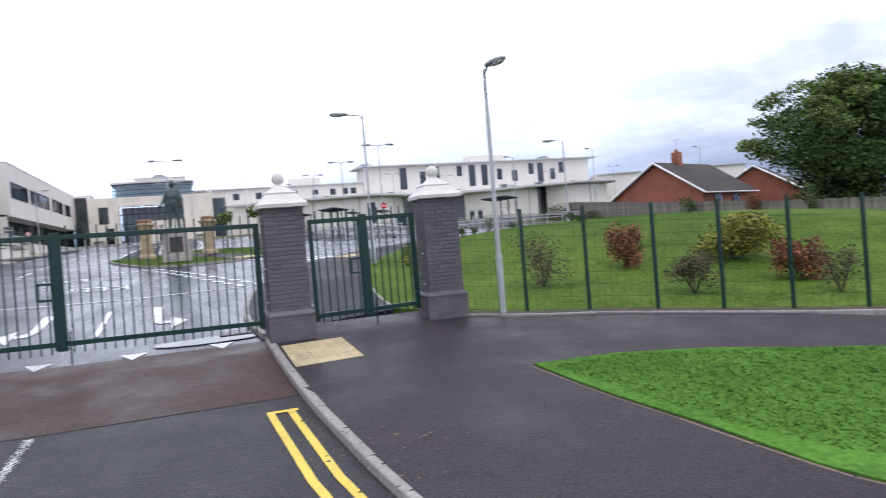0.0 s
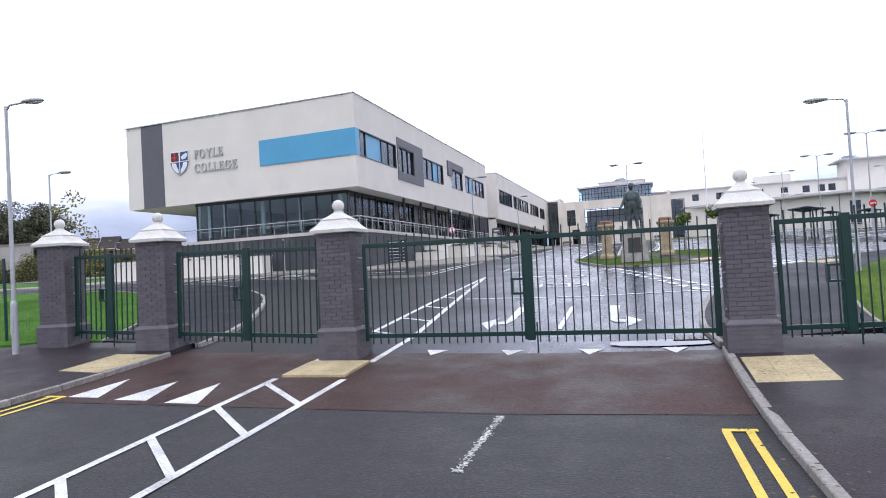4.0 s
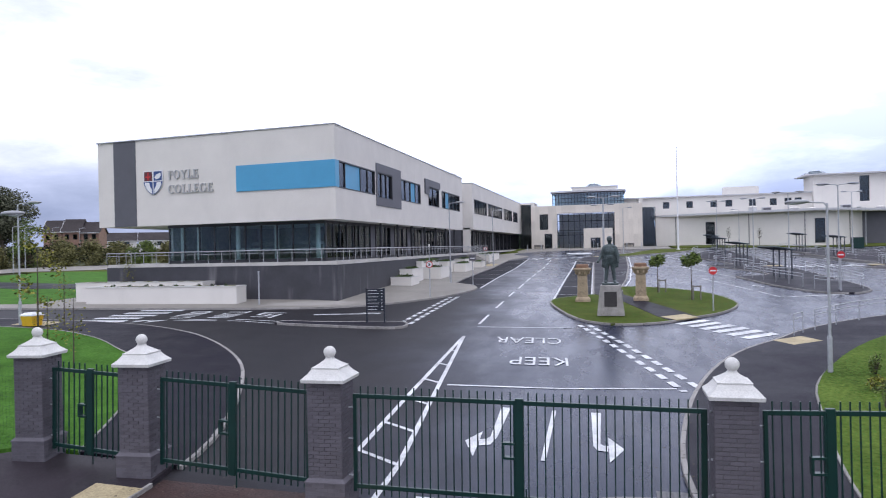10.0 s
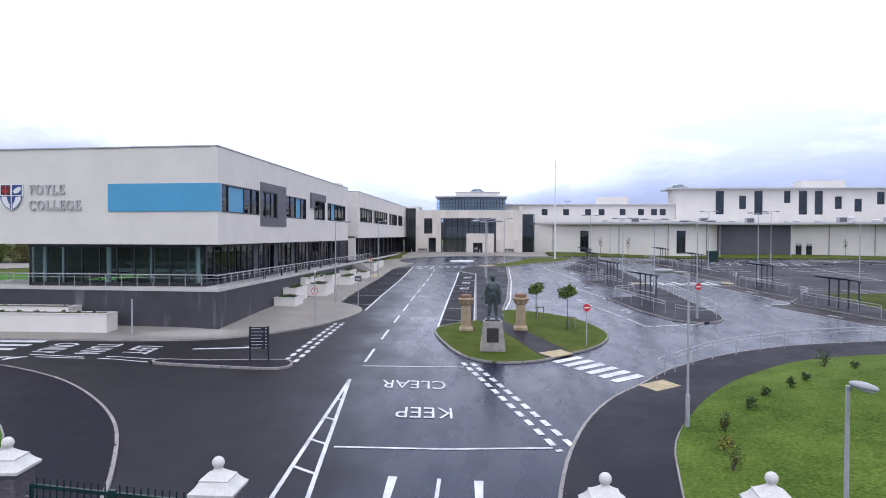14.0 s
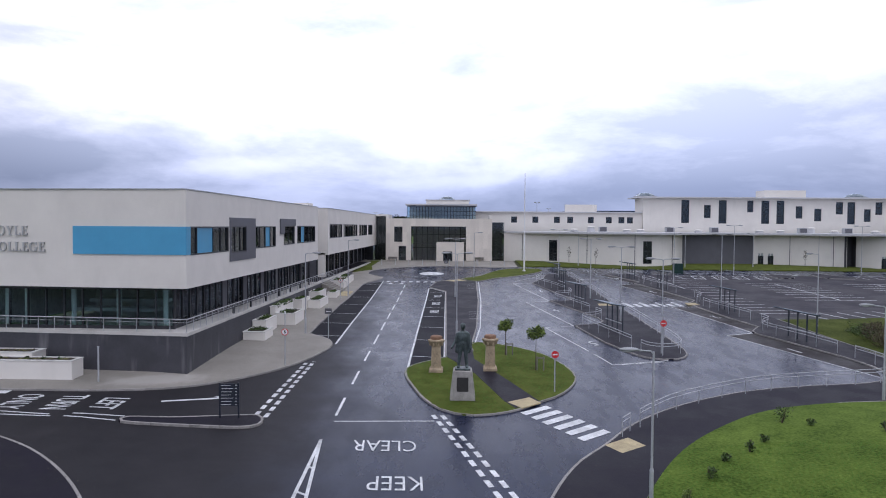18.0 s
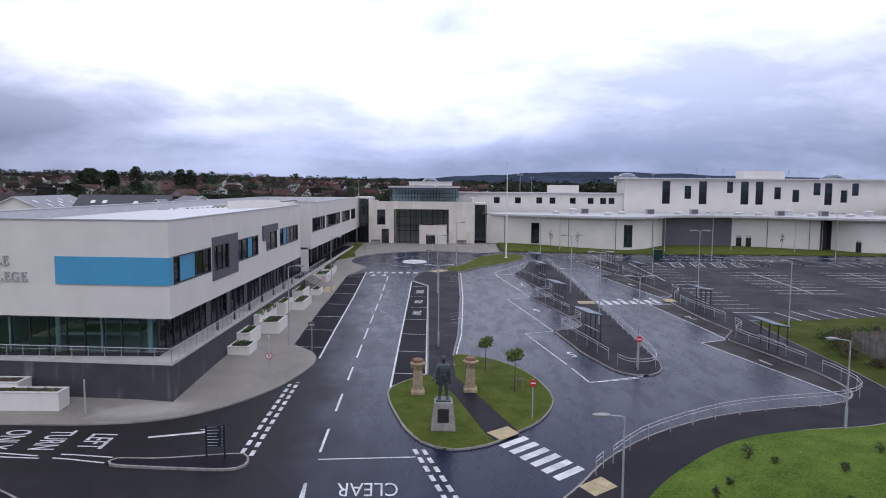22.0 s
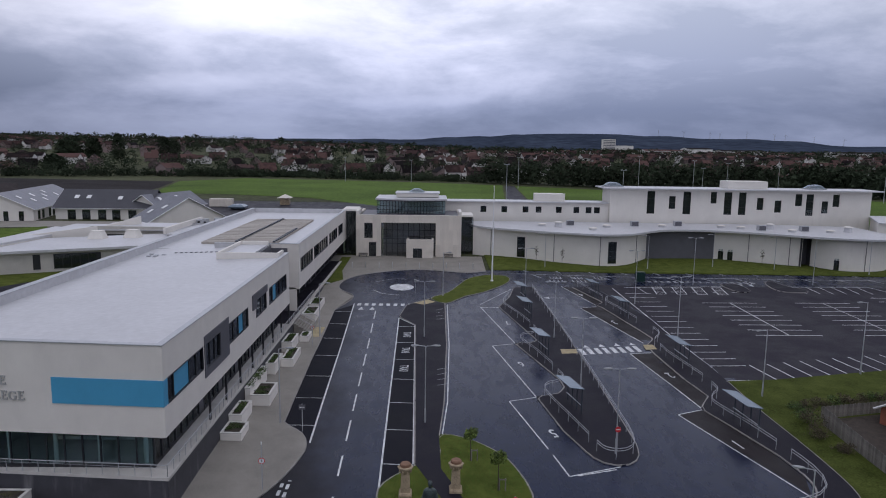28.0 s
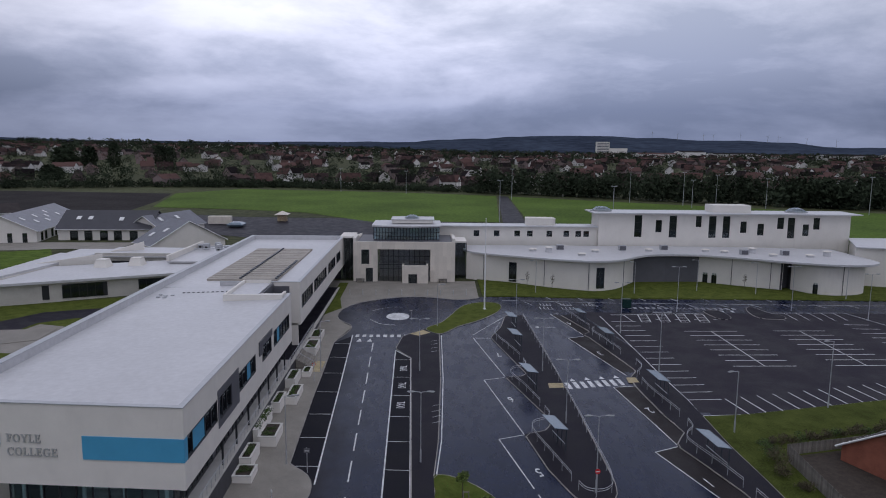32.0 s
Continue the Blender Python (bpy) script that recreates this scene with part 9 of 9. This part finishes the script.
for nm, poly, m, lab, dz in (("lawn_school_side", [(-112, 123), (-80.6, 123.6), (-81.5, 144), (-87.4, 154.5), (-93.6, 150), (-112, 148)], "grass", "strip of lawn before the side school", 0.05), ("yard_school_side", [(-112, 150), (-94, 152), (-83.5, 154.7), (-72, 152), (-72, 166), (-112, 164.6)], "paving", "pale paved yard before the side school", 0.04), ("lawn_wing", [(-76, 70.2), (-33, 70.2), (-26.5, 84), (-26.5, 113), (-66, 97.4), (-76, 92)], "grass_dull", "lawn beside the flat-roofed building", 0.04), ("road_service", [(-76, 86), (-60, 89.6), (-56.4, 94.4), (-48.6, 97.0), (-26.6, 101), (-26.6, 91), (-50, 91.5), (-54.4, 88.8), (-55.6, 82.8), (-60, 75), (-76, 75)], "asphalt_path", "dark service road", 0.06), ("parking_pale", [(-52.4, 76), (-55.3, 82.3), (-53.7, 88.3), (-50.4, 87.4), (-40, 84), (-40, 74)], "paving", "pale paved parking strip", 0.07), ("yard_rear", [(-70, 190), (-16, 160), (40, 160), (40, 214), (-30, 230), (-64, 232), (-110, 250), (-120, 215)], "asphalt_path", "dark hard-surfaced yard", 0.05)):
    ground_ob(nm, poly, M[m], dz, 0.0, 8, None, lab, "ground")
ground_ob("field_bare", [(-330, 195), (-121, 215), (-111, 255), (-118, 300), (-130, 350), (-330, 372)], M["bare_earth"], 0.03, 0.0, 40, None, "bare dark brown field beyond the side school", "field")
ct = thing("storage_container", Matrix.Translation((-67.6, 209, 4.65)) @ Matrix.Rotation(0.05, 4, "Z"), "buff corrugated storage container", "container")
part("body", box(bmesh.new(), 0, 7, 0, 2.5, 0, 2.4, 0.04), M["stone"], ct)
for k in range(14):
    part("rib", box(bmesh.new(), 0.2 + k * 0.48, 0.35 + k * 0.48, -0.05, -0.001, 0.1, 2.3), M["stone"], ct)
cb = thing("covered_boat", Matrix.Translation((-56.6, 201.5, 4.65)), "pale blue covered trailer", "trailer")
part("body", lathe(bmesh.new(), [(2.2, 0.4), (2.4, 0.9), (1.4, 1.5)], square=True), M["shelter_roof"], cb)
part("axle", box(bmesh.new(), -2, 2, -0.2, 0.2, 0.0, 0.4), M["black"], cb)
gz = thing("timber_kiosk", Matrix.Translation((-46.5, 220, 4.65)), "small timber kiosk with pitched roof", "kiosk")
part("body", box(bmesh.new(), -1.4, 1.4, -1.4, 1.4, 0, 2.2), M["sandstone"], gz)
part("roof", lathe(bmesh.new(), [(2.2, 2.2), (0.1, 3.3)], square=True), M["stone"], gz)

# ---- playing fields ----
ground_ob("field_west", [(-108, 268), (-116, 300), (-128, 350), (-106, 392), (-40, 380), (38, 356), (26, 224), (-16, 218), (-44, 250), (-74, 262)], M["grass_far"], 0.06, 0, 20, None, "wide bright green playing field", "playing field")
ground_ob("field_east", [(44, 352), (100, 316), (150, 286), (190, 268), (190, 190), (100, 176), (34, 190)], M["grass_far"], 0.06, 0, 20, None, "wide bright green playing field", "playing field")
ground_ob("field_pitch", [(190, 262), (280, 240), (280, 180), (190, 186)], M["grass_far"], 0.07, 0, 20, None, "bright green sports pitch", "playing field")
ground_ob("path_field", [(39, 356), (43.5, 352), (33, 190), (27, 222)], M["asphalt_path"], 0.05, 0, 20, None, "dark path between the fields", "footway")
for x, y, h in ((26, 224, 14), (43, 330, 15), (-46, 372, 13), (-10, 366, 12), (98, 318, 16.5), (117, 300, 15), (118, 292, 12), (62, 214, 13), (132, 300, 14), (178, 262, 15), (182, 256, 12), (222, 256, 16), (150, 290, 13)):
    f = thing("floodlight_mast", Matrix.Translation((x, y, lie(x, y))), "slim grey floodlight mast beside the playing field", "floodlight", "floodlight masts")
    part("mast", rod(bmesh.new(), (0, 0, 0), (0, 0, h), 0.14, 8, 0.07), M["galv"], f)
    part("crossarm", box(bmesh.new(), -0.85, 0.85, -0.06, 0.06, h - 0.08, h + 0.08), M["galv"], f)
    for d in (-0.7, 0.7):
        part("floodlight_head", box(bmesh.new(), d - 0.25, d + 0.25, -0.35, -0.07, h - 0.05, h + 0.3), M["plastic_grey"], f)

# ---- the town beyond ----
rng = random.Random(21)
wv, wf, gv2, gf2, rv, rf = [], [], [], [], [], []


def far_house(x, y, ang, L, W_, he, hr, white):
    z = lie(x, y) - 0.5
    c, s = math.cos(ang), math.sin(ang)

    def P(u, v, w):
        return (x + c * u - s * v, y + s * u + c * v, z + w)

    V, F = (gv2, gf2) if white else (wv, wf)
    b = len(V)
    l, w = L / 2, W_ / 2
    V.extend([P(-l, -w, 0), P(l, -w, 0), P(l, w, 0), P(-l, w, 0), P(-l, -w, he), P(l, -w, he), P(l, w, he), P(-l, w, he), P(-l, 0, hr), P(l, 0, hr)])
    F.extend([(b, b + 1, b + 5, b + 4), (b + 2, b + 3, b + 7, b + 6), (b + 1, b + 2, b + 6, b + 9, b + 5), (b + 3, b, b + 4, b + 8, b + 7)])
    e = 0.4
    r = len(rv)
    rv.extend([P(-l - e, -w - e, he - 0.3), P(l + e, -w - e, he - 0.3), P(l + e, 0, hr + 0.15), P(-l - e, 0, hr + 0.15), P(-l - e, w + e, he - 0.3), P(l + e, w + e, he - 0.3)])
    rf.extend([(r, r + 1, r + 2, r + 3), (r + 3, r + 2, r + 5, r + 4)])


def spread(n, y0, y1, half, keep):
    k = 0
    while k < n:
        y = y0 + (y1 - y0) * rng.random() ** 1.4
        x = rng.uniform(-half * y - 40, (half + 0.08) * y + 40)
        if keep(x, y):
            yield x, y
            k += 1


for x, y in spread(330, 415, 1000, 0.66, lambda x, y: not ((y < 470 and -110 < x < 20 and rng.random() < 0.4) or (x < -0.22 * y and rng.random() < 0.55))):
    far_house(x, y, rng.choice((0.3, 0.35, 1.85, 1.9, -0.4, 1.2)) + rng.gauss(0, 0.08), rng.uniform(8, 15), rng.uniform(7, 9), rng.uniform(3.2, 5.6), rng.uniform(7, 9), rng.random() < 0.3)
for x, y in spread(800, 900, 2600, 0.66, lambda x, y: True):
    far_house(x, y, rng.uniform(0, 3.14), rng.uniform(9, 22), rng.uniform(8, 10), rng.uniform(4, 6), rng.uniform(7, 9.5), rng.random() < 0.3)
for x, y, L, W_, h in ((500, 1500, 90, 30, 9), (760, 1700, 120, 40, 10), (620, 1620, 60, 40, 14), (920, 1500, 110, 40, 9), (1250, 1750, 160, 40, 10), (-330, 560, 20, 10, 6), (-300, 575, 18, 10, 6), (-345, 600, 22, 10, 6), (1050, 1400, 80, 30, 9)):
    far_house(x, y, 0.1, L, W_, h, h + 3, True)
for vv, ff, m, nm, lab in ((wv, wf, "far_wall", "far_house_walls", "brick and rendered walls of distant terraces"), (gv2, gf2, "far_white", "far_white_houses", "distant white houses and sheds"), (rv, rf, "far_roof", "far_house_roofs", "brown tiled roofs of the distant town")):
    me = bpy.data.meshes.new(nm)
    me.from_pydata(vv, [], ff)
    me.materials.append(M[m])
    tagged(new(nm, me), lab, "town", kind="stuff")
# far woods and garden trees: clumps of ragged leaf faces
tv, tf_ = [], []


def far_tree(x, y, h, r, n):
    z = lie(x, y)
    for _ in range(int(n * 2.6)):
        a, k = rng.uniform(0, 6.28), rng.random() ** 0.5
        zz = rng.random()
        rr = r * k * math.sin(math.pi * (0.12 + 0.8 * zz)) ** 0.6
        p = Vector((x + rr * math.cos(a), y + rr * math.sin(a), z + h * (0.08 + 0.92 * zz)))
        s = r * rng.uniform(0.13, 0.27)
        b = len(tv)
        for q in range(3):
            d = Vector((rng.gauss(0, 1), rng.gauss(0, 1), rng.gauss(0, 0.8))).normalized() * s
            tv.append(tuple(p + d))
        tf_.append((b, b + 1, b + 2))


hedge = curve_pts([(-240, 380), (-150, 405), (-100, 412), (-40, 398), (38, 374), (106, 336), (165, 300), (210, 285), (330, 270), (460, 250)], 18)
for x, y in hedge:
    for k in range(5):
        far_tree(x + rng.uniform(-5, 5), y + rng.uniform(-4, 16), rng.uniform(2, 4.8) if x < 30 else rng.uniform(8, 14), rng.uniform(2.5, 4.5) if x < 30 else rng.uniform(4, 7), 30)
for k in range(150):
    x = rng.uniform(60, 520)
    far_tree(x, 345 + (x - 60) * -0.15 + rng.uniform(0, 130), rng.uniform(7, 14), rng.uniform(3, 6), 30)
for x, y in spread(1350, 420, 1100, 0.66, lambda x, y: True):
    far_tree(x, y, rng.uniform(4, 10), rng.uniform(2.5, 5.5), 26)
for x, y in spread(2000, 1000, 2700, 0.66, lambda x, y: True):
    far_tree(x, y, rng.uniform(6, 14), rng.uniform(5, 12), 18)
for x, y, h, r in ((-330, 640, 22, 9), (-316, 650, 20, 8), (-345, 655, 19, 9), (-288, 640, 24, 6), (-250, 650, 22, 6), (-241, 652, 21, 6), (-262, 480, 10, 6), (-255, 475, 9, 6)):
    far_tree(x, y, h, r, 420)
for k in range(70):
    u = rng.uniform(-0.62, 0.2)
    far_tree(u * 1400, 1330 + rng.uniform(-40, 40), rng.uniform(8, 15), rng.uniform(8, 14), 40)
for k in range(60):
    far_tree(rng.uniform(-150, -84), rng.uniform(96, 118), rng.uniform(1.5, 4), rng.uniform(1.5, 3), 40)
me = bpy.data.meshes.new("far_trees")
me.from_pydata(tv, [], tf_)
me.materials.append(M["far_green"])
tagged(new("far_trees", me), "dark green hedges, woods and garden trees of the town", "woodland", kind="stuff")
# brick terraces beyond the side lawn
for nm, poly, m, dz, lab, cat in (("path_side", [(-100, 62), (-84.8, 70), (-84, 80.5), (-74.1, 83.8), (-50, 86), (-50, 81), (-64.8, 74), (-74.8, 71.4), (-78, 62), (-95, 54)], "paving", 0.13, "pale paved path across the side lawn", "footway"), ("road_side_loop", [(-90, 60), (-80.6, 64), (-70, 58), (-56.5, 50.6), (-45.6, 47.4), (-36, 46), (-36, 41.2), (-39.2, 42), (-46, 42.4), (-56, 45.5), (-72, 52), (-92, 54)], "asphalt_path", 0.125, "dark asphalt side loop road", "road")):
    ground_ob(nm, poly, M[m], dz, 0.05, 4, None, lab, cat)
for i in range(9):
    x = -104 + 3.1 * i
    tree("leafy_bush", x, 78 + 0.25 * (x + 104), lie(x, 80), 2.2 + 0.5 * (i % 3), 1.9, 90 + i, M["leaf_olive"] if i % 3 else M["twig"], "scrubby brown-green bush before the old wall", 0.28, 1100, 0.08, 0.02, "scrub before the old wall", "bush")
for i, (x, y) in enumerate(((-116.0, 119.6), (-112.6, 121.1), (-109.2, 122.6))):
    gabled("brick_terrace_house", (x, y), 0.42, 3.5, 5.6, 3.0, 10.2 - 0.3 * (i == 2), 12.5 + 0.2 * (i == 1) - 0.45 * (i == 2), M["brick_house"], M["roof_tile"], "brown brick two-storey house with dark tiled roof", 0.3, 0, ((-1, 0.5, 1.3, 8.4, 9.5), (-1, 2.1, 2.9, 8.4, 9.5)), "brick houses beyond the lawn")
for i in range(4):
    gabled("cream_bungalow", (-149.0 + 7.4 * i, 176.4 + 5.6 * i), 0.65, 8.6, 7.5, 4.2, 9.2, 11.6, M["far_white"], M["roof_tile"], "low cream house with dark tiled roof", 0.3, 0, ((-1, 1.2, 2.6, 7.6, 8.8), (-1, 5.2, 6.6, 7.6, 8.8)), "cream houses beyond the lawn")
ow = thing("boundary_wall", Matrix.Identity(4), "old grey rendered boundary wall", "wall")
part("wall", prism(bmesh.new(), [(-140, 70), (-91.5, 82.8), (-91.7, 83.4), (-140.2, 70.6)], 2.5, 9.2), M["wall_grey"], ow)
part("coping", prism(bmesh.new(), [(-140, 69.8), (-91.3, 82.7), (-91.6, 83.6), (-140.3, 70.8)], 9.2, 9.4), M["kerb"], ow)
# hospital tower on the far slope
hp = thing("hospital_tower", Matrix.Translation((652, 2500, lie(652, 2500))), "distant pale hospital slab block", "hospital")
part("tower", box(bmesh.new(), -40, 6, -10, 10, 0, 46), M["white_wall"], hp)
part("lower_block", box(bmesh.new(), 6.2, 70, -14, 14, 0, 24), M["white_wall"], hp)
for k in range(7):
    part("window_band", box(bmesh.new(), -38, 4, -10.4, -10.05, 6 + 5.6 * k, 8.6 + 5.6 * k), M["slate"], hp)
# hills on the skyline
hv, hf = [], []
NH = 160


def ridge(deg):
    """Height of the skyline ridge by bearing."""
    crest = ((-90, 40), (-40, 52), (-33, 62), (-24, 50), (-3, 62), (1.3, 80), (4.3, 94), (6.6, 105), (11.2, 114), (14, 116), (17.8, 102), (22, 87), (25, 87), (28, 80), (30, 58), (33, 52), (38, 60), (90, 45))
    for (a, p), (b, q) in zip(crest, crest[1:]):
        if a <= deg <= b:
            u = (deg - a) / (b - a)
            return p + (q - p) * u * u * (3 - 2 * u) + 4 * noise.fractal((deg * 0.3, 0.3, 0), 0.8, 2.0, 5)
    return 40


for i in range(NH + 1):
    deg = -75 + 150 * i / NH
    a = radians(deg)
    for d, f in ((3300, 0.0), (3900, 0.55), (4600, 1.0), (4950, 0.8)):
        dd_ = d + 120 * noise.noise((deg * 0.2, d * 0.01, 0))
        hv.append((dd_ * math.sin(a), dd_ * math.cos(a), 6 + (ridge(deg) + 6 * noise.noise((deg * 0.5, d, 1))) * f))
for i in range(NH):
    for j in range(3):
        b = i * 4 + j
        hf.append((b, b + 4, b + 5, b + 1))
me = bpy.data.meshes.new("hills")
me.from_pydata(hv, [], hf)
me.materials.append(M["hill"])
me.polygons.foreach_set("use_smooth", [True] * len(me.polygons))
tagged(new("hills", me), "low dark moorland hills on the skyline, blue haze put into their colour", "hills", kind="structure")
for k in range(9):
    deg = 18 + 1.5 * k + 0.4 * (k % 3)
    a = radians(deg)
    d = 4500
    wt = thing("wind_turbine", Matrix.Translation((d * math.sin(a), d * math.cos(a), ridge(deg) + 1)), "tiny white wind turbine on the ridge", "wind turbine", "wind turbines")
    part("tower", rod(bmesh.new(), (0, 0, 0), (0, 0, 36), 1.0, 6, 0.6), M["plastic_grey"], wt)
    for q in range(3):
        b = 2 * math.pi * q / 3 + k
        part("blade", rod(bmesh.new(), (0, -2, 36), (15 * math.sin(b), -2, 36 + 15 * math.cos(b)), 0.6, 4, 0.2), M["plastic_grey"], wt)
